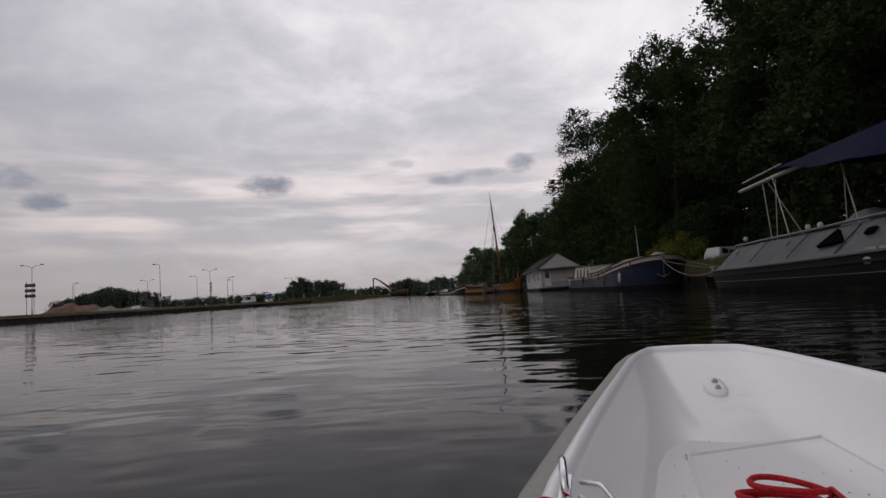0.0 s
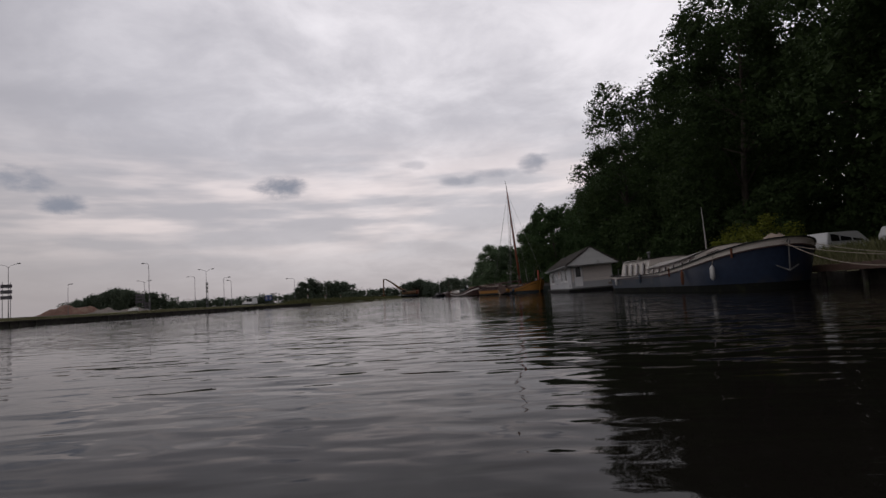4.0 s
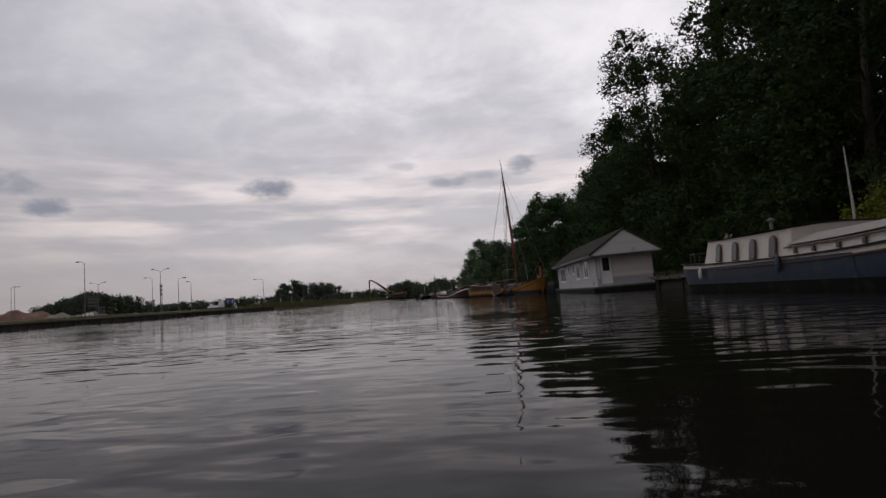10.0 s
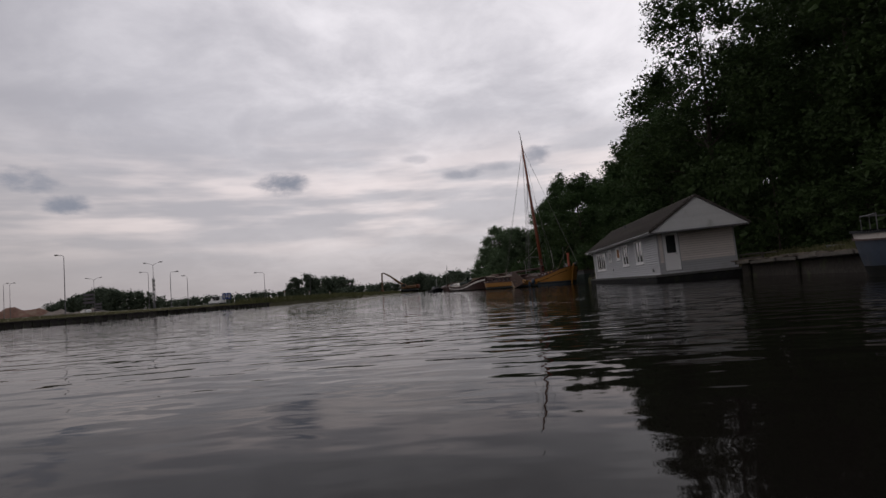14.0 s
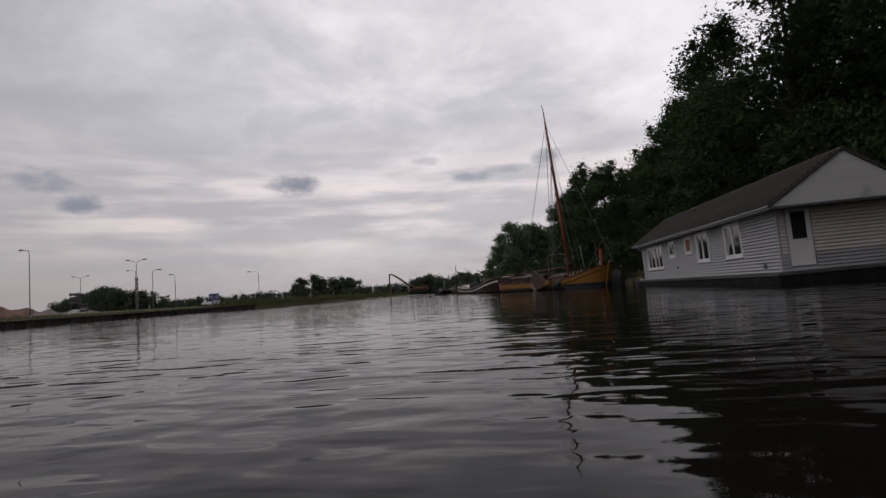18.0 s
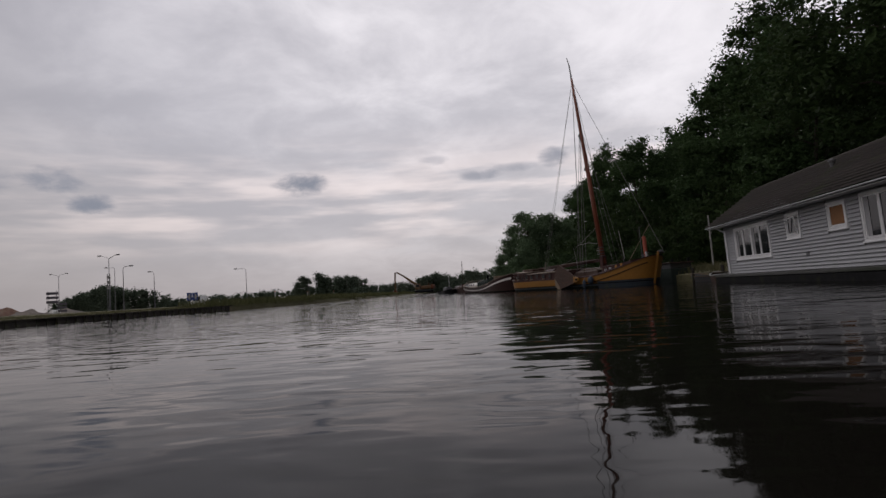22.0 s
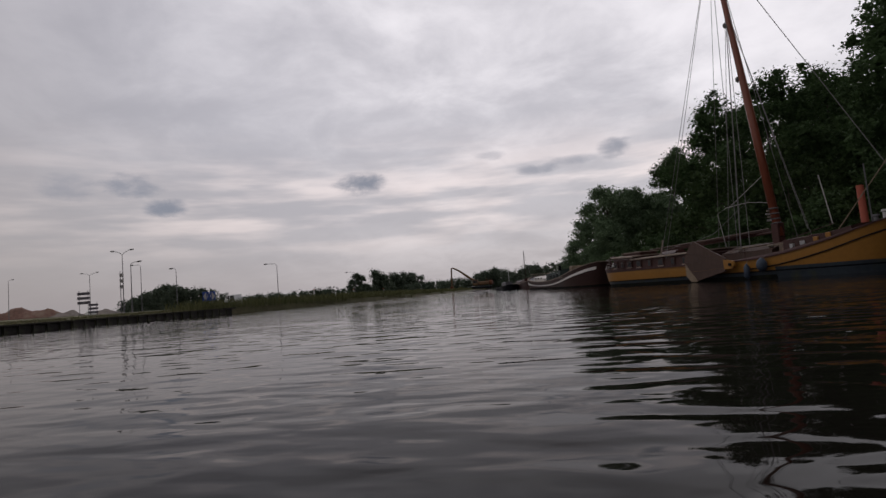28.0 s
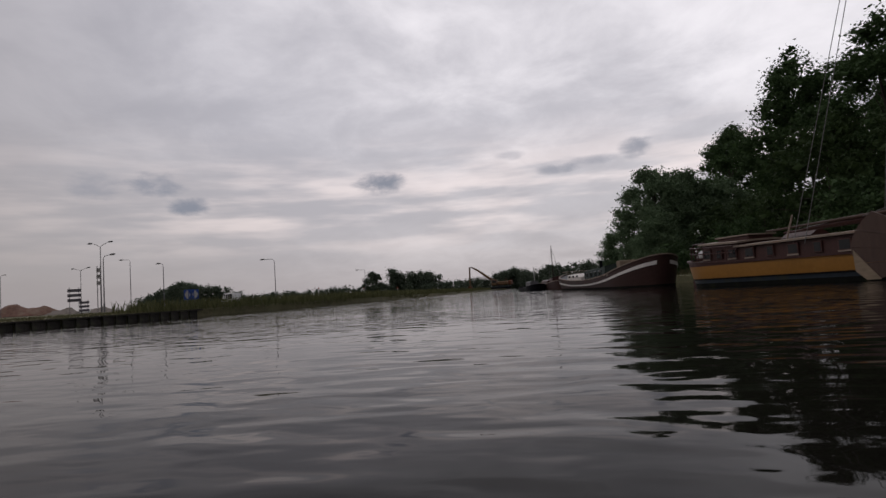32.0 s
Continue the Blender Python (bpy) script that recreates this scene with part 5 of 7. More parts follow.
for x in (3.4, 5.6, 7.8, 10.0, 12.2):
    part("cover_seam", tubed([on_cover(x, 0.9, 0.035), on_cover(x + 0.06, 1.25, 0.055), on_cover(x, 1.6, 0.02)], 0.016, 5), TARP, dark)
for x in (3.4, 7.3, 7.9):
    bm = lathe([(0.02, 0), (0.075, 0.04), (0.08, 0.1), (0.05, 0.16)], 10)
    bm.transform(Matrix.Translation((x, -1.1, 1.72)))
    part("mushroom_vent", bm, FENDER_WHITE, dark)
part("dome_hatch", skin([[(8.0 + 0.3 * k, -0.2 + 0.45 * math.cos(a), 1.7 + h * math.sin(a)) for a in steps(0, math.pi, 6)] for k, h in enumerate((0.15, 0.38, 0.42, 0.4, 0.2))]), GREY_IRON, dark)
part("awning_boom", tubed([(0.96, 0.0, 3.88), (3.6, 0.0, 3.96), (16, 0, 4.2)], 0.08, 8), STEEL, dark)
part("awning_spar", tubed([(1.3, -0.05, 4.16), (4.4, -0.15, 4.26)], 0.03, 6), STEEL, dark)
for x, y0, xt in ((3.07, 0.0, 2.77), (3.4, 0.0, 3.7), (6.29, -1.1, 3.7), (3.5, 1.0, 2.9), (7.3, 0.0, 7.45), (9.4, -1.0, 7.5)):
    part("awning_post", tubed([(x, y0, 1.6), (xt, y0 * 0.1, 3.95 if xt < 7 else 3.6)], 0.018, 6), STEEL, dark)
bm = grid(lambda u, v: (3.9 + u * 13, v * (0.15 + 1.25 * min(1, u * 2)), 4.24 + u * 0.15 - (0.08 + 1.15 * min(1, u * 1.9)) * abs(v) ** 1.1 + 0.05 * math.sin(u * 17) * abs(v)), steps(0, 1, 18), steps(-1, 1, 10))
bmesh.ops.solidify(bm, geom=bm.faces[:], thickness=0.015)
part("awning", bm, BLUE_TARP, dark, "dark blue tarpaulin awning")
for k, x in enumerate((11.5, 11.95, 12.4)):
    bm = boxed((x, -2.33, 0.92), (x + 0.36, -2.29, 0.97))
    part("name_bar", bm, STEEL, dark)
bm = lathe([(0.1, -0.02), (0.17, 0.0), (0.1, 0.03)], 14)
bm.transform(Matrix.Translation((11.5, -2.31, 0.68)) @ Matrix.Rotation(math.pi / 2, 4, "X") @ Matrix.Diagonal((0.9, 0.5, 1, 1)))
part("hawse_ring", bm, STEEL, dark)
part("stern_bitt", lathe([(0.05, 0), (0.05, 0.16), (0.09, 0.17), (0.09, 0.22)], 8), STEEL, dark).matrix_basis = pose(1.9, -1.75, 0.72)

# the ochre sailing barge
m, L = ship_pose((-1.35, 123.73), (8.73, 106.68))
yellow = thing("sailing_barge", m, "old ochre-yellow sailing barge with brown cabins and tall red mast", "barge")
yellow.scale = (0.95, 1, 1)
H = Hull(L, 4.3, [(0, 1.24), (0.1, 1.08), (0.35, 0.95), (0.6, 0.9), (0.76, 0.98), (0.89, 1.42), (1.0, 2.15)], 0.14, 0.22, 0.7, 0.5)
part("boot_band", H.band(0, 0.62, 0.0, 4), SLATE, yellow, "blue-grey lower hull", smooth=True)
part("boot_top", H.strip(-0.4, 0.16, 0.012), BOOT_REFLECTION, yellow, smooth=True)
part("ochre_band", H.strip(0.34, None, 0.012), OCHRE, yellow, "ochre-yellow upper hull", smooth=True)
part("bow_boot", H.strip(-0.4, 0.5, 0.018, 0.74, 1.0), SLATE, yellow, smooth=True)
part("lower_strake", H.strip(0.30, 0.36, 0.03), BLACK_HULL, yellow)
for sd in (-1, 1):
    part("bow_strake", tubed([H.point(s, 1 - 0.44 / (H.top(s) - H.zb), sd, 0.03) for s in steps(0.7, 0.99, 18)], 0.032, 6), BLACK_HULL, yellow)
part("fore_flare", H.strip(0.9, None, 0.02, 0.0, 0.66), MAROON, yellow, "dark brown sheer plank")
part("rail_cap", H.rail(1.0, 0.15, 0.06), MAROON, yellow)
part("deck", H.deck(0.1), BOARD_BROWN, yellow)
part("bow_bulwark", (lambda: skin([[H.point(s, 1, sd, -0.03), H.point(s, 1, sd, -0.12) + Vector((0, 0, 0.14 * min(1, (s - 0.6) * 8, (1.01 - s) * 6)))] for sd, s in [(-1, q) for q in steps(0.62, 0.985, 16)] + [(1, q) for q in steps(0.985, 0.62, 16)]], False))(), MAROON, yellow)
part("stem_post", tubed([H.point(1, 0.2, 1, 0.06), H.point(1, 0.7, 1, 0.1), H.point(1, 1.0, 1, 0.1) + Vector((0.1, 0, 0.25))], [0.09, 0.1, 0.09], 6), OCHRE, yellow)
SIDE = -1
for x0, x1, up0, up1, n in ((1.9, 4.2, 0.72, 0.72, 3), (4.2, 10.5, 0.55, 0.66, 6)):
    rows = H.house_side(x0, x1, (up0, up1), 0.42, 0.04, camber=0.1, n=8)
    cab = part("cabin", skin(rows), MAROON, yellow, "brown varnished cabin")
    rows = [[(x, y * 1.08, z + dz) for x, y, z in r[1:-1]] for r in H.house_side(x0 - 0.12, x1 + 0.12, (up0, up1), 0.38, 0.04, camber=0.1, n=8) for dz in (0.0,)]
    bm = skin(rows, False)
    bmesh.ops.solidify(bm, geom=bm.faces[:], thickness=-0.07)
    part("cabin_roof", bm, DECK, yellow, "pale canvas cabin roof")
    for k in range(n):
        x = x0 + (k + 0.6) * (x1 - x0) / n
        s = x / L
        y, z = SIDE * (H.half(s, 1) - 0.4), H.top(s) + 0.1
        w = 0.5 if k % 2 == 0 else 0.36
        f = part("window_frame", boxed((x - w / 2, y - 0.03, z), (x + w / 2, y + 0.03, z + 0.42), 0.01), MAROON, cab)
        part("pane", boxed((x - w / 2 + 0.05, y - 0.036, z + 0.05), (x + w / 2 - 0.05, y - 0.028, z + 0.37)), DARK_GLASS, f)
        if k % 2 == 0:
            part("sill", boxed((x - w / 2, y - 0.06, z - 0.03), (x + w / 2, y - 0.02, z + 0.02)), DECK, f)
hatch = part("companion_hatch", boxed((2.4, -1.15, 1.7), (4.2, 0.15, 2.04), 0.03), MAROON, yellow, "raised brown companion hatch with pale rim")
for lo, hi in (((2.32, -1.23, 2.04), (4.28, -1.0, 2.09)), ((2.32, 0.0, 2.04), (4.28, 0.23, 2.09)), ((2.32, -1.0, 2.04), (2.5, 0.0, 2.09)), ((4.1, -1.0, 2.04), (4.28, 0.0, 2.09))):
    part("rim", boxed(lo, hi, 0.01), DECK, hatch)
part("canvas_pile", skin([[(0.75 + 0.2 * k, -0.9 + w * math.cos(a), 1.3 + 1.1 * w * math.sin(a) + 0.04 * math.sin(4 * a + k)) for a in steps(0, math.pi, 8)] for k, w in enumerate((0.12, 0.26, 0.3, 0.24, 0.1))]), FENDER_WHITE, yellow, "white canvas pile on the after deck")
for x in (0.4, 1.2, 2.0, 2.9, 3.8):
    part("rail_stanchion", tubed([(x, SIDE * (H.half(x / L, 1) - 0.12), H.top(x / L)), (x, SIDE * (H.half(x / L, 1) - 0.14), H.top(x / L) + 0.62)], 0.022, 6), MAROON, yellow)
for up in (0.36, 0.62):
    part("after_rail", tubed([(x, SIDE * (H.half(x / L, 1) - 0.13), H.top(x / L) + up) for x in steps(0.3, 4.2, 8)], 0.025, 6), MAROON, yellow)
part("skylight", skin([[(5.2, -0.5, 1.75), (5.2, 0, 2.05), (5.2, 0.5, 1.75)], [(6.6, -0.5, 1.75), (6.6, 0, 2.05), (6.6, 0.5, 1.75)]]), MAROON, yellow)
part("hatch_coaming", skin(H.house_side(11.4, 14.6, (0.35, 0.4), 0.6, 0.05, camber=0.3, n=6)), BOARD_BROWN, yellow, "brown planked hold hatch")
for k in range(7):
    x = 11.5 + k * 0.46
    z = H.top(x / L)
    bm = skin([[(x + d, -1.5, z + 0.42), (x + d, -0.7, z + 0.68), (x + d, 0, z + 0.78), (x + d, 0.7, z + 0.68), (x + d, 1.5, z + 0.42)] for d in (0, 0.43)], False)
    bmesh.ops.solidify(bm, geom=bm.faces[:], thickness=0.04)
    part("hatch_board", bm, BOARD_BROWN, yellow)
# leeboard: broad planks that narrow forward to an ochre head
head = (13.05, SIDE * 2.42, 0.76)
fan = part("leeboard", prism([(-0.42, -0.2)] + [(0.02 + 0.2 * math.cos(a), 0.2 * math.sin(a)) for a in steps(-1.7, 1.7, 8)] + [(-0.42, 0.26)], 0.14, Matrix.Translation((head[0], head[1] - 0.12, head[2]))), OCHRE, yellow, "raised brown fan-shaped leeboard with ochre head")
nb = 4
for k in range(nb):
    f0, f1 = k / nb, (k + 1) / nb - 0.006

    def wide(f):
        return (9.85 + 0.75 * (2 * f - 0.95) ** 2, 0.04 + 2.08 * f)

    def slim(f):
        return (12.66 + 0.1 * f, 0.46 + 0.62 * f)
    bm = prism([slim(f0), wide(f0), wide((f0 + f1) / 2), wide(f1), slim(f1)], 0.09, pose(0, head[1] - 0.1 - 0.004 * (k % 2), 0))
    part("board", bm, BOARD_BROWN, fan)
part("toe_plate", prism([(9.93, 0.98), (10.75, 0.05), (10.3, 0.04), (9.95, 0.32)], 0.03, pose(0, head[1] - 0.135, 0)), RAIL_WOOD, fan, "tan toe plate")
part("pivot_pin", tubed([(head[0] + 0.02, head[1] - 0.2, head[2]), (head[0] + 0.02, head[1] + 0.1, head[2])], 0.075, 10), BLACK_HULL, fan)
part("lifting_tackle", tubed([(10.3, head[1], 2.0), (11.6, -1.9, 2.4), (13.0, -0.8, 3.9)], 0.012, 5), WIRE, fan)
# mast, spars and rigging
mx, my = 14.1, -0.45


def up_mast(z, out=0.0):
    """A point on the mast, which rakes towards the stern."""
    return Vector((mx - 0.137 * (z - 2.4) + out, my, z))


part("tabernacle", boxed((mx - 0.2, my - 0.22, 1.2), (mx + 0.2, my + 0.22, 2.55), 0.03), MAROON, yellow)
mast = part("mast", tubed([up_mast(1.9), up_mast(8), up_mast(15.6), up_mast(18.2)], [0.2, 0.19, 0.13, 0.1], 12), MAST_RED, yellow, "tall varnished red-brown mast", smooth=True)
part("topmast", tubed([up_mast(18.0), up_mast(19.4), up_mast(20.2, -0.16)], [0.075, 0.05, 0.03], 8), WIRE, mast)
for z in (2.55, 2.75, 3.0, 3.25):
    bm = lathe([(0.22, -0.03), (0.25, 0), (0.22, 0.03)], 12)
    bm.transform(Matrix.Translation(up_mast(z)))
    part("mast_band", bm, GREY_IRON, mast)
for k, (dz, w) in enumerate(((0.0, 0.2), (0.16, 0.12), (0.3, 0.2), (0.46, 0.1))):
    part("cleat", boxed((-0.03, -w, -0.04), (0.03, w, 0.04), 0.01), (FENDER_WHITE, ROPE)[k % 2], mast).matrix_basis = Matrix.Translation(up_mast(2.7 + dz) + Vector((-0.1, -0.24, 0)))
part("boom", tubed([(mx - 0.3, my - 0.2, 2.3), (10, -0.8, 2.18), (5.0, -0.95, 2.08)], [0.05, 0.06, 0.04], 8), BOARD_BROWN, yellow, "wooden boom lashed along the deck")
part("gaff", tubed([(mx - 0.4, my + 0.2, 2.15), (8.5, -0.45, 2.0), (5.5, -0.6, 1.95)], [0.06, 0.07, 0.04], 8), MAROON, yellow)
part("furled_sail", tubed([(13.4, -0.15, 2.25), (12, -0.45, 2.2), (10, -0.65, 2.06), (8, -0.75, 2.02), (6.6, -0.8, 1.98)], [0.05, 0.12, 0.1, 0.12, 0.05], 8), MAROON, yellow, "brown furled sail on the boom")
part("boom_crutch", tubed([(5.9, -0.9, 1.7), (6.35, -1.0, 2.55)], 0.035, 6), DECK, yellow)
part("whisker_frame", tubed([(11.3, -1.0, 1.7), (10.95, -1.0, 3.45), (11.6, -1.0, 3.66), (12.9, -0.9, 3.74), (13.9, -0.5, 3.55)], 0.016, 6), STEEL, yellow)
part("sprit", tubed([(11.9, -1.0, 3.7), (13.7, -0.6, 4.9)], 0.016, 6), STEEL, yellow)
part("boat_hook", tubed([(17.4, -1.0, 2.1), (17.0, -1.0, 4.25)], 0.024, 6), STEEL, yellow)
top = up_mast(17.9)
hound = up_mast(14.0)
for a, b, r in ((top, H.point(0.99, 1, 1, 0.1) + Vector((0.2, 0, 0.2)), 0.018), (top, (mx - 1.0, -2.0, 1.3), 0.016), (top, (mx - 1.0, 2.0, 1.3), 0.016), (hound, (mx - 0.2, -2.05, 1.4), 0.016), (hound, (mx - 0.2, 2.05, 1.4), 0.016), (top, (mx - 6.5, -1.9, 1.4), 0.014), (top, (mx - 7.2, -1.7, 1.4), 0.014), (top, (mx - 6.5, 1.9, 1.4), 0.014), (hound, (mx + 2.6, -1.6, 2.0), 0.014), (hound, (mx - 1.6, -2.0, 1.3), 0.014), (hound, (mx - 0.9, -1.9, 1.4), 0.02), (hound, (mx - 1.15, -1.7, 1.4), 0.02)):
    part("stay", tubed([a, b], r, 5), WIRE, mast)
for z in (13.0, 10.0):
    part("block", lathe([(0.02, -0.16), (0.1, -0.08), (0.1, 0.08), (0.02, 0.16)], 8), WIRE, mast).matrix_basis = Matrix.Translation(up_mast(z, -0.3))
part("funnel", tubed([(16.87, 1.65, 1.2), (16.8, 1.65, 3.8)], [0.16, 0.15], 12), STACK_RED, yellow, "faded red pipe on the foredeck")
part("davit", tubed([(18.6, -0.3, 1.8), (18.52, -0.3, 4.4)], 0.03, 6), GREY_IRON, yellow)
part("davit_brace", tubed([(17.0, -0.3, 1.8), (18.4, -0.25, 3.3), (19.4, -0.1, 4.45)], 0.022, 6), RAIL_WOOD, yellow)
part("anchor_stock", tubed([(19.6, -0.6, 2.35), (19.9, -1.1, 2.4)], 0.05, 6), STEEL, yellow)
part("bow_roller", lathe([(0.12, -0.2), (0.16, 0), (0.12, 0.2)], 10), GREY_IRON, yellow).matrix_basis = pose(20.0, 0.2, 2.35, 90, 0, 0)
fore = part("fore_cabin", skin(H.house_side(15.4, 18.3, (0.62, 0.3), 0.45, 0.05, camber=0.12, n=5)), MAROON, yellow, "low brown fore cabin")
for k, x in enumerate((15.9, 16.4, 17.0, 17.5)):
    s = x / L
    y, z = SIDE * (H.half(s, 1) - 0.42), H.top(s) + 0.16
    part("port_light", boxed((x - 0.12, y - 0.03, z), (x + 0.12, y + 0.04, z + 0.2), 0.02), (SIGN_PALE, SIGN_PALE, OCHRE, OCHRE)[k], fore)
for x in (18.9, 19.3):
    part("mooring_bollard", lathe([(0.1, 0), (0.1, 0.35), (0.15, 0.37), (0.13, 0.44)], 10), FENDER_WHITE if x > 19 else GREY_IRON, yellow).matrix_basis = pose(x, -0.5, H.top(x / L))
part("helm_rail", tubed([(0.4, -0.8, 1.3), (0.35, -0.8, 1.95), (1.8, -1.4, 1.95), (1.85, -1.4, 1.2)], 0.035, 6), MAROON, yellow)
part("rudder", prism([(-0.9, -0.3), (0.15, -0.3), (0.1, 1.5), (-0.4, 1.5), (-0.8, 0.9)], 0.1, pose(0, -0.05, 0)), MAROON, yellow)
part("white_bollard", lathe([(0.14, 0), (0.14, 0.3), (0.2, 0.32), (0.1, 0.42)], 10), FENDER_WHITE, yellow).matrix_basis = pose(1.3, -0.9, 1.2)
fender(yellow, H, 14.8, SIDE, 0.24, 0.5, 0.62, RUBBER, "round dark blue fender")
fender(yellow, H, 13.8, SIDE, 0.14, 0.6, 0.36, RUBBER, "long dark blue fender")
for x0 in (11.5, 13.5, 16.2):
    bm = bmesh.new()
    p, q = H.point(x0 / L, 1, SIDE, -0.15), H.point((x0 + 1.8) / L, 1, SIDE, -0.15)
    u = Vector((0, 0, 0.55))
    tube(bm, [p, p + u], 0.02, 5)
    tube(bm, [p + u, q + u], 0.016, 5)
    part("guard_rail", bm, MAROON, yellow)
# coils, blocks and stores on deck
rd = random.Random(77)
for k in range(16):
    x, y = rd.uniform(11.4, 17.6), rd.uniform(-1.5, -0.3)
    z = H.top(x / L) + (0.5 if x < 14.6 else 0.35)
    w = rd.uniform(0.08, 0.28)
    if k % 3 == 0:
        bm = lathe([(0.05, -0.03), (w * 0.8, -0.02), (w * 0.9, 0.03), (w * 0.7, 0.07), (0.06, 0.05)], 10)
        part("rope_coil", bm, ROPE, yellow).matrix_basis = pose(x, y, z + 0.02)
    elif k % 3 == 1:
        part("deck_box", boxed((-w, -w * 0.7, -0.15), (w, w * 0.7, w), 0.015), (MAROON, DECK, GREEN_TARP)[k % 2], yellow).matrix_basis = pose(x, y, z, 0, 0, rd.uniform(0, 90))
    else:
        part("deck_spar", tubed([(-0.9, 0, 0.0), (0.9, 0.1, 0.16 * rd.random())], 0.035, 6), RAIL_WOOD, yellow).matrix_basis = pose(x, y, z + 0.1, 0, 0, rd.uniform(-10, 10))

# the brown barge beyond it
m, L = ship_pose((-8.2, 154.6), (-1.9, 133.8))
brown = thing("oxide_barge", m, "dark brown steel barge with curved white band and canvas wheelhouse", "barge")
H = Hull(L, 4.3, [(0, 1.6), (0.08, 1.2), (0.3, 0.84), (0.55, 0.82), (0.75, 1.1), (0.9, 1.62), (1.0, 2.1)], 0.12, 0.22, 0.7, 0.5)
part("hull", H.band(0, 1.0, 0, 6), BROWN_HULL, brown, smooth=True)
part("boot_top", H.strip(-0.4, 0.12, 0.015), BOOT_REFLECTION, brown, smooth=True)
for sd in (-1, 1):
    sweep = [(s, along([(0, 0.82), (0.12, 0.7), (0.3, 0.64), (0.55, 0.65), (0.8, 0.73), (1, 0.8)], s)) for s in steps(0.004, 0.996, 44)]
    bm = skin([[H.point(s, v + dv, sd, 0.05) for dv in (-0.05, -0.02, 0.02, 0.05)] for s, v in sweep], False)
    part("white_band", bm, WHITE_BAND, brown, "curved white band")
part("rail_cap", H.rail(1.0, 0.14, 0.06), DECK, brown)
part("deck", H.deck(0.1), GREY_IRON, brown)
part("aft_cabin", skin(H.house_side(3.0, 7.6, (0.3, 0.3), 0.6, 0.05, n=6)), CREAM, brown, "low cream cabin")
for x in (3.9, 5.2, 6.5):
    part("port_light", boxed((x - 0.15, -1.62, 1.1), (x + 0.15, -1.52, 1.28), 0.03), GLASS, brown)
wh = part("wheelhouse", skin(H.house_side(9.0, 14.5, (0.75, 0.8), 0.5, 0.05, n=6, camber=0.2)), GREEN_TARP, brown, "grey-green canvas wheelhouse")
for x in (9.8, 11.0, 12.2, 13.4):
    s = x / L
    part("window", boxed((x - 0.3, -(H.half(s, 1) - 0.48), H.top(s) + 0.2), (x + 0.3, -(H.half(s, 1) - 0.54), H.top(s) + 0.6), 0.02), GLASS, wh)
part("deck_locker", boxed((15.2, -0.9, 1.2), (16.0, 0.3, 2.05), 0.05), RAIL_WOOD, brown)
part("deck_chest", boxed((16.6, -0.7, 1.2), (17.3, 0.2, 1.75), 0.05), GALV, brown)
part("exhaust", tubed([(8.2, 0.2, 1.0), (8.2, 0.2, 2.4)], 0.14, 8), BLACK_HULL, brown)
for x in (15.8, 16.5):
    bm = boxed((x, -2.2, 0.95), (x + 0.3, -2.14, 1.08))
    part("name_bar", bm, DECK, brown)
part("stern_rail", tubed([(2.2, -1.6, 1.7), (0.9, -1.4, 1.75), (0.2, 0, 1.8), (0.9, 1.4, 1.75)], 0.03, 5), DECK, brown)

# smaller boats further off
m, L = ship_pose((-13.2, 186.0), (-9.2, 163.0))
small = thing("small_barge", m, "small reddish-brown barge with a thin mast", "barge")
H = Hull(L, 3.6, [(0, 1.0), (0.3, 0.7), (0.7, 0.75), (1.0, 1.15)], 0.15, 0.22, 0.5)
part("hull", H.band(0, 1, 0, 5), BROWN_HULL, small, smooth=True)
part("rail_cap", H.rail(1.0, 0.14, 0.06), DECK, small)
part("deck", H.deck(0.1), GREY_IRON, small)
part("cabin", skin(H.house_side(4, 12, (0.5, 0.5), 0.5, n=6)), MAROON, small)
part("wheelhouse", skin(H.house_side(13, 16, (0.8, 0.8), 0.8, n=3)), MAROON, small)
part("mast", tubed([(9, 0, 1), (9, 0, 6.2)], [0.08, 0.04], 6), BARK, small)
part("stay", tubed([(9, 0, 6), (18, 0, 1.2)], 0.02, 4), WIRE, small)
part("stay", tubed([(9, 0, 6), (3, 0, 1.2)], 0.02, 4), WIRE, small)
m, L = ship_pose((-15.6, 176.0), (-13.0, 169.0))
tug = thing("work_boat", m, "small dark work boat", "boat")
H = Hull(L, 2.6, [(0, 0.65), (0.3, 0.55), (0.7, 0.6), (1.0, 0.85)], 0.2, 0.3, 0.4)
part("hull", H.band(0, 1, 0, 5), BLACK_HULL, tug, smooth=True)
part("deck", H.deck(0.1), GREY_IRON, tug)
part("cabin", skin(H.house_side(2.5, 5, (0.6, 0.6), 0.7, n=3)), GREY_IRON, tug)
part("pole", tubed([(4, 0.3, 1), (4, 0.3, 3.2)], 0.05, 6), FENDER_WHITE, tug)

# ---- wooded bank: jetty, cars, poles ----
jetty = thing("jetty", pose(0, 0, 0), "old grey wooden jetty on posts beside the floating house", "jetty")
for k in range(22):
    y = 60.4 + k * 0.58
    bm = boxed((12.0 + 0.1 * (k % 3), y, 0.84), (15.0, y + 0.54, 0.9), 0.008)
    part("deck_plank", bm, JETTY, jetty)
for x in (12.2, 14.2):
    part("beam", boxed((x, 60.3, 0.68), (x + 0.15, 73.1, 0.84)), QUAY, jetty)
    for y in (60.6, 62.2, 67.0, 71.8):
        part("post", tubed([(x + 0.2, y, -0.9), (x + 0.2, y, 0.72)], 0.08, 8), QUAY, jetty)
rj = random.Random(21)
y = 60.5
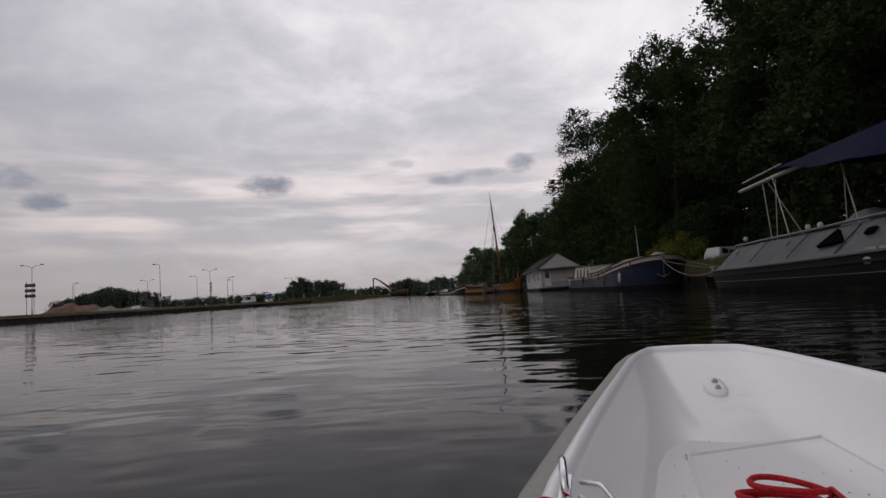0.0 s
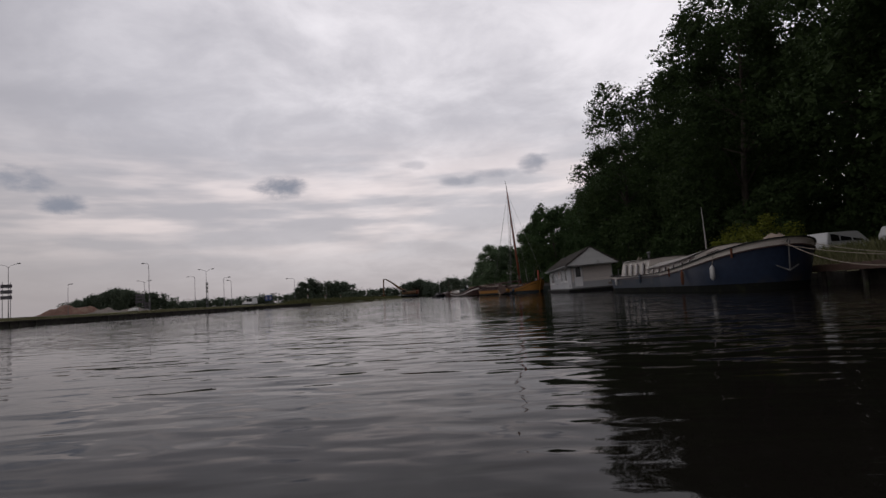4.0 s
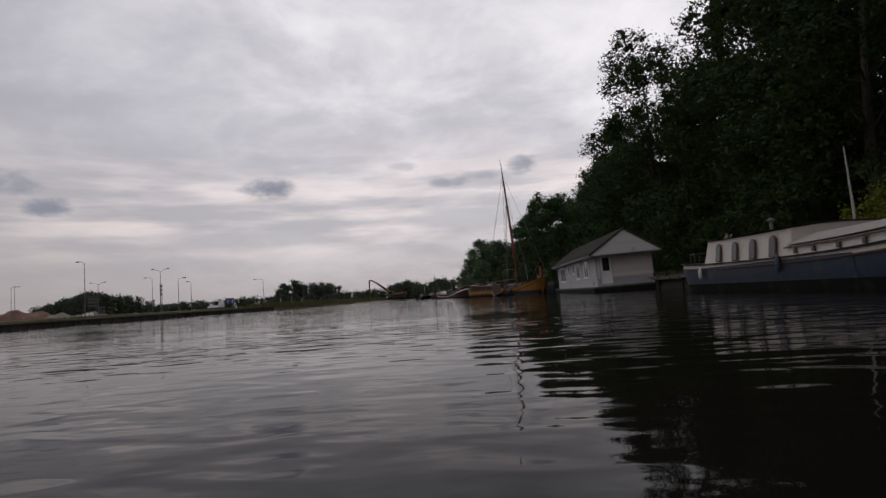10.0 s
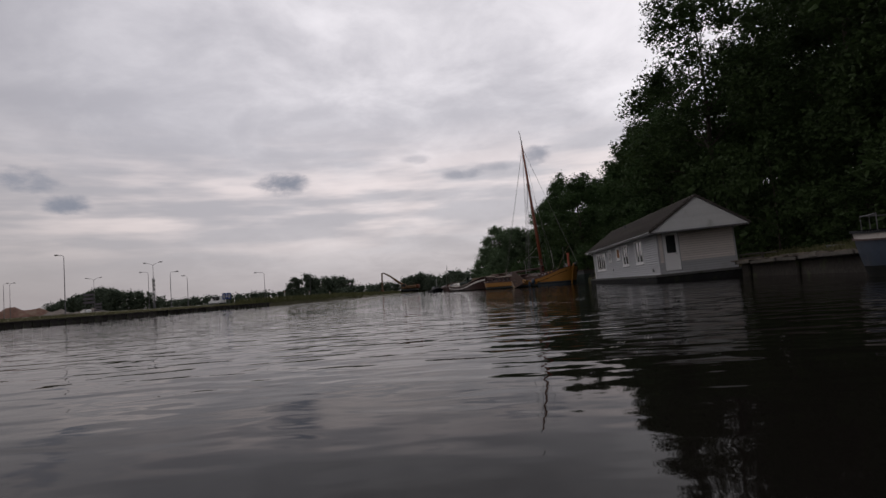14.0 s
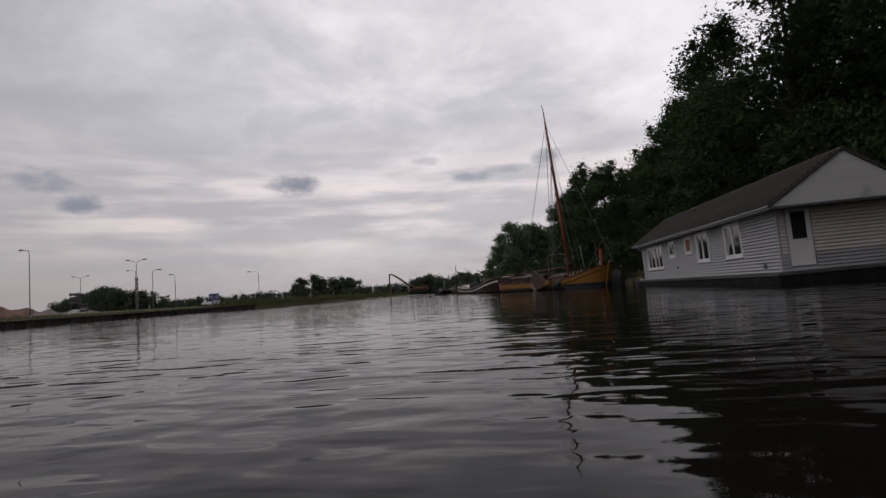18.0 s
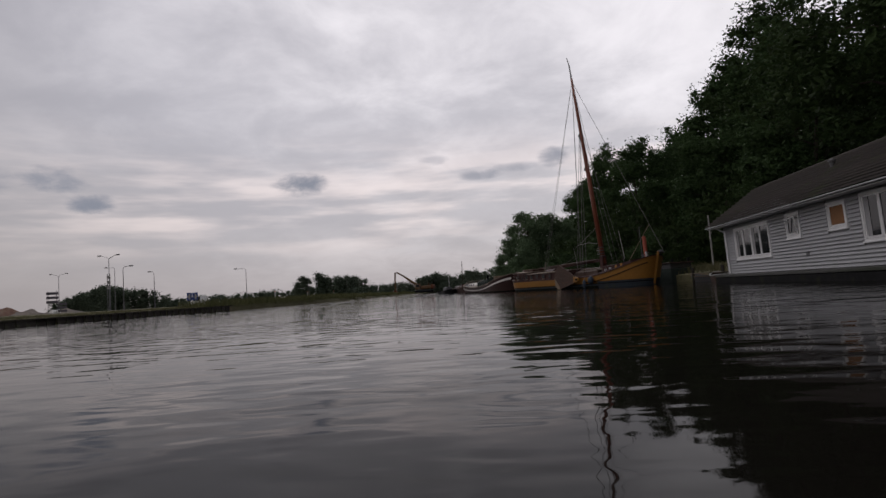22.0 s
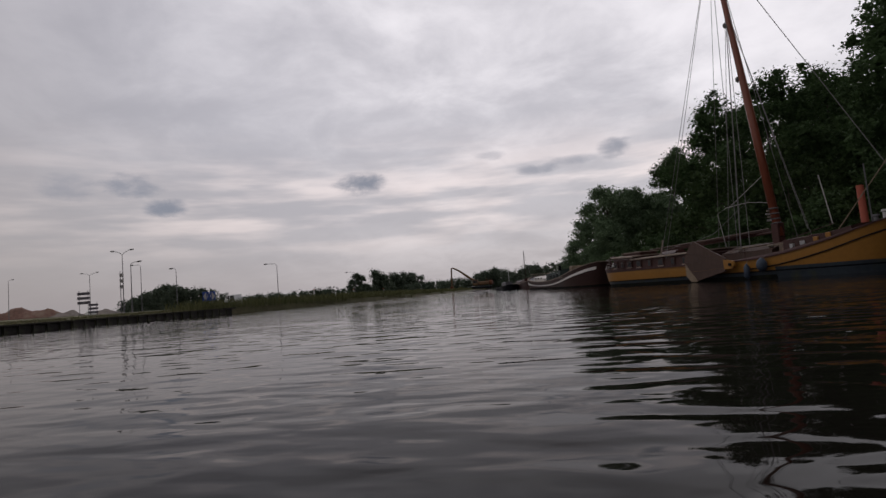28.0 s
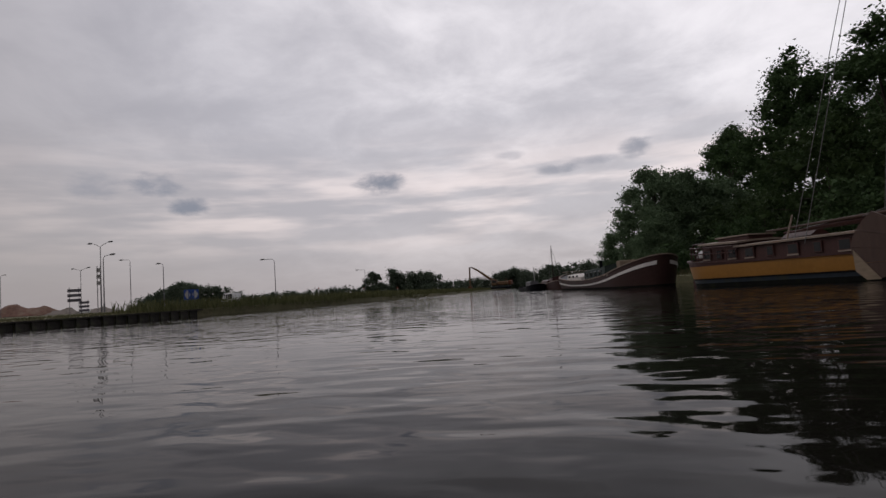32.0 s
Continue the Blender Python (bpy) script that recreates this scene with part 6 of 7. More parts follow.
while y < 71.5:
    run = rj.uniform(1.3, 2.6)
    bm = boxed((-0.03, -run / 2, -0.07), (0.03, run / 2, 0.07), 0.008)
    part("fascia_board", bm, PALE_PLANK, jetty).matrix_basis = pose(11.93 - 0.02 * rj.random(), y + run / 2, 0.78 + rj.uniform(-0.04, 0.03), rj.uniform(-2.5, 1.5), 0, 0)
    y += run + rj.uniform(0.05, 0.35)
part("back_board", boxed((12.5, 60.4, -0.6), (12.56, 73.0, 0.66), 0.01), QUAY, jetty)
for k in range(9):
    part("loose_plank", boxed((-0.09, -1.1, 0), (0.09, 1.1, 0.035), 0.004), (PALE_PLANK, BOARD_BROWN, JETTY)[k % 3], jetty).matrix_basis = pose(12.25 + 0.13 * k, 67.2 + rj.uniform(-1.6, 1.6), 0.905 + 0.02 * (k % 2), 0, 0, rj.uniform(-16, 16))
crate = thing("timber_frame", pose(12.5, 71.6, 0.9, 0, 0, 6), "dark timber frame of an old planter on the jetty", "frame")
for lo, hi in (((-0.1, -1.0, 0), (0, 1.0, 0.1)), ((-0.1, -1.0, 0.24), (0, 1.0, 0.32)), ((-0.1, -1.08, 0), (0, -1.0, 0.32)), ((-0.1, 1.0, 0), (0, 1.08, 0.32)), ((0.7, -1.0, 0.24), (0.8, 1.0, 0.32))):
    part("bar", boxed(lo, hi, 0.008), QUAY, crate)
sk = thing("rowing_boat", pose(11.5, 103.0, 0, 0, 0, 110), "small open grey rowing boat moored by the bank", "boat")
H = Hull(3.6, 1.4, [(0, 0.42), (0.3, 0.36), (0.7, 0.4), (1.0, 0.6)], 0.12, 0.5, 0.3, bottom=-0.15)
part("hull", H.band(0, 1, 0, 4), GREY_IRON, sk, smooth=True)
part("gunwale", H.rail(1, 0.07, 0.05), RAIL_WOOD, sk)
part("floor", H.deck(0.28), JETTY, sk)
for x in (1.0, 2.0):
    part("thwart", boxed((x, -0.6, 0.26), (x + 0.22, 0.6, 0.3), 0.005), JETTY, sk)
sk2 = thing("rowing_boat", pose(9.8, 98.6, 0, 0, 0, 80), "small brown open boat with white bow moored beside the house", "boat")
H = Hull(3.2, 1.3, [(0, 0.45), (0.3, 0.4), (0.7, 0.45), (1.0, 0.62)], 0.12, 0.5, 0.3, bottom=-0.15)
part("hull", H.band(0, 1, 0, 4), BOARD_BROWN, sk2, smooth=True)
part("gunwale", H.rail(1, 0.08, 0.05), FENDER_WHITE, sk2)
part("floor", H.deck(0.28), JETTY, sk2)
part("thwart", boxed((1.2, -0.55, 0.28), (1.45, 0.55, 0.32), 0.005), JETTY, sk2)
block = thing("stone_block", pose(16.6, 71.4, land(16.6, 71.4) - 0.05, 0, 0, 20), "small pale grey concrete block in the grass", "block")
part("block", boxed((-0.3, -0.35, 0), (0.3, 0.35, 0.55), 0.03), GALV, block)
stage = thing("landing_stage", pose(0, 0, 0), "low dark timber landing stage at the bank", "jetty")
for k in range(12):
    part("deck_plank", boxed((9.8, 99.6 + k * 0.5, 0.55), (13.6, 100.06 + k * 0.5, 0.61), 0.006), JETTY, stage)
for x, y in ((10, 99.8), (10, 105.4), (12.5, 99.8), (12.5, 105.4)):
    part("post", tubed([(x, y, -0.9), (x, y, 1.0)], 0.1, 8), QUAY, stage)
shed = thing("work_pontoon", pose(10.5, 111.7, 0, 0, 0, 116), "dark grey-green steel work pontoon behind the yellow barge", "pontoon")
part("pontoon", boxed((-0.9, -1.15, -0.4), (4.2, 1.15, 1.1), 0.05), GREEN_TARP, shed)
part("coaming", boxed((-0.8, -1.05, 1.1), (4.0, 1.05, 1.5), 0.04), GREY_IRON, shed)
part("cover", boxed((-0.95, -1.2, 1.5), (4.1, 1.2, 1.6), 0.03), BOARD_BROWN, shed)
for x in (-0.6, 1.2, 3.4):
    part("bollard", lathe([(0.09, 0), (0.09, 0.22), (0.14, 0.24), (0.12, 0.3)], 8), BLACK_HULL, shed).matrix_basis = pose(x, -0.95, 1.6)
pole = thing("utility_pole", pose(15.1, 116.3, land(15.1, 116.3)), "slim grey wooden pole with a cable to the house", "pole")
part("shaft", tubed([(0, 0, -0.3), (-0.05, 0, 4.4)], [0.09, 0.06], 8), STEEL, pole)
part("cable", tubed(sag((-0.05, 0, 3.1), (-7.0, -21.0, 1.75), 0.35, 12), 0.016, 5), STEEL, pole)


def car(m, label, length, width, height, paint, hood):
    c = thing("parked_van", m, label, "van")
    prof = [(0, 0.45), (0, 0.95), (hood, 1.08), (hood + 0.75, height), (length - 0.25, height - 0.05), (length, 1.1), (length, 0.45)]
    rows = [[(x, sgn * width / 2 * (0.86 if z > 1.15 else 1.0), z) for x, z in prof] for sgn in (-1, 1)]
    bm = bmesh.new()
    g = [[bm.verts.new(p) for p in r] for r in rows]
    for j in range(len(prof)):
        k = (j + 1) % len(prof)
        bm.faces.new((g[0][j], g[0][k], g[1][k], g[1][j]))
    bm.faces.new(g[0])
    bm.faces.new(g[1][::-1])
    bmesh.ops.recalc_face_normals(bm, faces=bm.faces)
    bmesh.ops.bevel(bm, geom=bm.edges[:], offset=0.05, segments=2, affect="EDGES")
    part("body", bm, paint, c, smooth=False)
    for sgn in (-1, 1):
        for x0, x1 in ((hood + 0.55, hood + 1.35), (hood + 1.45, hood + 2.3), (hood + 2.4, length - 0.35)):
            bm = bmesh.new()
            v = [bm.verts.new((x, sgn * y, z)) for x, y, z in ((x0, width / 2 * 0.985, 1.16), (x1, width / 2 * 0.985, 1.16), (x1 - 0.04, width / 2 * 0.885, height - 0.16), (x0 + 0.3 * (x0 < hood + 0.6), width / 2 * 0.885, height - 0.16))]
            f = bm.faces.new(v)
            bmesh.ops.solidify(bm, geom=[f], thickness=0.02 * sgn)
            part("side_window", bm, GLASS, c)
        for x in (0.85, length - 0.85):
            bm = lathe([(0.2, -0.1), (0.31, -0.09), (0.32, 0), (0.31, 0.09), (0.2, 0.1)], 16)
            bm.transform(Matrix.Translation((x, sgn * (width / 2 - 0.08), 0.32)) @ Matrix.Rotation(math.pi / 2, 4, "X"))
            w = part("tyre", bm, BLACK_HULL, c)
            bm = lathe([(0.03, -0.11), (0.19, -0.1), (0.19, 0.1), (0.03, 0.11)], 12)
            bm.transform(Matrix.Translation((x, sgn * (width / 2 - 0.08), 0.32)) @ Matrix.Rotation(math.pi / 2, 4, "X"))
            part("rim", bm, STEEL, w)
    bm = bmesh.new()
    v = [bm.verts.new(p) for p in ((hood + 0.04, -width / 2 * 0.92, 1.13), (hood + 0.04, width / 2 * 0.92, 1.13), (hood + 0.68, width / 2 * 0.8, height - 0.08), (hood + 0.68, -width / 2 * 0.8, height - 0.08))]
    f = bm.faces.new(v)
    bmesh.ops.solidify(bm, geom=[f], thickness=0.02)
    part("windscreen", bm, GLASS, c)
    for sgn in (-1, 1):
        part("headlight", boxed((-0.03, sgn * width * 0.36 - 0.14, 0.72), (0.06, sgn * width * 0.36 + 0.14, 0.88), 0.02), FENDER_WHITE, c)
    part("bumper", boxed((-0.08, -width / 2 + 0.05, 0.4), (0.06, width / 2 - 0.05, 0.6), 0.03), GREY_IRON, c)
    return c


car(pose(23.5, 49.6, land(23.5, 49.6) - 0.05, 0, 0, 200), "pale grey delivery van parked on the grass under the trees", 4.4, 1.75, 1.75, CAR_WHITE, 1.0)
car(pose(26.9, 48.6, land(26.9, 48.6) + 0.0, 0, 0, 205), "pale grey estate car parked under the trees", 4.2, 1.75, 1.7, CAR_WHITE, 1.1)

flag = thing("bank_pole", pose(15.2, 53.9, land(15.2, 53.9)), "slim pale pole on the bank behind the navy barge", "pole")
part("shaft", tubed([(0, 0, -0.2), (-0.03, 0, 2.6), (-0.12, 0, 5.1)], [0.08, 0.06, 0.025], 8), STEEL, flag)

planking = thing("bank_stage", pose(0, 0, 0), "low dark brown plank stage on the bank between the barges", "jetty")
for k in range(18):
    part("deck_plank", boxed((13.0, 25.6 + k * 0.62, 0.8 + 0.01 * (k % 3)), (15.2, 26.17 + k * 0.62, 0.86 + 0.01 * (k % 3)), 0.006), BOARD_BROWN, planking)
for k in range(5):
    part("post", tubed([(13.15, 25.9 + k * 2.6, -0.9), (13.15, 25.9 + k * 2.6, 0.8)], 0.1, 8), QUAY, planking)
part("fascia", boxed((12.96, 25.5, 0.6), (13.0, 36.8, 0.82), 0.004), BOARD_BROWN, planking)

# ---- road side: lamps, signs, machine, houses ----


def lamp(x, y, h, arms, label, reach=1.6, turn=0.0, group="street lamps on the far bank"):
    z = land(x, y)
    ob = tagged(thing("street_lamp", pose(x, y, z - 0.1, 0, 0, turn), label, "street lamp"), group=group)
    part("pole", tubed([(0, 0, 0), (0, 0, 1.2), (0, 0, 1.21), (0, 0, h - z - 0.5)], [0.11, 0.11, 0.08, 0.05], 8), GALV, ob)
    for sgn in arms:
        bend = [(0, 0, h - z - 0.52), (sgn * 0.06, 0, h - z - 0.2), (sgn * 0.3, 0, h - z), (sgn * reach, 0, h - z + 0.1)]
        if len(arms) > 1:
            bend = [(0, 0, h - z - 0.52), (sgn * 0.5, 0, h - z - 0.2), (sgn * reach, 0, h - z + 0.15)]
        part("arm", tubed(bend, 0.042, 6), GALV, ob)
        q = bend[-1]
        bm = skin([[(q[0] + sgn * d, w * math.cos(a), q[2] + 0.02 + 0.13 * w / 0.2 * math.sin(a)) for a in steps(0, math.tau, 8)] for d, w in ((-0.12, 0.06), (0.08, 0.15), (0.45, 0.17), (0.72, 0.08))])
        hd = part("lamp_head", bm, LAMP_GREY, ob)
        part("lens", boxed((min(q[0], q[0] + sgn * 0.55), -0.11, q[2] - 0.11), (max(q[0], q[0] + sgn * 0.55), 0.11, q[2] - 0.07), 0.02), SIGN_PALE, hd)
    return ob


lamp(-77.7, 165.0, 11.6, (-1, 1), "tall twin-arm street lamp on a grey pole")
lamp(-76.6, 136.2, 11.8, (-1,), "tall single-arm street lamp on a grey pole", 1.1)
lamp(-58.7, 182.2, 8.4, (-1,), "single-arm street lamp on the grass bank", 2.0)
lamp(-75.4, 175.4, 8.7, (-1,), "single-arm street lamp on a grey pole", 0.7)
lamp(-68.7, 156.4, 8.6, (1,), "single-arm street lamp on a grey pole", 1.2)
lamp(-92.4, 186.7, 11.2, (-1,), "single-arm street lamp on a grey pole", 1.8)
lamp(-97.0, 121.0, 12.1, (-1, 1), "tall twin-arm street lamp on a grey pole", 2.0)
lamp(-138.6, 191.9, 11.6, (1,), "single-arm street lamp on a grey pole", 0.9)
lamp(-150.0, 206.8, 12.6, (1,), "tall single-arm street lamp on a grey pole", 1.2)
lamp(-116.0, 198.0, 11.5, (-1, 1), "twin-arm street lamp on a grey pole", 1.9)
lamp(-65.2, 239.3, 8.3, (-1,), "single-arm street lamp far along the grass bank", 2.0)


def board_sign(x, y, z0, boards, w, h, gap, turn, mat, label):
    z = land(x, y)
    ob = tagged(thing("direction_sign", pose(x, y, z, 0, 0, turn), label, "road sign"), group="road signs on the far bank")
    for dx in (-0.35 * w, 0.35 * w):
        part("post", tubed([(dx, 0.06, -0.2), (dx, 0.06, z0 - z + boards * (h + gap))], 0.06, 6), GALV, ob)
    for k in range(boards):
        zz = z0 - z + k * (h + gap)
        b = part("panel", boxed((-w / 2, -0.03, zz), (w / 2, 0.03, zz + h), 0.01), mat, ob)
        part("legend_bar", boxed((-w * 0.4, -0.045, zz + h * 0.44), (w * 0.25, -0.034, zz + h * 0.56)), GALV, b)
    return ob


board_sign(-117.5, 197.6, 4.2, 3, 2.6, 0.66, 0.42, 30, SIGN_DARK, "three dark stacked direction boards on posts")
board_sign(-114.6, 197.4, 1.9, 3, 2.0, 0.5, 0.36, 30, SIGN_DARK, "three dark stacked direction boards on low posts")
board_sign(-77.0, 163.9, 5.2, 3, 0.6, 0.6, 0.35, 30, STEEL, "three small grey panels on the lamp pole")
board_sign(-97.0, 120.5, 5.0, 3, 1.9, 0.7, 0.45, 35, SIGN_DARK, "three grey stacked panels by the lamp pole")


def chevron(x, y, turn):
    z = land(x, y)
    ob = thing("chevron_sign", pose(x, y, z, 0, 0, turn), "pair of blue road signs with white diamonds and arrows", "road sign")
    for dx, flip in ((-0.47, 1), (0.47, -1)):
        part("post", tubed([(dx, 0.05, -0.2), (dx, 0.05, 2.4)], 0.05, 6), GALV, ob)
        b = part("panel", boxed((dx - 0.44, -0.03, 1.05), (dx + 0.44, 0.03, 2.42), 0.02), SIGN_BLUE, ob)
        part("diamond", prism([(dx - 0.38 * flip, 1.73), (dx - 0.05 * flip, 1.2), (dx + 0.1 * flip, 1.2), (dx + 0.1 * flip, 2.28), (dx - 0.05 * flip, 2.28)], 0.01, pose(0, -0.045, 0)), SIGN_PALE, b)
        part("arrow", prism([(dx + 0.22 * flip, 1.45), (dx + 0.36 * flip, 1.73), (dx + 0.22 * flip, 2.0)], 0.01, pose(0, -0.045, 0)), SIGN_PALE, b)
    return ob


chevron(-58.5, 160.4, 40)

digger = thing("excavator", pose(-72, 487, land(-72, 487)), "ochre long-reach excavator on the far bank", "excavator")
digger.scale = (1.5, 1.5, 1.26)
for y in (-5, 2.6):
    part("track", boxed((0, y, 0), (8.5, y + 2.4, 1.5), 0.5), BLACK_HULL, digger)
part("turntable", lathe([(1.6, 1.4), (1.6, 2.0), (1.3, 2.1)], 14), GREY_IRON, digger).matrix_basis = pose(4, 0, 0)
part("engine_housing", boxed((3.2, -3.2, 2.0), (8.2, 3.2, 4.0), 0.4), MACHINE, digger)
part("counterweight", boxed((8.0, -3.0, 1.9), (9.6, 3.0, 4.4), 0.5), RUST, digger)
cab = part("cab", boxed((0.6, -3.4, 2.0), (3.0, -0.9, 5.2), 0.3), MACHINE, digger)
part("cab_window", boxed((0.56, -3.1, 3.4), (0.6, -1.2, 4.9), 0.01), DARK_GLASS, cab)
part("side_window", boxed((0.9, -3.44, 3.4), (2.7, -3.4, 4.9), 0.01), DARK_GLASS, cab)
part("exhaust", tubed([(6.6, 1.4, 4.0), (6.6, 1.4, 5.4)], 0.18, 8), RUST, digger)
part("boom", tubed([(3, 1, 3.2), (-1.4, 1, 6.6), (-6, 1, 10.8), (-9.0, 1, 12.9), (-9.9, 1, 12.6)], [0.6, 0.65, 0.5, 0.4, 0.32], 8), MACHINE, digger)
part("dipper", tubed([(-9.9, 1, 12.9), (-10.1, 1, 8), (-10.2, 1, 1.2)], [0.4, 0.36, 0.28], 8), MACHINE, digger)
part("ram", tubed([(1.6, 1.2, 3.0), (-3.4, 1.2, 7.6)], 0.22, 6), STEEL, digger)
part("bucket", prism([(-11.4, 0.4), (-9.4, 0.2), (-9.5, 2.2), (-10.6, 2.6)], 2.4, pose(0, -0.2, 0)), RUST, digger)


def heap(x, y, length, width, height, turn, mat, seed, label):
    """A dug-out heap of loose soil with an uneven crest and run-out toes."""
    def spot(u, v):
        r = math.hypot(u, v)
        n = noise.noise((u * 2.3 + seed, v * 2.3, seed)) + 0.5 * noise.noise((u * 6 + seed, v * 6, seed))
        crest = 0.8 + 0.35 * noise.noise((u * 3.1, seed * 1.7, 0))
        h = max(0.0, 1 - r ** 2.0) * crest * (1 + 0.4 * n)
        return (u * length / 2, v * width / 2, height * h - 0.3 * r * r)
    ob = thing("soil_heap", pose(x, y, land(x, y), 0, 0, turn), label, "heap", "soil heaps beyond the road")
    part("heap", grid(spot, steps(-1, 1, 28), steps(-1, 1, 18)), mat, ob, smooth=False)
    return ob


heap(-157, 218, 26, 12, 4.3, 35, SOIL_RED, 1.3, "red-brown heap of dug soil beyond the road")
heap(-146, 221, 15, 9, 2.3, 35, SAND, 7.7, "grey sand heap beyond the road")
heap(-135, 222, 14, 8, 1.8, 35, SAND, 9.2, "grey sand and rubble heap beside the road")
car(pose(-84, 204, land(-84, 204) + 0.02, 0, 0, -28), "white delivery van on the road behind the reeds", 5.6, 2.0, 2.5, VAN_WHITE, 0.9)
car(pose(-130, 212, land(-130, 212) + 0.02, 0, 0, -35), "white estate car beside the sand heaps", 4.3, 1.75, 1.5, VAN_WHITE, 1.1)

# marker posts in the far grass
for k, (x, y) in enumerate(((-62, 205), (-66, 240), (-70, 280))):
    mk = tagged(thing("marker_post", pose(x, y, land(x, y)), "white marker post in the reeds", "post"), group="marker posts")
    part("post", tubed([(0, 0, 0), (0, 0, 2.2)], 0.12, 6), FENDER_WHITE, mk)
    part("cap", tubed([(0, 0, 2.2), (0, 0, 2.5)], 0.14, 6), STACK_RED, mk)

# ---- the white dinghy ----
dinghy = thing("dinghy", pose(0.96, 2.72, 0, 0, 0, -11.0), "small white fibreglass dinghy with grey rub rail and red rope", "dinghy")
HALF = [(0, 0), (0.02, 0.13), (0.05, 0.205), (0.14, 0.24), (0.37, 0.297), (0.95, 0.385), (1.43, 0.458), (1.93, 0.52), (2.5, 0.555), (3.3, 0.52), (3.34, 0.46), (3.36, 0.0)]


def rim(d, side, inset, z, slide=0.0):
    h = along(HALF, d)
    h = h - inset if h > 0.24 else h * (1 - inset / 0.24)
    fwd = -d - inset * 1.25 * max(0, 1 - d / 0.5) + inset * max(0, (d - 3.1) / 0.26) - slide * max(0, 1 - d / 1.1)
    return (side * h, fwd, z)


DS = [0, 0.004, 0.012, 0.02, 0.04, 0.06, 0.1, 0.14, 0.25, 0.4, 0.6, 0.8, 0.95, 1.2, 1.5, 1.9, 2.2, 2.5, 2.8, 3.1, 3.3, 3.34, 3.36]


def dinghy_shell(profile):
    bm = bmesh.new()
    loop = [(d, -1) for d in DS] + [(d, 1) for d in DS[::-1][1:-1]]
    g = [[bm.verts.new(rim(d, sd, *p)) for p in profile] for d, sd in loop]
    for a, b in zip(g, g[1:] + g[:1]):
        for j in range(len(profile) - 1):
            bm.faces.new((a[j], b[j], b[j + 1], a[j + 1]))
    bmesh.ops.remove_doubles(bm, verts=bm.verts[:], dist=1e-5)
    bmesh.ops.recalc_face_normals(bm, faces=bm.faces)
    return bm


part("outer_hull", dinghy_shell([(0.2, -0.12), (0.07, -0.06), (0.02, 0.05), (0.0, 0.14)]), GELCOAT, dinghy, smooth=True)
part("rub_rail", dinghy_shell([(0.0, 0.12), (-0.036, 0.135), (-0.046, 0.165), (-0.042, 0.192), (-0.02, 0.202), (0.0, 0.2)]), GREY_RUBBER, dinghy, "grey rubber rub rail", smooth=True)
part("gunwale", dinghy_shell([(0.0, 0.2), (0.006, 0.216), (0.02, 0.224), (0.036, 0.216), (0.042, 0.2)]), GELCOAT, dinghy, "glossy white rounded gunwale", smooth=True)
part("inner_liner", dinghy_shell([(0.042, 0.2, 0.0), (0.05, 0.165, 0.14), (0.065, 0.12, 0.34), (0.09, 0.07, 0.54), (0.12, 0.038, 0.7), (0.15, 0.022, 0.8)]), GELCOAT, dinghy, smooth=True)
bm = bmesh.new()
g = [[bm.verts.new(rim(d, s, 0.132, 0.027, 0.74)) for s in (-1, 1)] for d in DS[6:-2]]
for a, b in zip(g, g[1:]):
    bm.faces.new((a[0], a[1], b[1], b[0]))
part("floor", bm, GELCOAT, dinghy)
bm = prism([(-0.2, -1.13), (0.2, -0.92), (0.27, -2.0), (-0.27, -2.0)], 0.02, Matrix(((1, 0, 0, 0), (0, 0, 1, 0), (0, 1, 0, 0.018), (0, 0, 0, 1))))
bmesh.ops.bevel(bm, geom=bm.edges[:], offset=0.007, segments=2, affect="EDGES")
part("floor_panel", bm, GELCOAT, dinghy, "raised non-slip floor panel")
part("thwart", boxed((-0.5, -3.1, 0.12), (0.5, -2.72, 0.16), 0.015), GELCOAT, dinghy)
bm = lathe([(0.03, 0.012), (0.058, 0.011), (0.063, 0.006), (0.064, -0.02)], 24)
bm.transform(Matrix.Rotation(math.pi / 2, 4, "X") @ Matrix.Diagonal((0.62, 1, 1, 1)))
plate = part("fitting_plate", bm, GELCOAT, dinghy, "oval white fitting plate with two bolts", smooth=True)
plate.matrix_basis = pose(0.0, -0.51, 0.112, -69, 0, 4)
for z in (0.024, -0.02):
    b = part("bolt", lathe([(0.011, 0), (0.011, 0.005), (0.006, 0.007), (0.006, 0.012), (0.001, 0.013)], 10), BOLT, plate)
    b.matrix_basis = pose(0.003, -0.011, z, 90, 0, 0)
cleat = part("gunwale_cleat", tubed([(-0.475, -2.03, 0.228), (-0.478, -2.02, 0.252), (-0.482, -1.96, 0.262), (-0.486, -1.91, 0.252), (-0.488, -1.9, 0.226)], 0.006, 8), CHROME, dinghy, "chrome cleat on the gunwale", smooth=True)
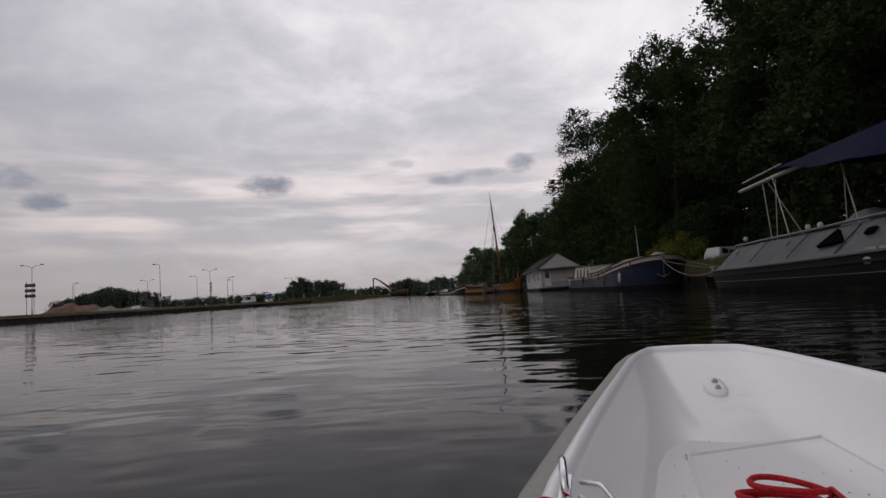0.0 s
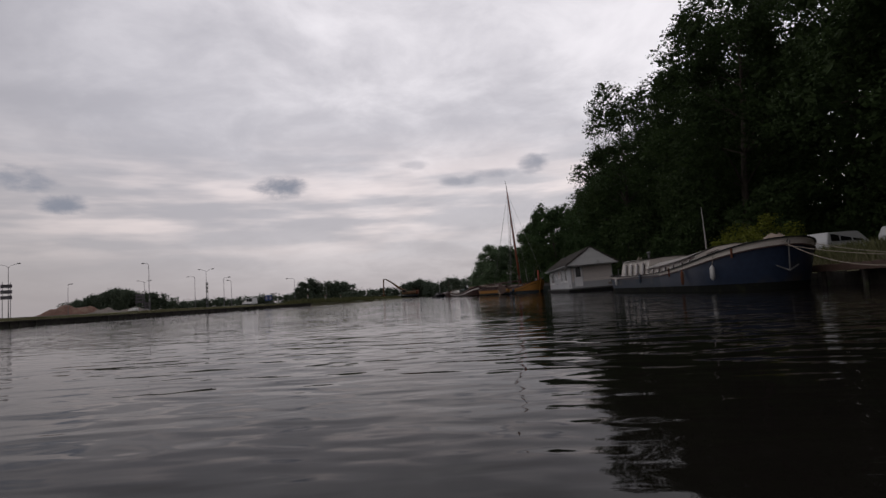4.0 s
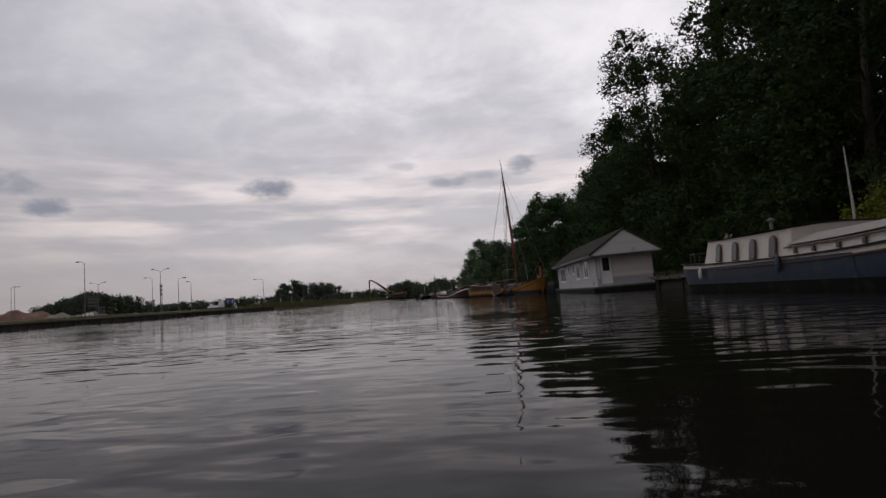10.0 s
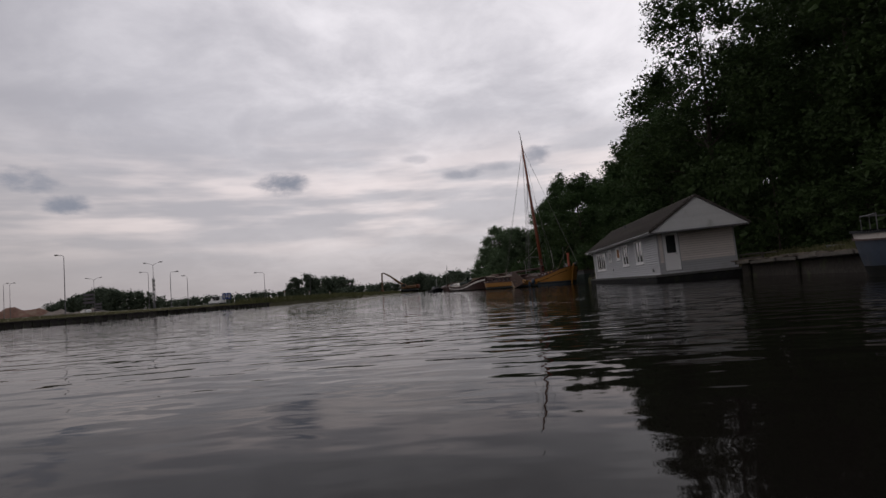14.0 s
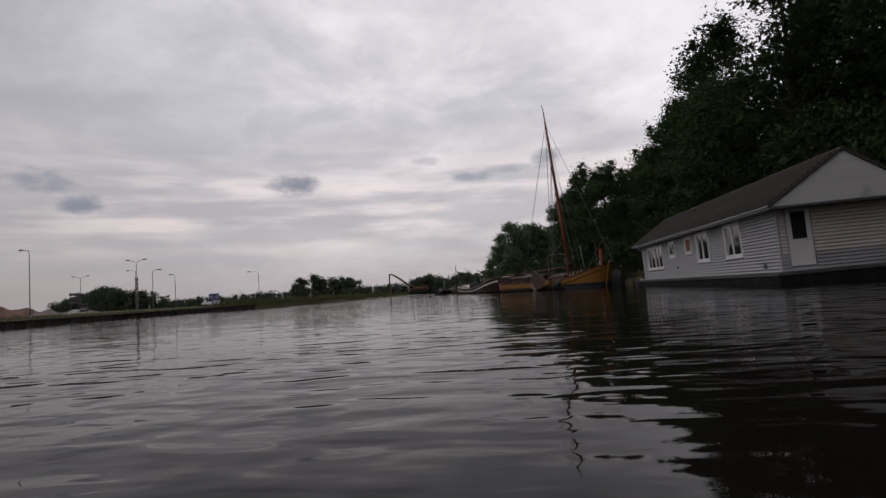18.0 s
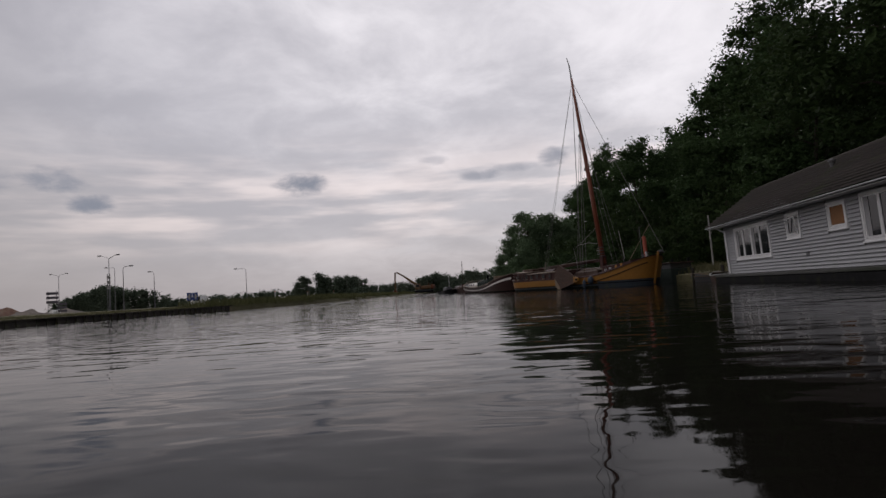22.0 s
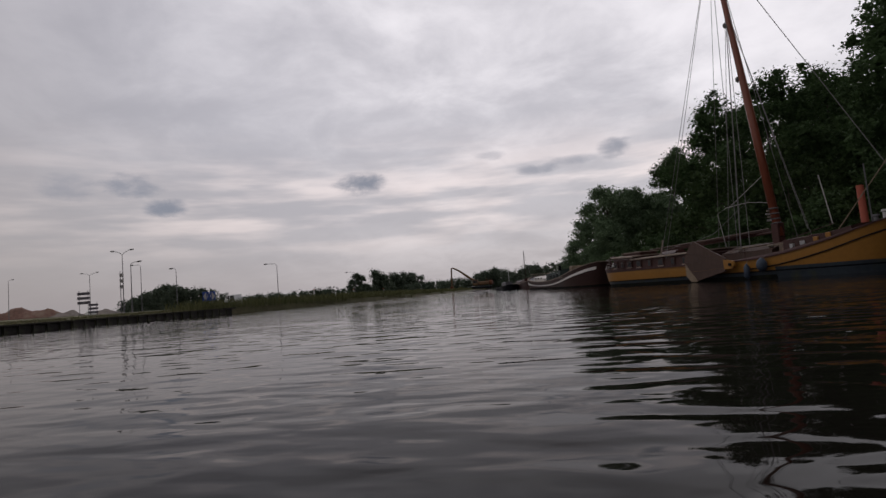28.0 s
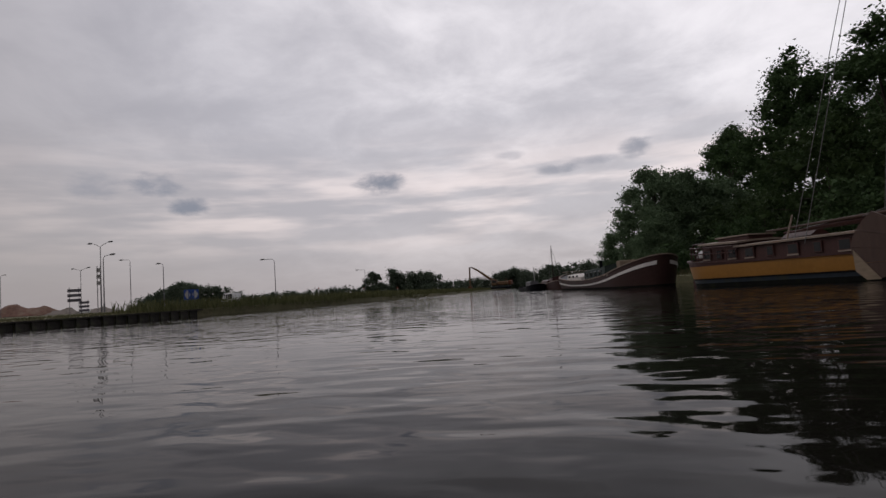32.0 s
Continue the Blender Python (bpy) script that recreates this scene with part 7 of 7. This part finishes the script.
part("cleat_base", boxed((-0.49, -2.04, 0.222), (-0.472, -1.9, 0.225), 0.001), CHROME, cleat)
part("shackle", tubed([(-0.46, -1.93, 0.222), (-0.43, -1.94, 0.222), (-0.4, -1.99, 0.2), (-0.42, -2.03, 0.2), (-0.46, -1.99, 0.222)], 0.004, 8), CHROME, dinghy, smooth=True)
part("fender_cord", tubed([(-0.545, -2.12, 0.2), (-0.54, -2.05, 0.222), (-0.505, -2.04, 0.23), (-0.475, -2.06, 0.232), (-0.425, -2.08, 0.216), (-0.385, -2.07, 0.2)], 0.008, 7), RED_ROPE, dinghy, "red cord tied round the cleat", smooth=True)
coil = []
for k in range(90):
    a = k * 0.21
    coil.append((-0.07 + (0.076 + 0.014 * math.sin(a * 0.7)) * math.cos(a), -1.515 + (0.05 + 0.012 * math.cos(a * 1.3)) * math.sin(a), 0.05 + 0.012 * math.sin(a * 0.5) + 0.0004 * k))
part("rope_coil", tubed([(-0.17, -1.5, 0.046)] + coil + [(0.05, -1.72, 0.05)], 0.0065, 7), RED_ROPE, dinghy, "loose coil of red braided rope", smooth=True)
part("rope_end", tubed([(-0.385, -2.07, 0.2), (-0.25, -1.9, 0.06), (-0.1, -1.7, 0.05), (0.1, -1.62, 0.05)], 0.0075, 7), RED_ROPE, dinghy)

bm = bmesh.new()
rs_ = random.Random(8)
for k in range(110):
    d = rs_.uniform(0.8, 2.0)
    x = rs_.uniform(-1, 1) * (along(HALF, d) - 0.16)
    on_panel = -2.0 < -d < -1.15 and abs(x) < 0.2
    s = rs_.uniform(0.0007, 0.0022)
    z = 0.0385 if on_panel else 0.0275
    bmesh.ops.create_cone(bm, cap_ends=True, segments=5, radius1=s, radius2=s * 0.5, depth=s * 0.6, matrix=Matrix.Translation((x, -d, z)))
tagged(part("dirt_specks", bm, BLACK_SPECK, dinghy, "scattered specks of dark grit"), kind="stuff")

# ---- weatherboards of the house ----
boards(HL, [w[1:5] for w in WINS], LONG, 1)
boards(HW, [DOOR], FRONT, 2, FRONT_BOARD_LIT)
